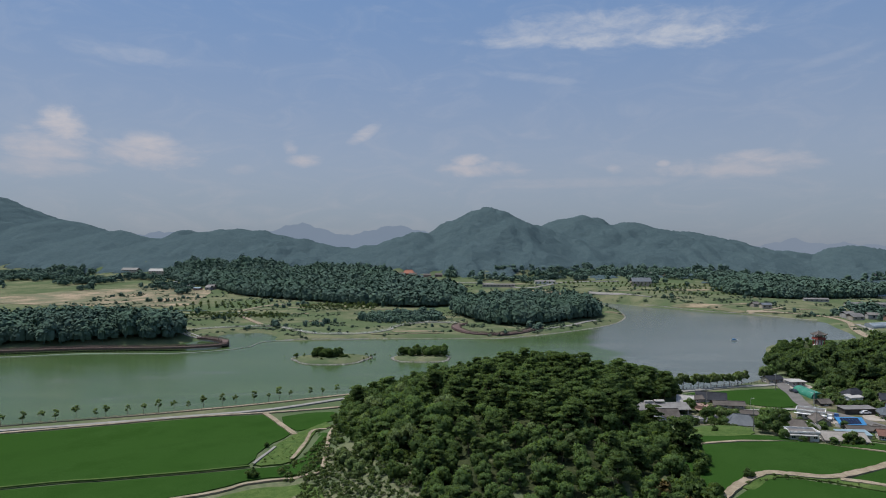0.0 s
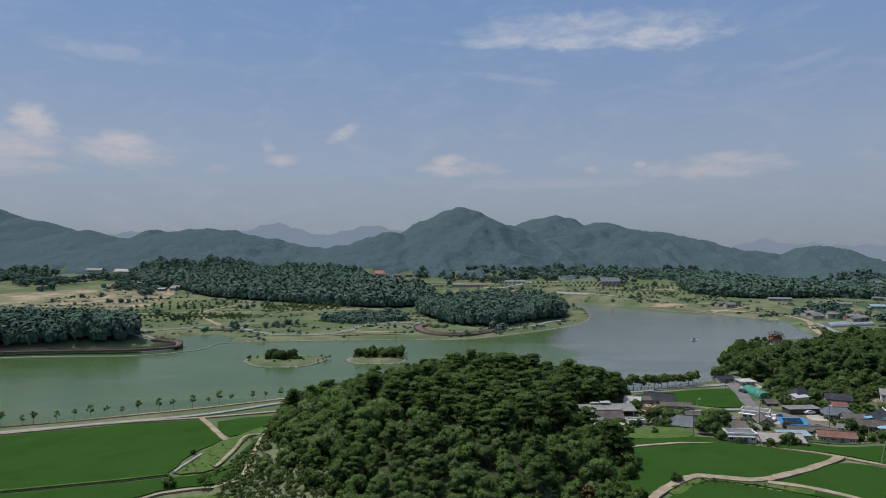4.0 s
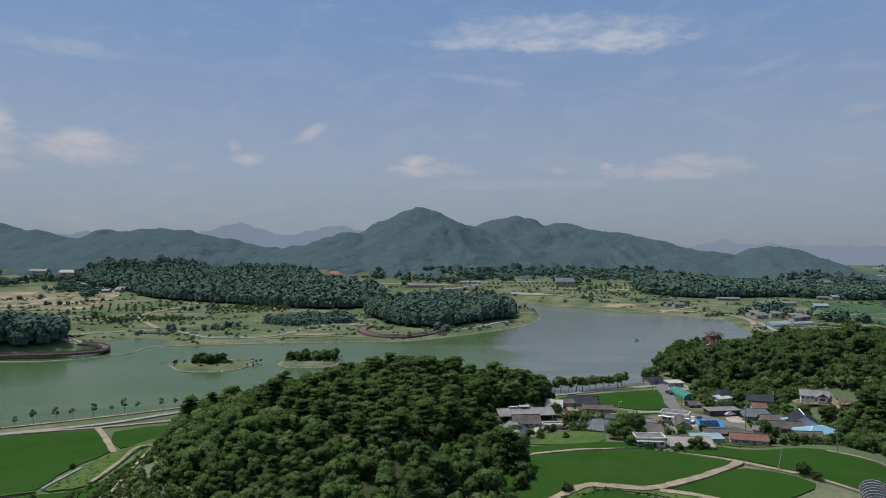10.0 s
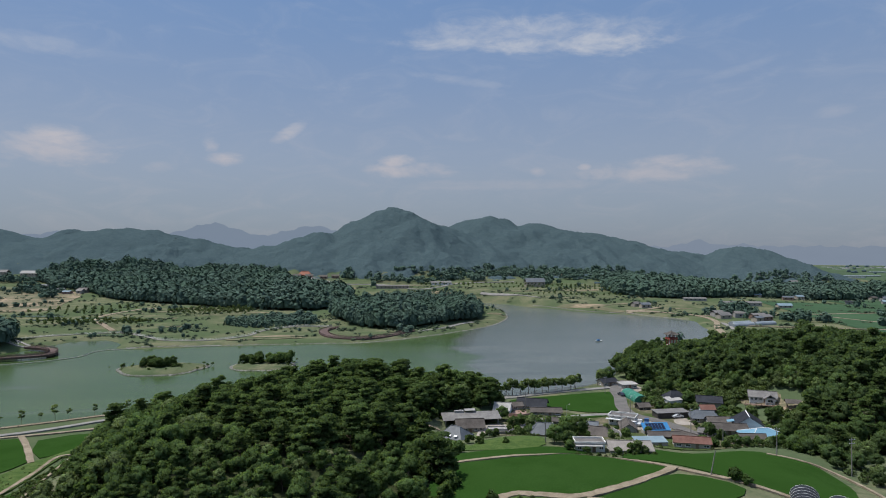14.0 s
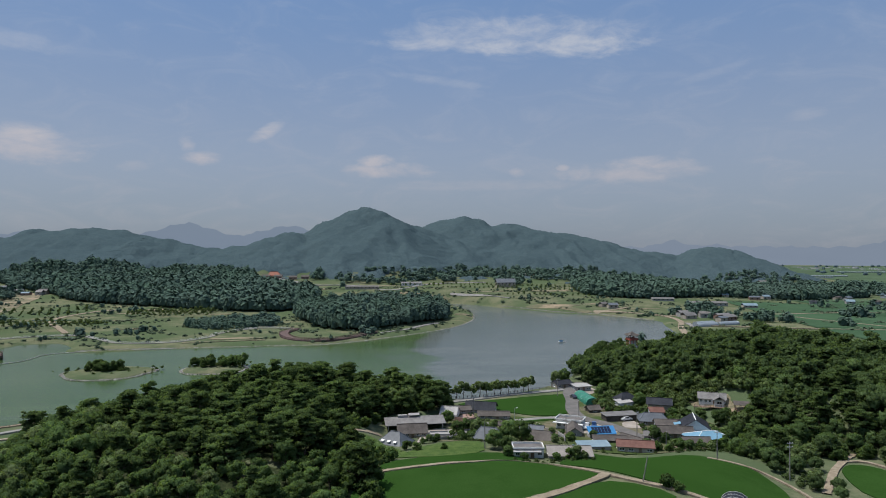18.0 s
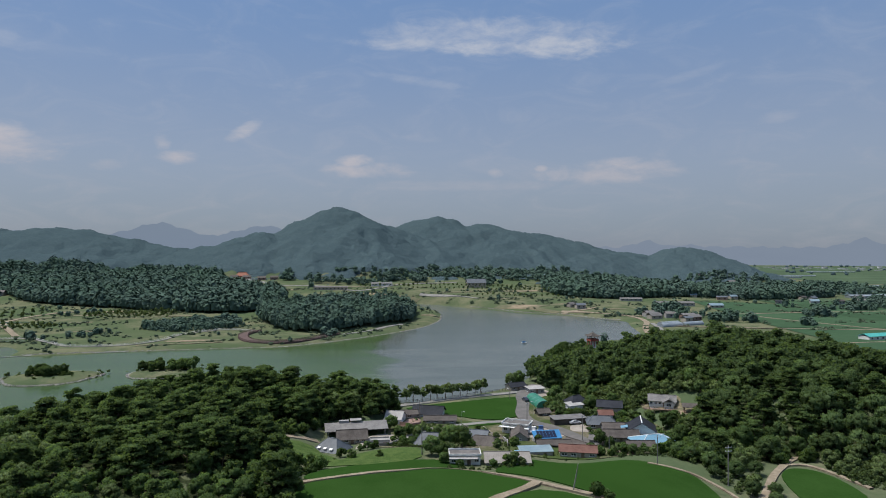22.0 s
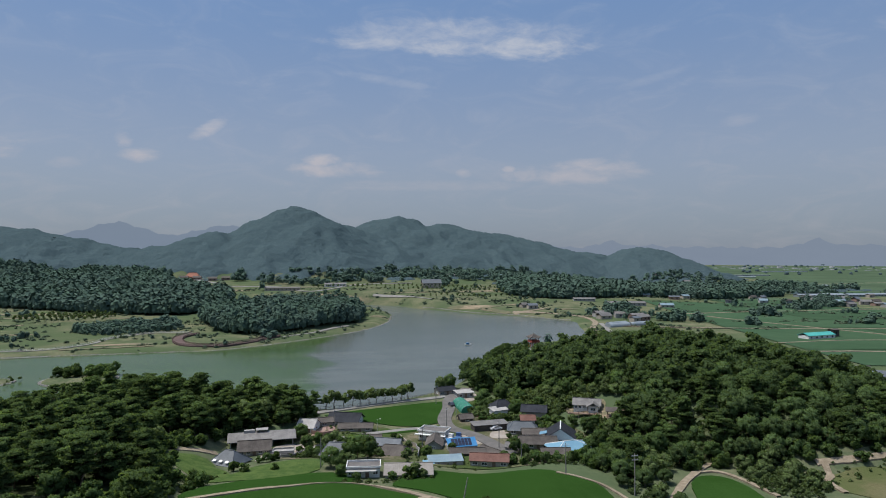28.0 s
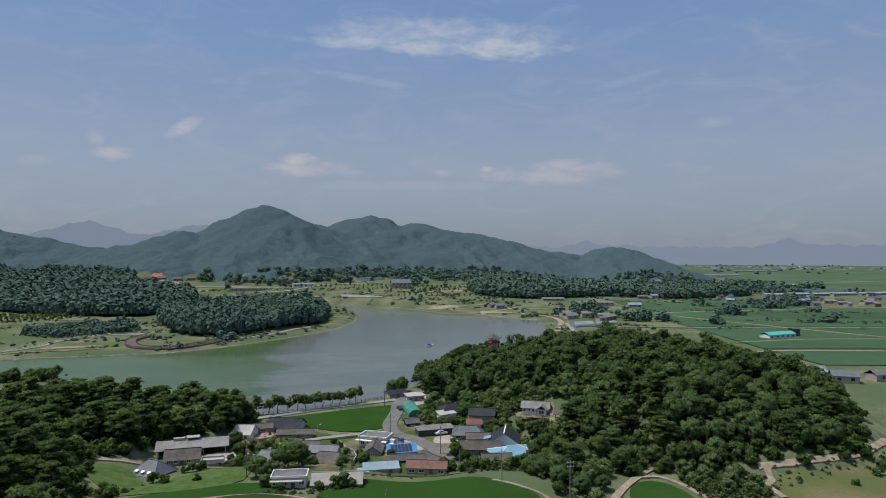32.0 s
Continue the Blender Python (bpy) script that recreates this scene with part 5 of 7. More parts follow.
house("farmhouse", 41.3, 261, 11, 7.5, -16, 4.4, 6.5, ROOF_DARK, WALL_WHITE, "white house with a charcoal roof by the field", over=0.7)
house("farmhouse", 45, 250.5, 11.5, 3.2, -4, 4.2, 5.3, ROOF_BROWN, WALL_CREAM, "low wing with a weathered tile roof", over=0.5, front=4)
house("farmhouse", 39.8, 221, 8.5, 7, -12, 4.7, 7.2, ROOF_SLATE, WALL_WHITE, "blue-grey roofed house among dark trees", "hip", 0.8)
house("farmhouse", 55.5, 230, 8.5, 5.5, -18, 4.0, 5.4, ROOF_SLATE, WALL_CREAM, "low house with a faded blue-grey roof", over=0.5)
house("store_shed", 49.5, 238, 8, 3.6, -6, 3.8, 4.6, ROOF_BROWN, WALL_CREAM, "narrow tiled shed beside the lane", front=2, category="shed")
house("farmhouse", 57, 219.5, 9, 7, -20, 4.4, 6.3, ROOF_BROWN, WALL_CREAM, "old farmhouse with a hipped brown tile roof", "hip", 0.9)
h = house("farmhouse", 47.8, 191.5, 8.4, 5, -3, 9.5, 9.7, ROOF_SCREED, WALL_WHITE, "white stepped flat-roofed house facing the paddies", "flat", 0.25, front=4, side=0)
box("porch_roof", -4.4, 3.4, -4.0, -2.75, 1.9, 2.15, ROOF_WHITE, h, "pale concrete porch roof")
house("farmhouse", 59.6, 191.6, 12.0, 8.6, -4, 8.1, 9.6, ROOF_SAND, WALL_GREY, "sandy sheet-roofed barn beside the white house", over=0.5, front=3)
h = house("white_house", 71.7, 239.6, 9.2, 5.8, -27, 4.9, 5.1, ROOF_SCREED, WALL_WHITE, "white two-tier concrete house with a flat parapet roof", "flat", 0.35, front=4)
box("canopy", -5.4, 5.4, -4.6, -3.26, 2.3, 2.5, WHITE_TRIM, h, "white concrete canopy")
house("farmhouse", 70.8, 230.5, 9, 5, 80, 3.7, 5.3, ROOF_BROWN, WALL_GREY, "brown-roofed house end-on to the lane", over=0.5)
h = house("solar_shed", 79, 225.3, 9.4, 3.2, 5, 3.7, 5.6, ROOF_BLUE, WALL_GREY, "shed with a bright blue roof and solar panels", "shed", 0.1, front=3, side=0, category="shed")
for i in range(6):
    for j in range(2):
        q = box("solar_panel", -0.49, 0.49, -0.72, 0.72, 0.02, 0.09, SOLAR, h, "dark solar panel", 0.0)
        q.matrix_basis = pose(-2.9 + 1.1 * i, -0.72 + 1.32 * j, 3.7 + 0.19 + (1.72 + (-0.72 + 1.32 * j)) * 0.558 - gz(79, 225.3), 29.2, 0, 0)
house("store_shed", 79.8, 219.3, 10.5, 5, -5, 3.7, 4.6, ROOF_BROWN, WALL_DARK, "low dark brown-roofed shed", over=0.5, front=2, category="shed")
house("store_shed", 87.6, 218, 9, 4.2, -58, 3.8, 4.6, ROOF_BROWN, WALL_GREY, "brown-roofed wing along the street", over=0.4, front=2, category="shed")
house("store_shed", 71.6, 209, 10, 4.4, 2, 4.6, 5.3, ROOF_PALE, WALL_CREAM, "low shed with a faded light-blue sheet roof", "shed", 0.2, front=2, category="shed")
house("store_shed", 66.5, 207.2, 3.0, 2.6, 2, 4.4, 4.7, ROOF_SKY, WALL_GREY, "tiny lean-to with a blue sheet roof", "shed", 0.15, front=1, side=0, category="shed")
house("farmhouse", 84.6, 207.8, 11, 5.4, -14, 4.9, 6.2, ROOF_RED, WALL_CREAM, "house with a rusty red sheet roof by the paddy", over=0.4, front=4)
house("farmhouse", 84.2, 309, 8, 5.5, 20, 4.0, 5.2, ROOF_DARK, WALL_CREAM, "dark-roofed house at the top of the street", over=0.5)
house("roadside_shop", 91.5, 301, 7, 5, 12, 4.4, 4.7, ROOF_WHITE, WALL_GREY, "low building with a pale flat roof by the road", "shed", 0.6, front=3)
house("store_shed", 85.8, 260.8, 4.6, 4, 10, 3.6, 4.7, ROOF_BROWN, WALL_DARK, "little brown-roofed hut beside the street", front=1, side=0, category="shed")
h = house("carport", 92.5, 248.5, 12.5, 4.6, 9, 4.3, 4.6, ROOF_GREY, WALL_DARK, "long open carport with a pale sheet roof", "shed", 0.4, front=0, side=0)
house("farmhouse", 103.3, 243, 9.5, 7.5, -12, 4.0, 5.9, ROOF_SLATE, WALL_CREAM, "blue-grey hipped house with a bright yard", "hip", 0.7)
house("farmhouse", 106, 236, 8.5, 4.6, -8, 4.1, 5.3, ROOF_BROWN, WALL_GREY, "brown tiled outbuilding behind the house", over=0.5)
house("farmhouse", 101.2, 268.5, 7, 5.2, 22, 6.0, 7.9, ROOF_DARK, WALL_WHITE, "dark-roofed white cottage among gardens", "hip", 0.6)
house("store_shed", 99.2, 264, 6.5, 3, 22, 5.2, 6.1, ROOF_WHITE, WALL_WHITE, "white lean-to with a pale roof", "shed", 0.4, front=2, side=0, category="shed")
house("farmhouse", 112, 259.5, 8.8, 6, -18, 6.0, 7.7, ROOF_DARK, WALL_CREAM, "cottage with a charcoal roof in the gardens", over=0.6)
house("store_shed", 106.6, 248.5, 4.8, 4.6, -8, 5.6, 6.7, ROOF_RED, WALL_WHITE, "small pinkish-roofed white shed", front=2, category="shed")
house("farmhouse", 103.3, 223.3, 11, 5, -9, 4.9, 6.3, ROOF_BROWN, WALL_CREAM, "long tile-roofed farmhouse with cream walls", over=0.8, front=5)
house("store_shed", 95, 222, 4.0, 3.4, -30, 4.0, 4.9, ROOF_GREY, WALL_GREY, "small grey shed at the yard gate", front=1, side=0, category="shed")
h = house("farmhouse", 112.6, 228.5, 9.5, 9, 72, 5.4, 8.2, ROOF_DARK, WALL_WHITE, "white gabled house with a charcoal roof and pale verges", over=0.6, front=3, cap=WHITE_TRIM)
q = box("awning", -1.6, 1.6, -1.2, 1.2, 0, 0.1, ROOF_SKY, h, "light blue sheet awning")
q.matrix_basis = pose(-1, 5.6, 3.0, -12, 0, 0)
house("farmhouse", 112.2, 217.3, 13, 8, 10, 4.7, 6.2, ROOF_SKY, WALL_CREAM, "house with a sky-blue hipped roof and white ridges", "hip", 0.7, hip=5.2, cap=WHITE_TRIM, front=4)
house("farmhouse", 105.8, 211.8, 8.4, 3.8, -5, 4.7, 5.9, ROOF_BROWN, WALL_DARK, "brown-roofed wing beside the blue roof", over=0.5, front=3)
GH = 6.8
h = house("hillside_house", 131, 254.5, 9.4, 5.8, -22, GH + 2.3, GH + 3.9, ROOF_GREY, WALL_WHITE, "white hillside house with a grey gabled roof and terrace", over=0.6, front=6, cap=ROOF_GREY, base=GH)
bm = bmesh.new()
gable_roof(bm, 4.2, 4.0, 0.4, 2.2, 3.5, 0.14)
q = part("porch_roof", bm, ROOF_GREY, h, "gabled porch roof")
q.matrix_basis = pose(2.4, -3.6, 0, 0, 0, 90)
box("porch_wall", 0.7, 4.1, -5.2, -3.21, -1.2, 2.25, WALL_WHITE, h)
window(h, 2.4, -5.2, 1.2, 1.8, 1.1)
for i in range(12):
    box("deck_board", -6.6 + 1.0 * i, -5.64 + 1.0 * i, -7.6, -5.3, -0.25, -0.12, WOOD, h)
for i in range(7):
    box("deck_post", -6.6 + 1.9 * i, -6.45 + 1.9 * i, -7.58, -7.43, -2.2, 0.75, WOOD, h)
box("rail", -6.6, 5.2, -7.6, -7.4, 0.75, 0.85, WOOD, h)

g2 = gz(136.5, 242.5)
gazebo = tagged(empty("garden_gazebo", 136.5, 242.5, g2, radians(-20)), "open timber gazebo with a dark roof", "gazebo")
bm = bmesh.new()
gable_roof(bm, 4.5, 3.5, 0.5, 2.3, 3.2, 0.12)
part("roof", bm, ROOF_BROWN, gazebo)
for sx in (-2, 2):
    for sy in (-1.5, 1.5):
        box("post", sx - 0.1, sx + 0.1, sy - 0.1, sy + 0.1, -0.6, 2.35, WOOD, gazebo)
box("floor", -2.3, 2.3, -1.8, 1.8, -0.3, 0.15, WOOD, gazebo)


# ---- tunnels of film ----
def tunnel(name, x, y, length, width, high, turn, mat, label, hoops, hoop_mat, category="greenhouse", group="", base=None):
    top = tagged(empty(name, x, y, gz(x, y) if base is None else base, radians(turn)), label, category, group)
    bm = bmesh.new()
    n = 14
    prof = [(width / 2 * math.cos(math.pi * i / n) * (1.0 if 0 < i < n else 1.0), high * math.sin(math.pi * i / n) ** 0.8 if 0 < i < n else -0.4) for i in range(n + 1)]
    rings = [[bm.verts.new((s, a, b)) for a, b in prof] for s in (-length / 2, length / 2)]
    for i in range(n):
        bm.faces.new((rings[0][i], rings[0][i + 1], rings[1][i + 1], rings[1][i]))
    bm.faces.new(rings[0])
    bm.faces.new(rings[1][::-1])
    part("cover", bm, mat, top)
    for k in range(hoops):
        s = -length / 2 + length * k / max(1, hoops - 1)
        bm = bmesh.new()
        for i in range(n):
            rod(bm, (s, prof[i][0] * 1.012, prof[i][1] * 1.012), (s, prof[i + 1][0] * 1.012, prof[i + 1][1] * 1.012), 0.028, 0.028, 4)
        part("hoop", bm, hoop_mat, top)
    box("door", length / 2, length / 2 + 0.06, -0.6, 0.6, 0, 1.9, hoop_mat, top)
    return top


tunnel("green_tunnel", 88.2, 279.5, 15.5, 6.0, 2.9, 95, GREEN_FILM, "barrel-roofed shed under a green tarpaulin", 5, STEEL, "shed")
tunnel("film_tunnel", 82, 139, 17, 6.0, 3.0, 62, BLACK_FILM, "black film tunnel with white hoops beside the paddy", 10, WHITE_TRIM, group="black film tunnels")
tunnel("film_tunnel", 88.4, 136, 17, 6.0, 3.0, 62, BLACK_FILM, "black film tunnel with white hoops beside the paddy", 10, WHITE_TRIM, group="black film tunnels")


# ---- yards ----
for outline, label in (([(16, 216), (20, 232), (28, 234), (30, 222), (27, 219), (20, 217)], "sandy concrete farmyard beside the hall"),
                       ([(30, 243), (33, 254), (37, 256), (38, 246), (34, 240)], "brick-red yard between houses"),
                       ([(91, 237), (93, 245), (99, 245), (98, 236)], "bright concrete yard beside the carport"),
                       ([(74, 230), (76, 238), (84, 242), (87, 231)], "concrete forecourt by the white house"),
                       ([(86, 290), (85, 303), (96, 308), (98, 298), (92, 291)], "dusty forecourt at the street end"),
                       ([(124, 262), (124, 254), (130, 248), (133, 241), (141, 240), (142, 245), (137, 250), (138, 256), (130, 262)], "bare sandy terrace round the hillside house")):
    field("yard", outline, BRICK if "brick" in label else SOIL if "terrace" in label else YARD, label, "yard", up=0.22, skirt=0.5)


# ---- poles, lamps, fences, cars ----
def utility_pole(x, y, high, arms=1, lean=0.0, turn=0.0, label="grey concrete utility pole with crossarms"):
    top = tagged(empty("utility_pole", x, y, gz(x, y) - 0.3, radians(turn)), label, "utility pole", "utility poles")
    bm = bmesh.new()
    rod(bm, (0, 0, 0), (lean, 0, high + 0.3), 0.17, 0.10, 10)
    part("pole", bm, CONCRETE, top)
    for i in range(arms):
        z = high - 0.3 - 1.0 * i
        k = lean * z / high
        box("crossarm", k - 0.95, k + 0.95, -0.16, -0.07, z, z + 0.12, STEEL, top)
        for q in (-0.8, 0.0, 0.8):
            bm = bmesh.new()
            rod(bm, (k + q, -0.115, z + 0.12), (k + q, -0.115, z + 0.36), 0.06, 0.04, 6)
            part("insulator", bm, WHITE_TRIM, top)
    return top


utility_pole(77.8, 288.4, 8.0, 1, turn=30)
utility_pole(101.1, 187, 8.4, 1)
utility_pole(114.8, 174.5, 10.5, 2, turn=10)
utility_pole(68.3, 155, 6.2, 0, 1.2, label="leaning bare grey pole at the track")
utility_pole(36.2, 199, 8.0, 0, label="plain grey pole beside the garden")
utility_pole(37.6, 254, 7.5, 0, label="plain grey pole between houses")
utility_pole(77.2, 249, 8.0, 1, turn=60)
utility_pole(66, 222, 8, 1)
utility_pole(91, 224.5, 9, 1, turn=40)
utility_pole(93.5, 205, 6, 0, label="short grey pole by the paddy")
utility_pole(283, 300, 9, 2)
utility_pole(306, 285, 9, 2)
utility_pole(292, 330, 8, 1)


def street_lamp(x, y, high, turn=0.0):
    top = tagged(empty("street_lamp", x, y, gz(x, y) - 0.2, radians(turn)), "slim grey street lamp by the paddy", "street lamp", "street lamps")
    bm = bmesh.new()
    rod(bm, (0, 0, 0), (0, 0, high), 0.08, 0.05, 8)
    part("pole", bm, STEEL, top)
    bm = bmesh.new()
    rod(bm, (0, 0, high - 0.03), (0.9, 0, high + 0.15), 0.04, 0.04, 6)
    part("arm", bm, STEEL, top)
    box("lamp_head", 0.7, 1.3, -0.14, 0.14, high + 0.1, high + 0.22, WHITE_TRIM, top, bevel=0.03)


street_lamp(52.5, 247.5, 5.0)
street_lamp(82.6, 262, 5.0, 180)


def rail_fence(way, gap, high, label, mat=WOOD, group="", rails=2):
    """A post and rail fence along a line."""
    line = spline(way, 10, False)
    seg = np.concatenate([[0], np.cumsum(np.linalg.norm(np.diff(line, axis=0), axis=1))])
    n = int(seg[-1] / gap)
    at = np.linspace(0, seg[-1], n + 1)
    P = np.stack([np.interp(at, seg, line[:, 0]), np.interp(at, seg, line[:, 1])], 1)
    z = np.maximum(ground_z(P[:, 0], P[:, 1]), 0)
    top = tagged(empty("fence", P[0, 0], P[0, 1], float(z[0])), label, "fence", group)
    o = np.array([P[0, 0], P[0, 1], z[0]])
    Q = np.concatenate([P, z[:, None]], 1) - o
    post = None
    for q in Q:
        if post is None:
            post = box("post", -0.07, 0.07, -0.07, 0.07, -0.4, high, mat, top)
            post.location = q
        else:
            p = new("post", post.data)
            p.parent, p.location = top, q
    for k in range(rails):
        bm = bmesh.new()
        for a, b in zip(Q[:-1], Q[1:]):
            h = Vector((0, 0, high * (1 - 0.45 * k) - 0.06))
            rod(bm, Vector(a) + h, Vector(b) + h, 0.05, 0.05, 5)
        part("rail", bm, mat, top)
    return top


rail_fence([(26, 279), (34, 284.5), (60, 297), (76, 305), (84, 313), (90, 322)], 2.0, 1.1, "dark timber rail fence along the lakeside road", WALL_DARK)
rail_fence([(-236, 188), (-186, 210), (-150, 227), (-118, 248)], 4.0, 0.9, "low timber fence on the embankment", WOOD)


def car(x, y, turn, paint, label, name="parked_car", van=False):
    g = gz(x, y) + 0.4
    top = tagged(empty(name, x, y, g, radians(turn)), label, "car")
    bm = bmesh.new()
    prof = [(-2.15, 0.35), (-2.2, 0.75), (-2.05, 0.95), (-1.5, 1.0), (-0.9, 1.45), (0.55, 1.48), (1.15, 1.0), (1.95, 0.9), (2.15, 0.7), (2.15, 0.35)]
    if van:
        prof = [(-2.3, 0.4), (-2.3, 0.95), (0.3, 0.95), (0.35, 1.9), (1.6, 1.9), (2.1, 1.2), (2.2, 0.4)]
    a = [bm.verts.new((px, -0.85 + (0.12 if pz > 1.1 else 0), pz)) for px, pz in prof]
    b = [bm.verts.new((px, 0.85 - (0.12 if pz > 1.1 else 0), pz)) for px, pz in prof]
    bm.faces.new(a)
    bm.faces.new(b[::-1])
    for i in range(len(prof)):
        j = (i + 1) % len(prof)
        bm.faces.new((a[j], a[i], b[i], b[j]))
    part("body", bm, paint, top)
    for s in (-0.8, 0.8):
        box("side_window", (0.5 if van else -0.95), (1.5 if van else 0.6), s - 0.06, s + 0.06, 1.05, 1.38, GLASS, top)
    q = box("windscreen", -0.03, 0.03, -0.66, 0.66, -0.26, 0.26, GLASS, top)
    q.matrix_basis = pose(1.9 if van else 0.9, 0, 1.5 if van else 1.25, 0, -50, 0)
    for px in (-1.35, 1.35):
        for py in (-0.78, 0.78):
            bm = bmesh.new()
            rod(bm, (px, py - 0.1, 0.32), (px, py + 0.1, 0.32), 0.32, 0.32, 14)
            w = part("wheel", bm, BLACK_FILM, top)
            bm = bmesh.new()
            rod(bm, (px, py - 0.115, 0.32), (px, py + 0.115, 0.32), 0.17, 0.17, 10)
            part("rim", bm, STEEL, w)
    return top


CAR_WHITE = material("white_car_paint", (0.6, 0.6, 0.6), (0.68, 0.68, 0.68), 0.5, 6, 0.3, 0.0, 0.5)
CAR_DARK = material("dark_car_paint", (0.03, 0.035, 0.05), (0.05, 0.055, 0.07), 0.5, 6, 0.25, 0.0, 0.5)
CAR_BLUE = material("blue_truck_paint", (0.04, 0.09, 0.2), (0.06, 0.12, 0.25), 0.5, 6, 0.35, 0.0, 0.5)
car(83.6, 283.5, 100, CAR_DARK, "dark hatchback parked on the village street")
car(94.5, 246.2, 15, CAR_WHITE, "white saloon parked in front of the carport")
car(79.5, 236.5, 70, CAR_BLUE, "small blue farm truck by the white house", "farm_truck", True)
car(76.5, 235.5, 60, CAR_WHITE, "small white truck by the white house", "farm_truck", True)

# ---- rows of trees and village greenery ----
rnd = random.Random(9)
for i in range(11):
    s = i / 10
    plant("row_tree", ROWS[i % 2], 33 + 34 * s + rnd.uniform(-0.5, 0.5), 282.5 + 15.8 * s + rnd.uniform(-0.4, 0.4), rnd.uniform(1.25, 1.65), rnd.uniform(0, 6.28), "round pale-green roadside tree at the water's edge", "tree", "row of lakeside trees")
for i in range(24):
    s = i / 23
    x, y = -236 + 118 * s, 192.5 + 62 * s - 9 * s * (1 - s)
    plant("young_tree", YOUNG[i % 2], x + rnd.uniform(-1.5, 1.5), y + rnd.uniform(-0.8, 0.8), rnd.uniform(0.9, 1.5), rnd.uniform(0, 6.28), "thin young tree on the lake embankment", "tree", "young trees on the embankment")
for x, y, s in ((83, 316, 0.85), (88, 320, 0.95), (46, 212, 0.95), (49, 209.5, 0.85), (43.5, 206, 0.8), (39, 198.5, 0.75), (42, 195, 0.65), (30, 229, 0.7), (33, 234, 0.6), (27, 240, 0.75), (36, 230, 0.55), (94.5, 217, 0.65),
                (97, 214.5, 0.5), (117, 212, 0.6), (121, 216, 0.75), (124, 222, 0.8), (120, 205, 0.6), (106, 266, 0.75), (108, 270, 0.7), (118, 236, 0.7), (123, 232, 0.7), (92, 268, 0.5), (95, 274, 0.65), (75.5, 222.5, 0.45), (62, 226, 0.4),
                (61, 187.5, 0.5), (42, 190, 0.5), (116, 268, 0.7), (121, 273, 0.7), (128, 270, 0.7), (112, 282, 0.8), (105, 288, 0.85), (99, 292, 0.8), (-2, 238, 0.9), (20, 250, 0.9), (24, 256, 0.9), (140, 264, 0.8), (145, 259, 0.9), (151, 251, 0.9), (150, 244, 0.8), (146, 238, 0.8), (140, 231, 0.75), (132, 268, 0.7), (124, 268, 0.7), (147, 250, 0.7), (116, 262, 0.5), (128, 224, 0.7), (133, 230, 0.6), (122, 243, 0.5), (127, 236, 0.55)):
    plant("broadleaf_tree", rnd.choice(BROADS), x, y, s, rnd.uniform(0, 6.28), "dark leafy tree growing between the village houses", "tree", "village trees")
plant("pine_tree", PINES[1], 3.2, 156.5, 1.3, 1.0, "lone spreading pine at the edge of the paddy", "tree")
for x, y, s in ((73, 152.5, 1.0), (75, 150.5, 0.8), (59.5, 186.5, 1.1), (46, 186, 0.7), (55, 186.5, 0.7), (24, 199, 0.6), (13, 201, 0.9), (16, 199, 0.8), (98, 205.5, 1.1), (101, 204, 1.0), (104, 203.5, 1.0), (108, 203, 1.1), (111, 205, 1.2),
                (94, 204, 0.8), (114, 203, 1.0), (15, 143, 0.8), (117, 190, 1.0), (119, 186, 1.2), (122, 200, 1.2), (116, 198, 1.3), (110, 196, 0.9), (130, 240, 0.8), (146, 246, 0.8), (119, 250, 0.9), (118, 245, 1.1), (114, 248, 1.1),
                (110, 275, 1.2), (104, 280, 1.2), (98, 283, 1.0), (6, 185, 1.0), (9, 182, 1.1), (4, 179, 1.2), (2, 176, 1.2), (-118, 174, 0.5), (-111, 146, 0.9), (205, 180, 0.9), (200, 176, 0.8), (190, 172, 0.6), (212, 183, 0.8),
                (87, 150, 0.7), (36, 226, 0.9), (34, 223, 0.9), (31, 225, 0.8), (28, 226, 0.7), (96, 230, 0.6), (94, 257, 0.8), (97, 259, 0.9), (92, 261, 0.8), (108, 254, 1.0), (115, 253, 1.1)):
    plant("bush", rnd.choice(BUSHES), x, y, s * 1.15, rnd.uniform(0, 6.28), "rounded leafy bush at a field's edge", "bush", "bushes about the village")
for x, y, s in ((-8, 130, 1.3), (-4, 126, 1.2), (-11, 126, 1.2)):
    top = plant("bush", (BUSHES[0][0], broad_mesh("leaves", 400 + int(x), 2.6, 1.7, 9, 40, 0.34, 0.05, REDDISH)), x, y, s, 1.0, "yellowish withered bush below the hill", "bush")

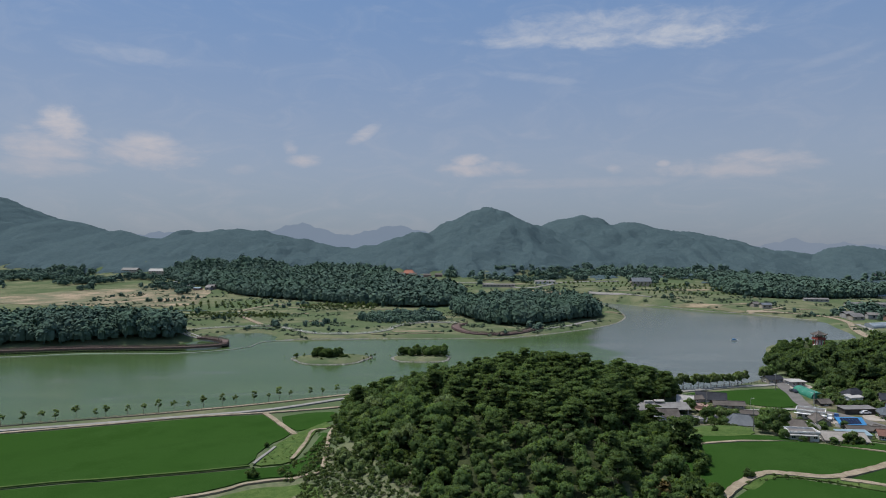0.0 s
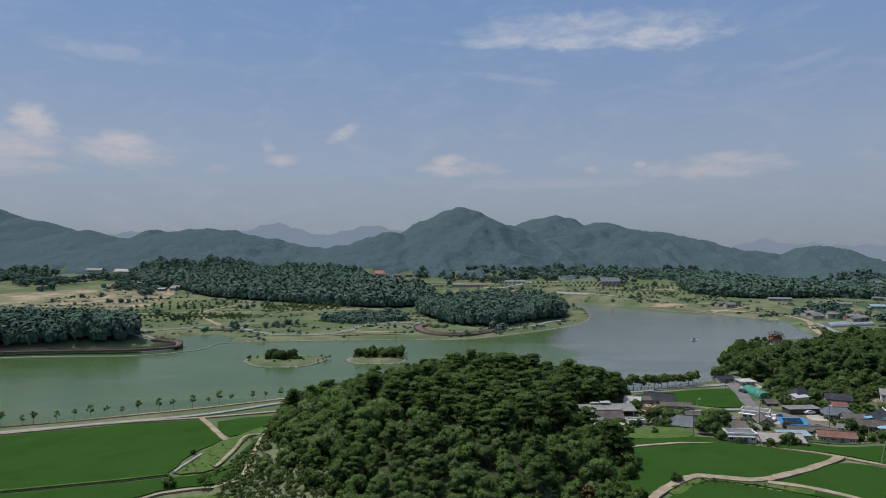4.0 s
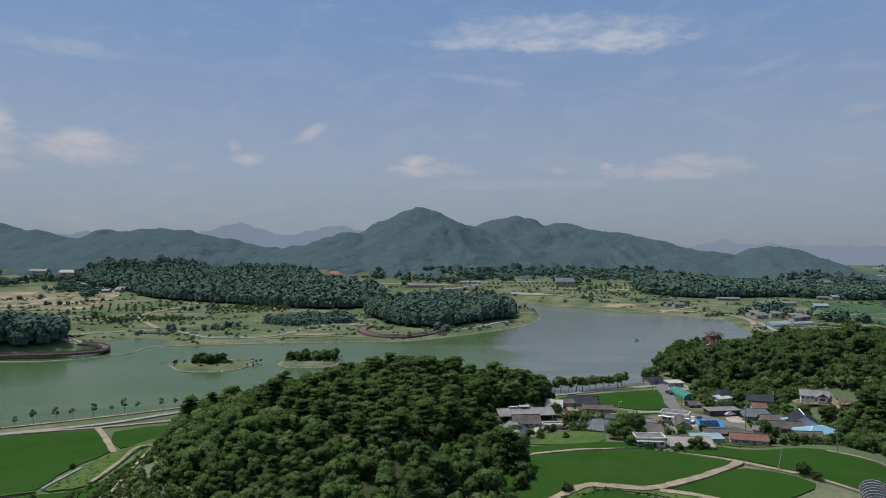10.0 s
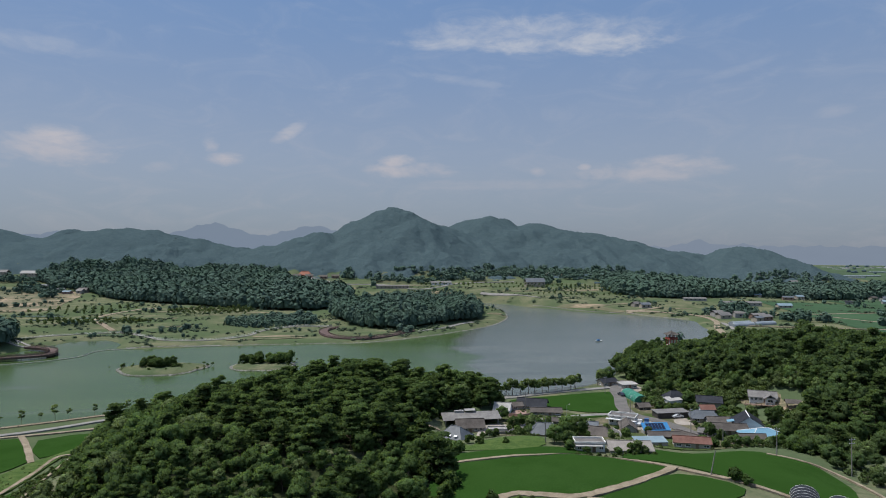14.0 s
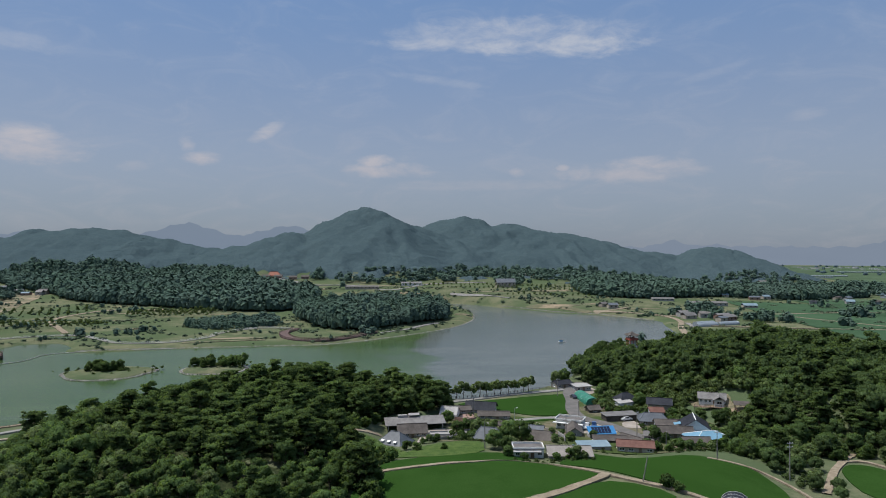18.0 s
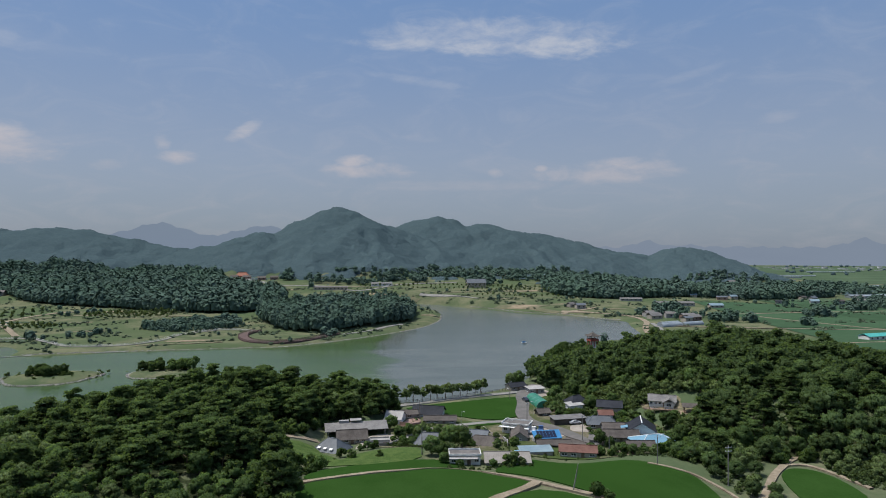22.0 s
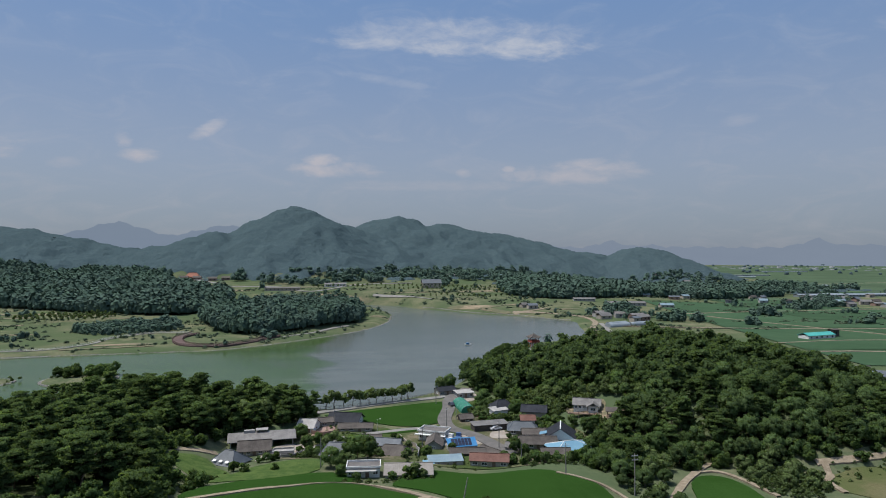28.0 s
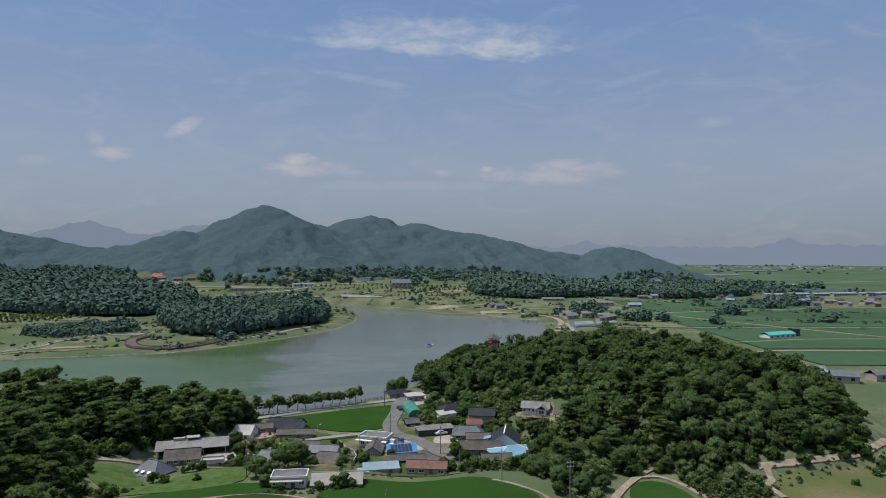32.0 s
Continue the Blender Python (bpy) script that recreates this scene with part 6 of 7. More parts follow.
for x, y, s in ((140, 259, 0.7), (142.5, 256, 0.75), (141, 263, 0.8), (145, 252, 0.75), (144, 246, 0.6), (137, 264, 0.6), (146, 257, 0.85), (149, 248, 0.8), (133, 265, 0.6), (116, 186, 0.7), (120, 180, 0.7), (124, 186, 0.8), (121, 173, 0.6), (126, 181, 0.6), (118, 192, 0.8), (130, 190, 0.8), (117, 167, 0.55), (113, 192, 0.6), (123, 193, 0.8), (114, 180, 0.5), (128, 196, 0.9), (136, 193, 0.9), (142, 197, 0.9), (119, 198, 0.8), (126, 202, 0.9), (112, 198, 0.6), (155, 192, 0.9), (163, 190, 0.9),
                (119, 160, 0.5), (123, 167, 0.5), (52, 217, 0.45), (45, 224, 0.5), (60, 212, 0.4), (67, 220, 0.45), (90, 211, 0.4), (98, 229, 0.4), (110, 247, 0.55), (114, 244, 0.6), (117, 240, 0.6), (107, 256, 0.5), (98, 256, 0.5), (90, 266, 0.4), (104, 274, 0.6), (96, 288, 0.6), (100, 284, 0.6), (118, 226, 0.55), (121, 222, 0.6), (38, 240, 0.5),
                (43, 236, 0.5), (34, 220, 0.45), (20, 212, 0.4), (96, 208, 0.4), (100, 203, 0.45), (106, 201, 0.5), (113, 208, 0.5), (63, 187, 0.4), (40, 203, 0.6), (44, 200, 0.6), (108, 262, 0.5), (118, 252, 0.5), (123, 248, 0.45)):
    plant("shrub_tree", rnd.choice(OLIVES[:2] + SHRUBBY + SHRUBBY), x, y, s, rnd.uniform(0, 6.28), "low leafy tree growing beside the village plots", "tree", "low trees about the village")
for x, y, s in ((-86, 147, 0.62), (-82, 151, 0.7), (-79, 146, 0.62), (-83, 142, 0.55), (-76, 150, 0.66), (-74, 143, 0.55), (-70, 150, 0.6), (-66, 144, 0.5), (-72, 156, 0.7), (-62, 148, 0.55), (-80, 138, 0.5), (-88, 152, 0.5), (150, 180, 0.6), (155, 183, 0.7), (159, 178, 0.65), (163, 182, 0.7), (156, 174, 0.6), (161, 172, 0.55), (152, 188, 0.7), (160, 188, 0.8), (166, 178, 0.5)):
    plant("shrub_tree", rnd.choice(SHRUBBY), x, y, s, rnd.uniform(0, 6.28), "low spreading yellow-green shrub tree at the hill's foot", "tree", "shrub trees at the wood edge")
# garden walls
def garden_wall(way, high, mat, label):
    top = tagged(empty("garden_wall", way[0][0], way[0][1], gz(*way[0])), label, "wall", "garden walls of the village")
    for a, b in zip(way[:-1], way[1:]):
        d = Vector((b[0] - a[0], b[1] - a[1]))
        n = max(1, int(d.length / 2.5))
        for i in range(n):
            p = Vector(a) + d * (i / n)
            q = box("wall_panel", 0, d.length / n - 0.02, -0.09, 0.09, -0.5, high, mat, top)
            q.matrix_basis = pose(p.x - way[0][0], p.y - way[0][1], gz(p.x, p.y) - gz(*way[0]), 0, 0, math.degrees(math.atan2(d.y, d.x)))
    return top


for way, high, mat, label in (([(30, 246), (34, 243.5), (38.5, 246)], 1.5, BRICK, "pinkish brick wall round a yard"), ([(64, 214.5), (65, 221), (64.5, 227)], 1.3, WALL_GREY, "grey block wall along a narrow lane"),
                              ([(96, 218), (97, 226), (98, 232)], 1.2, WALL_CREAM, "cream wall beside the street"), ([(20, 218), (27, 218.5), (29, 224)], 1.0, CONCRETE, "low concrete wall of the farmyard"),
                              ([(94, 252), (100, 254), (106, 253)], 1.2, WALL_GREY, "grey block wall behind the carport"), ([(60, 243), (62, 235), (65, 231)], 1.2, WALL_CREAM, "cream wall by the concrete lane"),
                              ([(98, 208), (104, 207), (110, 207.5)], 1.1, CONCRETE, "concrete wall below the long farmhouse"), ([(88, 268), (93, 264), (97, 260.5)], 1.1, BRICK, "brick wall along a kitchen garden")):
    garden_wall(way, high, mat, label)
for x, y, s in ((50, 216, 0.8), (53, 215, 0.6), (61, 217, 0.8), (66, 228, 0.7), (66.5, 218, 0.9), (68, 222, 0.7), (77, 213.5, 0.6), (90, 214, 0.7), (92, 209, 0.8), (91, 205.5, 0.9), (96, 248.5, 0.5), (99, 251, 0.8), (103, 252, 0.8), (110, 244, 0.9), (112, 240, 1.0), (109, 247, 0.8), (60, 239, 0.7), (58, 243, 0.6), (44, 240, 0.8),
                (36, 238, 0.9), (40, 236, 0.8), (42, 232, 0.9), (47, 227, 0.9), (50, 224, 0.8), (31, 219, 0.8), (22, 214, 0.9), (18, 212, 0.7), (99, 226, 0.6), (97, 236, 0.6), (116, 233, 0.9), (118, 224, 0.9), (119, 220, 1.0), (105, 258, 0.9), (100, 258, 1.0), (95, 254, 0.7), (91, 274, 0.9), (94, 282, 0.9), (100, 276, 1.0)):
    plant("bush", rnd.choice(BUSHES), x, y, s * 1.1, rnd.uniform(0, 6.28), "leafy garden bush between village houses", "bush", "garden bushes of the village")

# low growth between houses and on slopes
def rough_growth(name, outline, step, seed, low, high, label, meshes=None, mat=SHRUB, per=None):
    x0, y0 = np.min(outline, 0)
    x1, y1 = np.max(outline, 0)
    line = spline(outline, 4)
    spots = scatter(x0, x1, y0, y1, step, seed, line)
    return thicket(name, spots, meshes or small_bush, mat, label, seed, low, high, "scrub")


tiny = [broad_mesh("low_growth", 230 + i, 1.6, 1.2, 5, 26, 0.26, 0.0, SHRUB) for i in range(3)]
for k, (outline, step, low, high) in enumerate((([(112, 246), (106, 256), (92, 262), (90, 272), (98, 282), (112, 290), (128, 276), (140, 264), (130, 258), (120, 256)], 1.8, 1.0, 2.0),
                                                ([(94, 203), (112, 201), (121, 210), (122, 200), (113, 196), (98, 199)], 2.0, 0.5, 1.0), ([(112, 192), (122, 190), (122, 178), (119, 165), (114, 170), (114, 184)], 2.2, 0.5, 1.2),
                                                ([(118, 228), (126, 236), (136, 238), (132, 226), (124, 214)], 1.9, 0.6, 1.3), ([(2, 172), (6, 184), (12, 200), (9, 188), (8, 178)], 2.0, 0.5, 0.9),
                                                ([(26, 217), (34, 228), (40, 228), (36, 216)], 1.9, 0.5, 1.0), ([(155, 168), (165, 182), (200, 188), (230, 192), (235, 180), (200, 180), (172, 174)], 3.0, 0.4, 0.9),
                                                ([(-106, 150), (-100, 182), (-104, 196), (-97, 200), (-92, 160), (-90, 140)], 2.4, 0.5, 1.1), ([(40, 186), (52, 186), (64, 187), (66, 184), (52, 183.5), (42, 183)], 1.5, 0.3, 0.7),
                                                ([(148, 170), (149, 186), (158, 192), (168, 186), (166, 172), (158, 166)], 1.9, 0.6, 1.3), ([(-114, 186), (-110, 200), (-106, 196), (-108, 176), (-107, 160), (-113, 157), (-116, 168)], 1.7, 0.25, 0.6), ([(-96, 132), (-90, 152), (-76, 160), (-60, 142), (-52, 118), (-80, 112)], 2.0, 0.5, 1.1),
                                                ([(40, 215), (46, 226), (58, 236), (66, 232), (68, 216), (54, 213)], 2.4, 0.3, 0.7), ([(60, 203), (66, 214), (92, 214), (93, 204), (78, 202)], 2.4, 0.3, 0.6), ([(96, 205), (98, 250), (112, 254), (122, 240), (121, 214), (110, 206)], 2.6, 0.3, 0.8),
                                                ([(20, 240), (28, 258), (40, 262), (50, 246), (40, 236), (28, 232)], 2.4, 0.3, 0.7), ([(10, 137), (20, 144), (34, 142), (43, 138), (34, 139), (22, 142)], 1.5, 0.3, 0.7))):
    rough_growth("low_growth", outline, step, 50 + k, low, high, "tangled green weeds and shrubs on rough ground", tiny)
for k, (cx, cy, n, s) in enumerate(((-151, 366, 34, 7.5), (-105, 378, 16, 4), (-90, 379, 18, 4))):
    r = np.random.RandomState(70 + k)
    spots = np.stack([cx + r.normal(0, s, n), cy + r.normal(0, 4.5, n)], 1)
    thicket("island_thicket", spots, [BROADS[0][1], BROADS[1][1], BUSHES[0][1]], LEAF, "leafy thicket on the island", 70 + k, 0.5, 0.9, "thicket", zs=np.full(n, 1.3))
    spots = np.stack([cx + r.normal(0, s * 1.5, n * 2), cy + r.normal(0, 5.5, n * 2)], 1)
    thicket("island_scrub", spots, tiny, SHRUB, "low scrub on the island", 75 + k, 0.5, 1.1, "scrub", zs=np.full(n * 2, 1.0))

# north shore wetland: clumps of willow and reed
r = np.random.RandomState(88)
spots = np.stack([r.uniform(-580, 260, 15000), r.uniform(425, 930, 15000)], 1)
d, wet = line_distance(spots[:, 0], spots[:, 1], LAKE)
dens = wave(spots[:, 0], spots[:, 1] * 2.2, 120, 8) + 0.7 * wave(spots[:, 0], spots[:, 1] * 1.6, 42, 9)
ok = ~wet & (d > 3)
spots, dens = spots[ok], dens[ok]
low = clearing(spots[dens > 0.2], POINT_WOOD, STRIP, MOUND_WOOD)
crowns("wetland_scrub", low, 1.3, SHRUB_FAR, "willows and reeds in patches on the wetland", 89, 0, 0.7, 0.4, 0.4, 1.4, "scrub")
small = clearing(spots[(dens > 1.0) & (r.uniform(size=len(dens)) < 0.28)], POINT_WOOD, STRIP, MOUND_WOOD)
crowns("wetland_trees", small, 2.5, FOREST_HAZE_MID, "small dark trees in clumps on the wetland", 90, 1, 1.1, 0.8, 0.5, 1.3, "trees")
grove = scatter(-190, -100, 500, 650, 5.4, 91, spline([(-185, 575), (-150, 548), (-112, 570), (-106, 605), (-130, 640), (-172, 630)], 4))
crowns("wetland_grove", grove, 2.8, FOREST_HAZE_MID, "grove of dark young trees on the wetland", 91, 1, 1.1, 0.8, 0.4, 1.2, "trees")
thin = [broad_mesh("thin_crown", 225 + i, 6.0, 1.5, 6, 12, 0.6, 0.45, SHRUB) for i in range(2)]
thicket("tree_rows", [(-400 + 9 * (i % 10) + 0.8 * (i // 10), 640 + 16 * (i // 10)) for i in range(40)], thin, SHRUB, "rows of thin planted trees", 92, 0.8, 1.3, "trees", 0.0)
thicket("tree_rows", [(-345 + 6 * (i % 16), 556 + 9 * (i // 16)) for i in range(64)], thin, SHRUB, "rows of thin planted trees by the track", 93, 0.8, 1.3, "trees", 0.0)
thicket("tree_rows", [(-262 + 5 * (i % 16), 640 + 9 * (i // 16)) for i in range(64)], thin, SHRUB, "rows of thin planted trees before the pine belt", 94, 0.8, 1.4, "trees", 0.0)
for k, (x0, y0, x1, y1, n) in enumerate(((40, 905, 250, 850, 34), (60, 935, 270, 880, 34), (-20, 915, 60, 925, 12), (130, 812, 236, 796, 16))):
    thicket("tree_rows", [(x0 + (x1 - x0) * i / n, y0 + (y1 - y0) * i / n) for i in range(n)], thin, SHRUB, "row of young roadside trees in the fields", 110 + k, 0.8, 1.3, "trees", 0.0)
# valley floor beyond the lake
r = np.random.RandomState(95)
spots = np.stack([r.uniform(120, 640, 5200), r.uniform(500, 880, 5200)], 1)
d, wet = line_distance(spots[:, 0], spots[:, 1], LAKE)
dens = wave(spots[:, 0], spots[:, 1] * 1.8, 130, 18) + 0.6 * wave(spots[:, 0], spots[:, 1] * 1.5, 48, 19)
ok = ~wet & (d > 4)
crowns("valley_scrub", spots[ok & (dens > 0.5)], 1.6, SHRUB_FAR, "low scrub and hedges across the valley", 98, 0, 0.7, 0.4, 0.4, 1.5, "scrub")
crowns("valley_trees", spots[ok & (dens > 1.25) & (r.uniform(size=len(dens)) < 0.5)], 3.2, FOREST_HAZE_MID, "clumps of trees across the valley", 96, 1, 1.15, 0.8, 0.5, 1.3, "trees")
for k, (cx, cy, n, s) in enumerate(((345, 600, 26, 12), (300, 640, 20, 12), (460, 640, 22, 10), (545, 700, 26, 12), (600, 735, 30, 14), (640, 800, 24, 18), (392, 560, 10, 6), (330, 690, 16, 12))):
    g = r.normal(size=(n, 2)) * (s, s * 0.7) + (cx, cy)
    crowns("field_copse", g, 3.6, FOREST_HAZE_MID, "copse of dark round trees among the fields", 130 + k, 1, 1.2, 0.85, 0.6, 1.25, "trees")


# ---- boardwalks ----
def boardwalk(name, way, width, high, label):
    """A timber deck on piles with rails on both sides."""
    line = spline(way, 8, False)
    seg = np.concatenate([[0], np.cumsum(np.linalg.norm(np.diff(line, axis=0), axis=1))])
    n = int(seg[-1] / 2.4)
    at = np.linspace(0, seg[-1], n + 1)
    P = np.stack([np.interp(at, seg, line[:, 0]), np.interp(at, seg, line[:, 1])], 1)
    o = P[0]
    top = tagged(empty(name, o[0], o[1], 0), label, "boardwalk")
    d = np.gradient(P, axis=0)
    d /= np.linalg.norm(d, axis=1)[:, None]
    side = np.stack([-d[:, 1], d[:, 0]], 1) * width / 2
    pile = None
    for i in range(n):
        bm = bmesh.new()
        a, b = P[i] - o, P[i + 1] - o
        vs = [bm.verts.new((*q, z)) for z in (high - 1.3, high) for q in (a - side[i], b - side[i + 1], b + side[i + 1], a + side[i])]
        for f in ((3, 2, 1, 0), (4, 5, 6, 7), (0, 1, 5, 4), (1, 2, 6, 5), (2, 3, 7, 6), (3, 0, 4, 7)):
            bm.faces.new([vs[k] for k in f])
        part("deck_panel", bm, DECK, top)
        for s in (-1, 1):
            q = a + s * side[i] * 0.94
            if pile is None:
                pile = box("post", -0.1, 0.1, -0.1, 0.1, -2.6, high + 1.05, DECK, top)
                pile.location = (q[0], q[1], 0)
            else:
                p = new("post", pile.data)
                p.parent, p.location = top, (q[0], q[1], 0)
    for s in (-1, 1):
        for z in (0.35, 0.7, 1.05):
            bm = bmesh.new()
            for i in range(n):
                a, b = P[i] - o + s * side[i] * 0.94, P[i + 1] - o + s * side[i + 1] * 0.94
                rod(bm, (*a, high + z), (*b, high + z), 0.09, 0.09, 4)
            part("rail", bm, DECK, top)
    return top


boardwalk("boardwalk", [(-84, 550), (-89, 528), (-86, 508), (-77, 488), (-64, 478), (-48, 480), (-32, 497), (-18, 526)], 7.5, 2.6, "reddish-brown timber boardwalk curving round the point")
boardwalk("boardwalk", [(-440, 346), (-400, 354), (-359, 364), (-331, 375), (-299, 382), (-267, 388), (-250, 395), (-240, 405), (-245, 420), (-258, 431), (-272, 436)], 5.0, 2.4, "long reddish timber boardwalk on piles below the mound")

rail_fence([(-300, 452), (-282, 442), (-300, 466), (-304, 482), (-284, 505), (-248, 517), (-215, 490), (-193, 472), (-160, 474), (-144, 500), (-141, 530), (-118, 563), (-88, 556)], 4.0, 1.2, "pale railing along the promenade", WHITE_TRIM)

# ---- lake pavilion: two storeys, hipped and upturned roof ----
PX, PY = 154, 416
PG = 5.4
pav = tagged(empty("lake_pavilion", PX, PY, PG, radians(12)), "red two-storey timber pavilion with an upturned tiled roof", "pavilion")


def upturned(bm, half, low, high, lift, thick=0.25, n=8):
    """A square hipped roof whose corners curl upward."""
    rings = []
    for k in range(6):
        s = 1 - k / 5 * 0.94
        ring = []
        for e in range(4):
            for i in range(n):
                t = -1 + 2 * i / n
                corner = abs(t) ** 3
                x, y = half * s * (1 + 0.06 * corner), half * s * t
                z = low + (high - low) * (k / 5) ** 1.5 + lift * corner * (1 - k / 5)
                a = e * math.pi / 2
                ring.append(bm.verts.new((x * math.cos(a) - y * math.sin(a), x * math.sin(a) + y * math.cos(a), z)))
        rings.append(ring)
    m = 4 * n
    for k in range(5):
        for i in range(m):
            bm.faces.new((rings[k][i], rings[k][(i + 1) % m], rings[k + 1][(i + 1) % m], rings[k + 1][i]))
    bm.faces.new(rings[5])
    under = [bm.verts.new((v.co.x * 0.99, v.co.y * 0.99, v.co.z - thick)) for v in rings[0]]
    for i in range(m):
        bm.faces.new((rings[0][i], under[i], under[(i + 1) % m], rings[0][(i + 1) % m]))
    bm.faces.new(under[::-1])


bm = bmesh.new()
upturned(bm, 3.5, 7.2, 9.6, 0.7)
part("roof", bm, ROOF_BROWN, pav, "dark tiled roof with upturned corners")
bm = bmesh.new()
rod(bm, (0, 0, 9.5), (0, 0, 10.4), 0.25, 0.05, 8)
part("finial", bm, ROOF_DARK, pav)
box("floor", -2.9, 2.9, -2.9, 2.9, 4.2, 4.6, WALL_RED, pav)
box("base", -2.4, 2.4, -2.4, 2.4, -2.0, 0.6, WALL_WHITE, pav, "pale stone base")
for k in range(8):
    a = math.pi / 4 * k
    cx, cy = (math.copysign(2.25, round(math.cos(a), 3)) if abs(math.cos(a)) > 0.1 else 0, math.copysign(2.25, round(math.sin(a), 3)) if abs(math.sin(a)) > 0.1 else 0)
    for z0, z1, rr in ((0.6, 4.2, 0.24), (4.6, 7.3, 0.2)):
        bm = bmesh.new()
        rod(bm, (cx, cy, z0), (cx, cy, z1), rr, rr, 8)
        part("column", bm, WALL_RED, pav)
for s in (-1, 1):
    box("railing", -2.8, 2.8, s * 2.75 - 0.06, s * 2.75 + 0.06, 4.6, 5.5, WALL_RED, pav)
    box("railing", s * 2.75 - 0.06, s * 2.75 + 0.06, -2.68, 2.68, 4.6, 5.5, WALL_RED, pav)
box("inner_room", -1.6, 1.6, -1.6, 1.6, 0.6, 4.2, WALL_WHITE, pav)

# ---- floating boom on the water ----
line = spline([(-150, 454), (-180, 448), (-212, 438), (-222, 428), (-222, 405), (-238, 386), (-258, 375), (-293, 371), (-324, 364), (-351, 351), (-400, 335), (-470, 312)], 8, False)
seg = np.concatenate([[0], np.cumsum(np.linalg.norm(np.diff(line, axis=0), axis=1))])
boom = tagged(empty("floating_boom", line[0][0], line[0][1], 0), "pale floating boom strung along the lake shore", "boom")
bm = bmesh.new()
rod(bm, (-1.35, 0, 0.12), (1.35, 0, 0.12), 0.34, 0.34, 7)
buoy = part("float", bm, ROOF_WHITE, boom)
for i, at in enumerate(np.arange(1.5, seg[-1], 3.0)):
    x, y = float(np.interp(at, seg, line[:, 0])), float(np.interp(at, seg, line[:, 1]))
    u, w = float(np.interp(at + 1, seg, line[:, 0])) - x, float(np.interp(at + 1, seg, line[:, 1])) - y
    ob = buoy if i == 0 else new("float", buoy.data)
    ob.parent = boom
    ob.matrix_basis = pose(x - line[0][0], y - line[0][1], 0, 0, 0, math.degrees(math.atan2(w, u)))

# ---- small boat ----
boat = tagged(empty("rowing_boat", 122, 476, 0, radians(15)), "small white and blue boat on the lake", "boat")
bm = bmesh.new()
ring0 = [bm.verts.new((x * 0.85, y * 0.7, -0.15)) for x, y in ((-2.6, -0.9), (1.6, -0.9), (3.0, 0), (1.6, 0.9), (-2.6, 0.9))]
ring1 = [bm.verts.new((x, y, 0.6)) for x, y in ((-2.6, -0.9), (1.6, -0.9), (3.0, 0), (1.6, 0.9), (-2.6, 0.9))]
for i in range(5):
    bm.faces.new((ring0[i], ring0[(i + 1) % 5], ring1[(i + 1) % 5], ring1[i]))
bm.faces.new(ring0[::-1])
bm.faces.new(ring1)
part("hull", bm, WHITE_TRIM, boat)
box("cabin", -1.6, 0.6, -0.6, 0.6, 0.6, 1.5, ROOF_BLUE, boat)


# ---- distant buildings ----
def far_house(name, x, y, w, d, h, r, turn, roof, wall, label, category="house", group="", lift=0.0):
    top = tagged(empty(name, x, y, gz(x, y) + lift, radians(turn)), label, category, group)
    box("wall", -w / 2, w / 2, -d / 2, d / 2, -2.5, h, wall, top)
    bm = bmesh.new()
    gable_roof(bm, w, d, 0.5, h, h + r, 0.2)
    part("roof", bm, roof, top)
    n = max(1, int(w / 5))
    for i in range(n):
        q = -w / 2 + w * (i + 0.5) / n
        box("window", q - 0.8, q + 0.8, -d / 2 - 0.04, -d / 2 - 0.002, h * 0.35, h * 0.75, GLASS, top)
    return top


temple = tagged(empty("temple_hall", -214, 1056, gz(-214, 1056)), "large temple hall with an orange tiled roof", "temple")
TB = 33 - gz(-214, 1056)
for w, d, z0, z1 in ((17, 10, -2, TB - 4),):
    box("wall", -w / 2, w / 2, -d / 2, d / 2, z0, max(z1, 4.5), BRICK, temple)
TB = max(TB - 4, 4.5)
bm = bmesh.new()
gable_roof(bm, 17, 10, 1.8, TB, TB + 4.2, 0.4, 4)
part("roof", bm, ROOF_ORANGE, temple)
box("ridge_cap", -6, 6, -0.4, 0.4, TB + 4.5, TB + 5.2, ROOF_ORANGE, temple)
for i in range(6):
    box("column", -7.8 + 3.1 * i - 0.35, -7.8 + 3.1 * i + 0.35, -6.2, -5.6, -2, TB - 0.3, WALL_RED, temple)
box("terrace", -20, 24, -16, -8.0, -6, -0.5, CONCRETE, temple, "pale stone terrace")
for i in range(5):
    far_house("temple_house", -250 + 22 * i + 4 * (i % 2), 1036 + 7 * (i % 3), 12, 7, 3.5, 2.2, 5, ROOF_BROWN, BRICK, "small tiled house beside the temple", "house", "temple houses")
far_house("long_hanok", -668, 1080, 46, 10, 4, 4, -6, ROOF_WHITE, WALL_CREAM, "long white hall with a pale tiled roof", "hall", "western halls")
far_house("long_hanok", -728, 1082, 32, 10, 3.5, 3.5, -6, ROOF_GREY, WALL_CREAM, "long pale hall among trees", "hall", "western halls")
far_house("roadside_house", -330, 1030, 16, 8, 4, 2.5, 0, ROOF_GREY, WALL_WHITE, "white house on the wooded slope", lift=2)
far_house("dark_pavilion", 143, 930, 27, 14, 4.5, 5, 4, ROOF_SLATE, WALL_CREAM, "broad dark-roofed pavilion in the fields", "pavilion", lift=2)
far_house("terrace_building", -60, 905, 46, 8, 3.5, 1.2, 2, ROOF_SCREED, WALL_CREAM, "long low pale building below the road")
far_house("terrace_building", 8, 950, 30, 8, 3.5, 1.5, 8, ROOF_GREY, WALL_WHITE, "low building beside the country road")
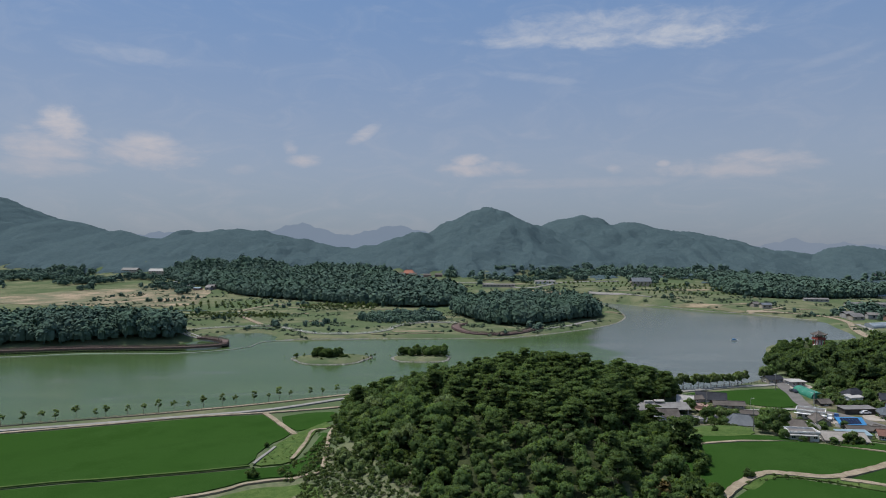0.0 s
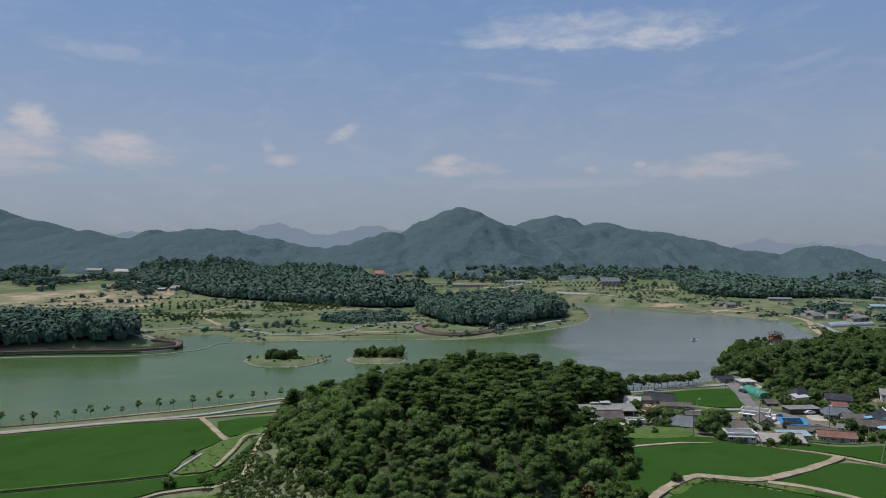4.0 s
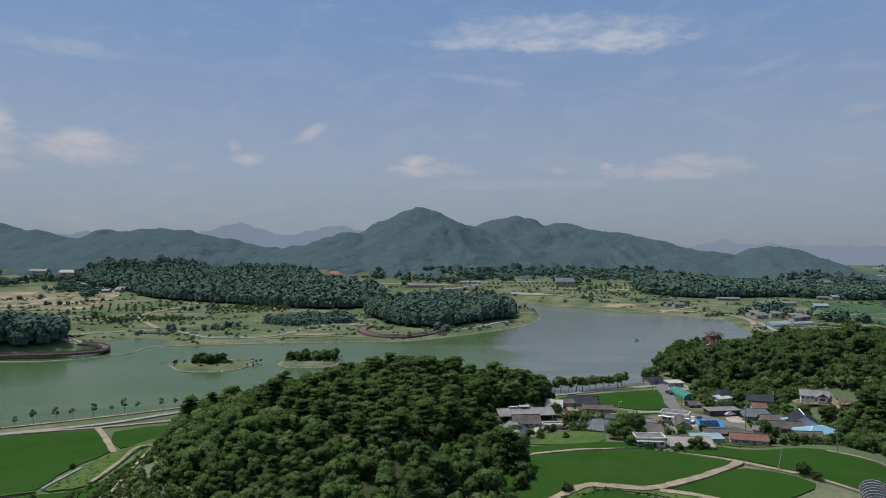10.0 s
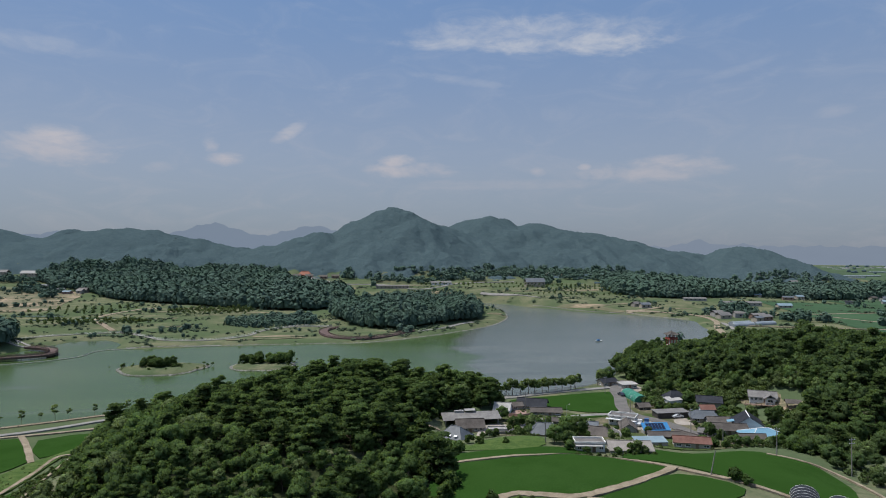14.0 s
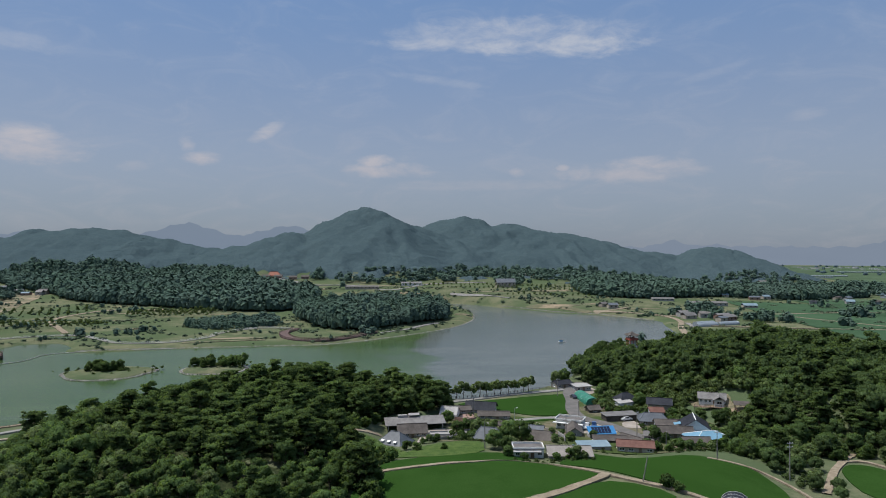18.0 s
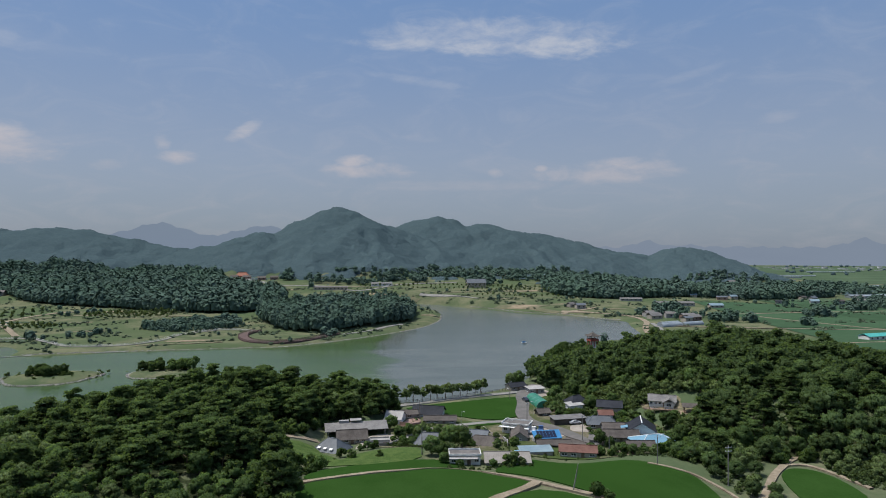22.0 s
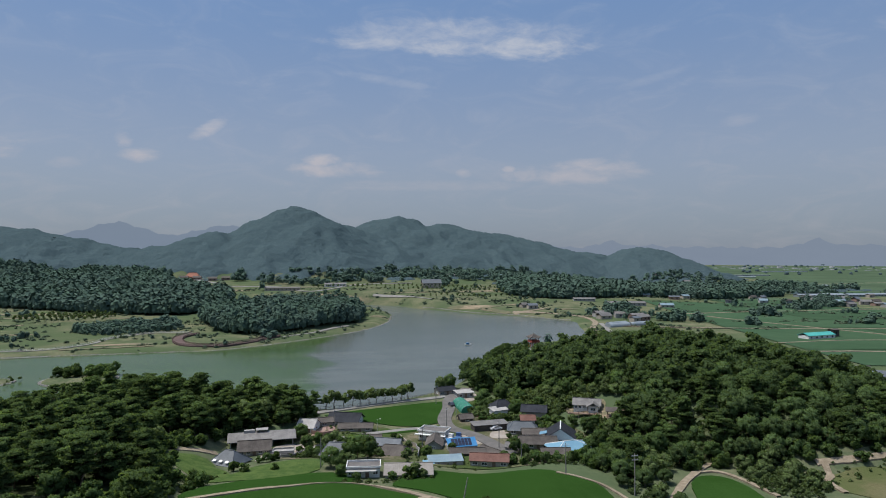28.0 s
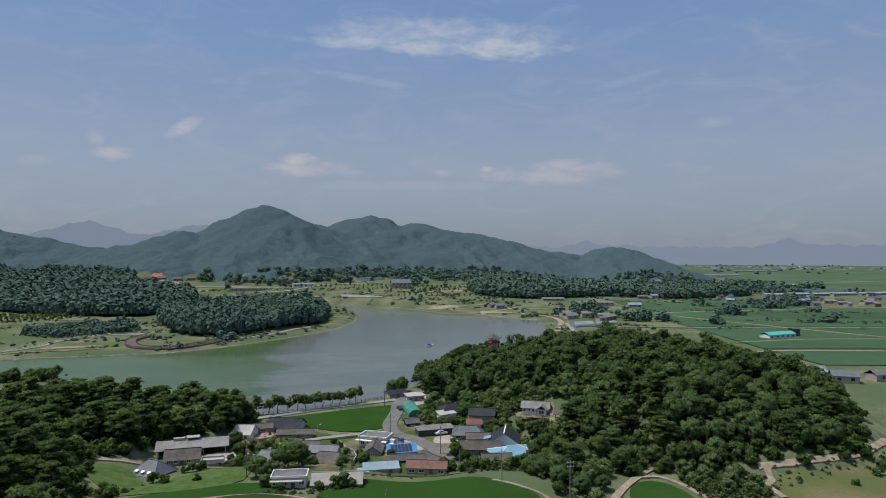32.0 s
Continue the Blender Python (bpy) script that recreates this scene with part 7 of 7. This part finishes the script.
far_house("farm_shed", 352, 742, 44, 12, 3.0, 1.6, -6, ROOF_GREY, WALL_GREY, "long white livestock shed", "shed", "valley sheds")
far_house("farm_shed", 316, 784, 26, 9, 2.6, 1.2, -6, ROOF_GREY, WALL_GREY, "long grey livestock shed", "shed", "valley sheds")
far_house("farm_shed", 392, 722, 15, 9, 3, 2, -6, ROOF_PALE, WALL_CREAM, "white shed with a pale roof", "shed", "valley sheds")
far_house("teal_barn", 385, 466, 27, 9, 3.0, 1.6, 14, material("teal_roof_sheet", (0.05, 0.30, 0.27), (0.09, 0.40, 0.36), 0.3, 6, 0.6, 0.1), WALL_WHITE, "long barn with a teal roof in the rice fields", "barn")
far_house("pump_house", 405, 474, 6, 5, 5.5, 0.6, 10, WALL_DARK, WALL_DARK, "small dark pump house in the rice fields", "shed")
for i, (x, y, l) in enumerate(((268, 560, 24), (292, 570, 24), (272, 572, 22))):
    tunnel("greenhouse", x, y, l, 7, 3.2, 24, CLEAR_FILM, "long translucent film greenhouse", 2, STEEL, group="valley greenhouses")
rnd = random.Random(21)
ROOFS = [ROOF_GREY, ROOF_SLATE, ROOF_BROWN, ROOF_SCREED, ROOF_GREY, ROOF_PALE, ROOF_DARK]
WALLS = [WALL_CREAM, WALL_CREAM, WALL_GREY, BRICK, WALL_GREY]


def hamlet(n, x0, x1, y0, y1, group, label, low=8, high=16):
    for i in range(n):
        x, y = rnd.uniform(x0, x1), rnd.uniform(y0, y1)
        far_house("country_house", x, y, rnd.uniform(low, high), rnd.uniform(6, 9), rnd.uniform(3, 4.5), rnd.uniform(1.2, 2.4), rnd.uniform(-30, 30), rnd.choice(ROOFS), rnd.choice(WALLS), label, "house", group)


hamlet(7, 270, 330, 585, 640, "houses below the dam", "small farmhouse in the valley below the dam")
hamlet(2, 200, 262, 690, 720, "houses at the eastern bank", "small building near the lake's eastern bank", 6, 12)
hamlet(40, 620, 960, 700, 900, "houses of the eastern hamlet", "house of the hamlet on the rice plain")
hamlet(8, 430, 620, 760, 880, "houses along the plain road", "house along the road across the plain")
hamlet(26, 130, 420, 1060, 1190, "houses on the mountain foot", "small pale house on the wooded mountain foot", 8, 13)
hamlet(8, 470, 700, 1150, 1260, "houses under the eastern spur", "pale building under the mountain spur", 10, 22)
hamlet(8, 790, 900, 1480, 1560, "houses at the spur's end", "white building at the end of the spur", 14, 26)
hamlet(7, 275, 330, 290, 322, "houses behind the eastern hill", "low house behind the wooded hill", 9, 14)
hamlet(12, -640, -420, 860, 960, "huts on the western ground", "small hut on the bare ground", 6, 12)
for i in range(6):
    far_house("plain_greenhouse", 700 + 40 * i, 900 + 5 * (i % 2), 36, 14, 3, 1.5, -4, CLEAR_FILM, CLEAR_FILM, "long pale greenhouse on the plain", "greenhouse", "plain greenhouses")
for i, (x, y, w) in enumerate(((1030, 1640, 120), (900, 1180, 90), (1150, 1750, 110), (1500, 2100, 160))):
    far_house("plain_greenhouse", x, y, w, 16, 2.5, 0.8, -6, CLEAR_FILM, CLEAR_FILM, "very long pale greenhouse far out on the plain", "greenhouse", "plain greenhouses")

# ---- the rice plain and its field roads ----
fields = {True: ([], []), False: ([], [])}
r = np.random.RandomState(5)
ca, sa = math.cos(radians(-9)), math.sin(radians(-9))
for i in range(-8, 30):
    for j in range(0, 46):
        u0, v0 = 330 + 112 * i, 360 + 66 * j
        c = [(u0 + a * 110.5, v0 + b * 64.8) for a, b in ((0, 0), (1, 0), (1, 1), (0, 1))]
        c = [(x * ca - (y - 360) * sa, x * sa + (y - 360) * ca + 400) for x, y in c]
        mx, my = np.mean(c, 0)
        if mx < 300 + max(0, my - 480) * 0.30 or mx > 0.95 * my + 250 or my > 3300:
            continue
        zz = ground_z(np.array([q[0] for q in c]), np.array([q[1] for q in c]))
        if zz.max() > 6.5 or zz.min() < 0.5 or (600 < mx < 980 and 690 < my < 930):
            continue
        V, F = fields[bool(my < 900 + 90 * math.sin(mx * 0.01))]
        b = len(V)
        up = 0.4 + 0.15 * r.rand()
        V += [(x, y, z + up) for (x, y), z in zip(c, zz)]
        F.append((b, b + 1, b + 2, b + 3))
for near, mat, label in ((True, RICE_MID, "rice fields of fresh green below the dam"), (False, RICE_HAZE_FAR, "wide plain of rice fields in haze-paled green")):
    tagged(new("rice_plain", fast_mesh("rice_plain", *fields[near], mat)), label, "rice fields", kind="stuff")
for way, w in (([(270, 560), (330, 540), (420, 520), (560, 505), (760, 480)], 4), ([(300, 395), (360, 400), (470, 372)], 5), ([(335, 442), (400, 450), (470, 440)], 3),
               ([(390, 630), (430, 530), (470, 440)], 4), ([(430, 880), (640, 960), (820, 1000)], 5), ([(262, 640), (360, 650), (520, 680), (700, 690), (950, 680)], 5), ([(900, 1240), (1300, 1330)], 7)):
    track("field_road", way, w * 0.7, DIRT, "pale straight road between rice fields", "road", up=0.75, per=4)

# ---- the far town and far ranges ----
V, F = [], []
r = np.random.RandomState(6)
for i in range(120):
    d = r.uniform(2900, 3500)
    a = r.uniform(0.36, 0.78)
    x, y = d * math.sin(a) + 40, d * math.cos(a)
    w, h = r.uniform(8, 26), r.choice([0.5, 1, 1.5, 2, 3, 8], p=[0.3, 0.3, 0.2, 0.1, 0.07, 0.03])
    b = len(V)
    V += [(x + sx * w / 2, y + sy * 6, z) for z in (0, 2 + h) for sx, sy in ((-1, -1), (1, -1), (1, 1), (-1, 1))]
    F += [(b + p, b + q, b + s, b + t) for p, q, s, t in ((4, 5, 6, 7), (0, 1, 5, 4), (1, 2, 6, 5), (2, 3, 7, 6), (3, 0, 4, 7))]
TOWN = material("pale_town_walls", (0.17, 0.185, 0.20), (0.26, 0.27, 0.28), 0.01, 6, 0.9, 0.0, island=0.3)
tagged(new("far_town", fast_mesh("far_town", V, F, TOWN)), "pale scattered buildings of a distant town", "town", kind="stuff")
tower = tagged(empty("apartment_tower", 1160, 2480, 2), "pale apartment tower in the distant town", "tower")
box("wall", -12, 12, -8, 8, 0, 48, TOWN, tower)
box("roof", -13, 13, -9, 9, 48, 50, ROOF_GREY, tower)
far_trees = np.stack([r.uniform(900, 2600, 260), r.uniform(1700, 3200, 260)], 1)
far_trees = far_trees[np.abs(wave(far_trees[:, 0], far_trees[:, 1], 500, 12)) < 0.25]
canopy("plain_trees", far_trees, 7, FOREST_HAZE_FAR, "rows of trees far out on the plain", 40, 2)


def far_range(name, centre, span, dist, peaks, base, label, mat, seed):
    """A distant mountain range: a ridge with two slopes and rough spurs, seen against the sky."""
    n, rows = 160, 10
    r = np.random.RandomState(seed)
    V = []
    for j in range(rows + 1):
        s = j / rows
        for i in range(n + 1):
            a = centre + span * (i / n - 0.5)
            e = base
            for pa, ph, pw in peaks:
                e = max(e, base + (ph - base) * math.exp(-abs((a - pa) / pw) ** 1.5))
            crest = 65 + dist * math.tan(e) / 1.0
            spur = 1 + 0.02 * math.sin(a * 60 + seed)
            z = (crest + 6 * math.sin(a * 210 + seed) + 3 * math.sin(a * 470)) * (s ** 1.2)
            dd = dist - (1 - s) * 500 * spur
            V.append((dd * math.sin(a), dd * math.cos(a), z))
    F = [(j * (n + 1) + i, j * (n + 1) + i + 1, (j + 1) * (n + 1) + i + 1, (j + 1) * (n + 1) + i) for j in range(rows) for i in range(n)]
    return tagged(new(name, fast_mesh(name, V, F, mat, True)), label, "mountains", kind="structure")


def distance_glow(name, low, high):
    """A plain backdrop for the far ranges: hazy air colour emitted, faintly mottled."""
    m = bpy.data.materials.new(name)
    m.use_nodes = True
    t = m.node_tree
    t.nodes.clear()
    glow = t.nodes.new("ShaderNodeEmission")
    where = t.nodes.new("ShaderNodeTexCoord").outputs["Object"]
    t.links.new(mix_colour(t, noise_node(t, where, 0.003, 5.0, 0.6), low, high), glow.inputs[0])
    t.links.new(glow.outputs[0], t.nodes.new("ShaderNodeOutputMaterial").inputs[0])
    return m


# the blue-grey glow stands for haze; the ranges take no sunlight
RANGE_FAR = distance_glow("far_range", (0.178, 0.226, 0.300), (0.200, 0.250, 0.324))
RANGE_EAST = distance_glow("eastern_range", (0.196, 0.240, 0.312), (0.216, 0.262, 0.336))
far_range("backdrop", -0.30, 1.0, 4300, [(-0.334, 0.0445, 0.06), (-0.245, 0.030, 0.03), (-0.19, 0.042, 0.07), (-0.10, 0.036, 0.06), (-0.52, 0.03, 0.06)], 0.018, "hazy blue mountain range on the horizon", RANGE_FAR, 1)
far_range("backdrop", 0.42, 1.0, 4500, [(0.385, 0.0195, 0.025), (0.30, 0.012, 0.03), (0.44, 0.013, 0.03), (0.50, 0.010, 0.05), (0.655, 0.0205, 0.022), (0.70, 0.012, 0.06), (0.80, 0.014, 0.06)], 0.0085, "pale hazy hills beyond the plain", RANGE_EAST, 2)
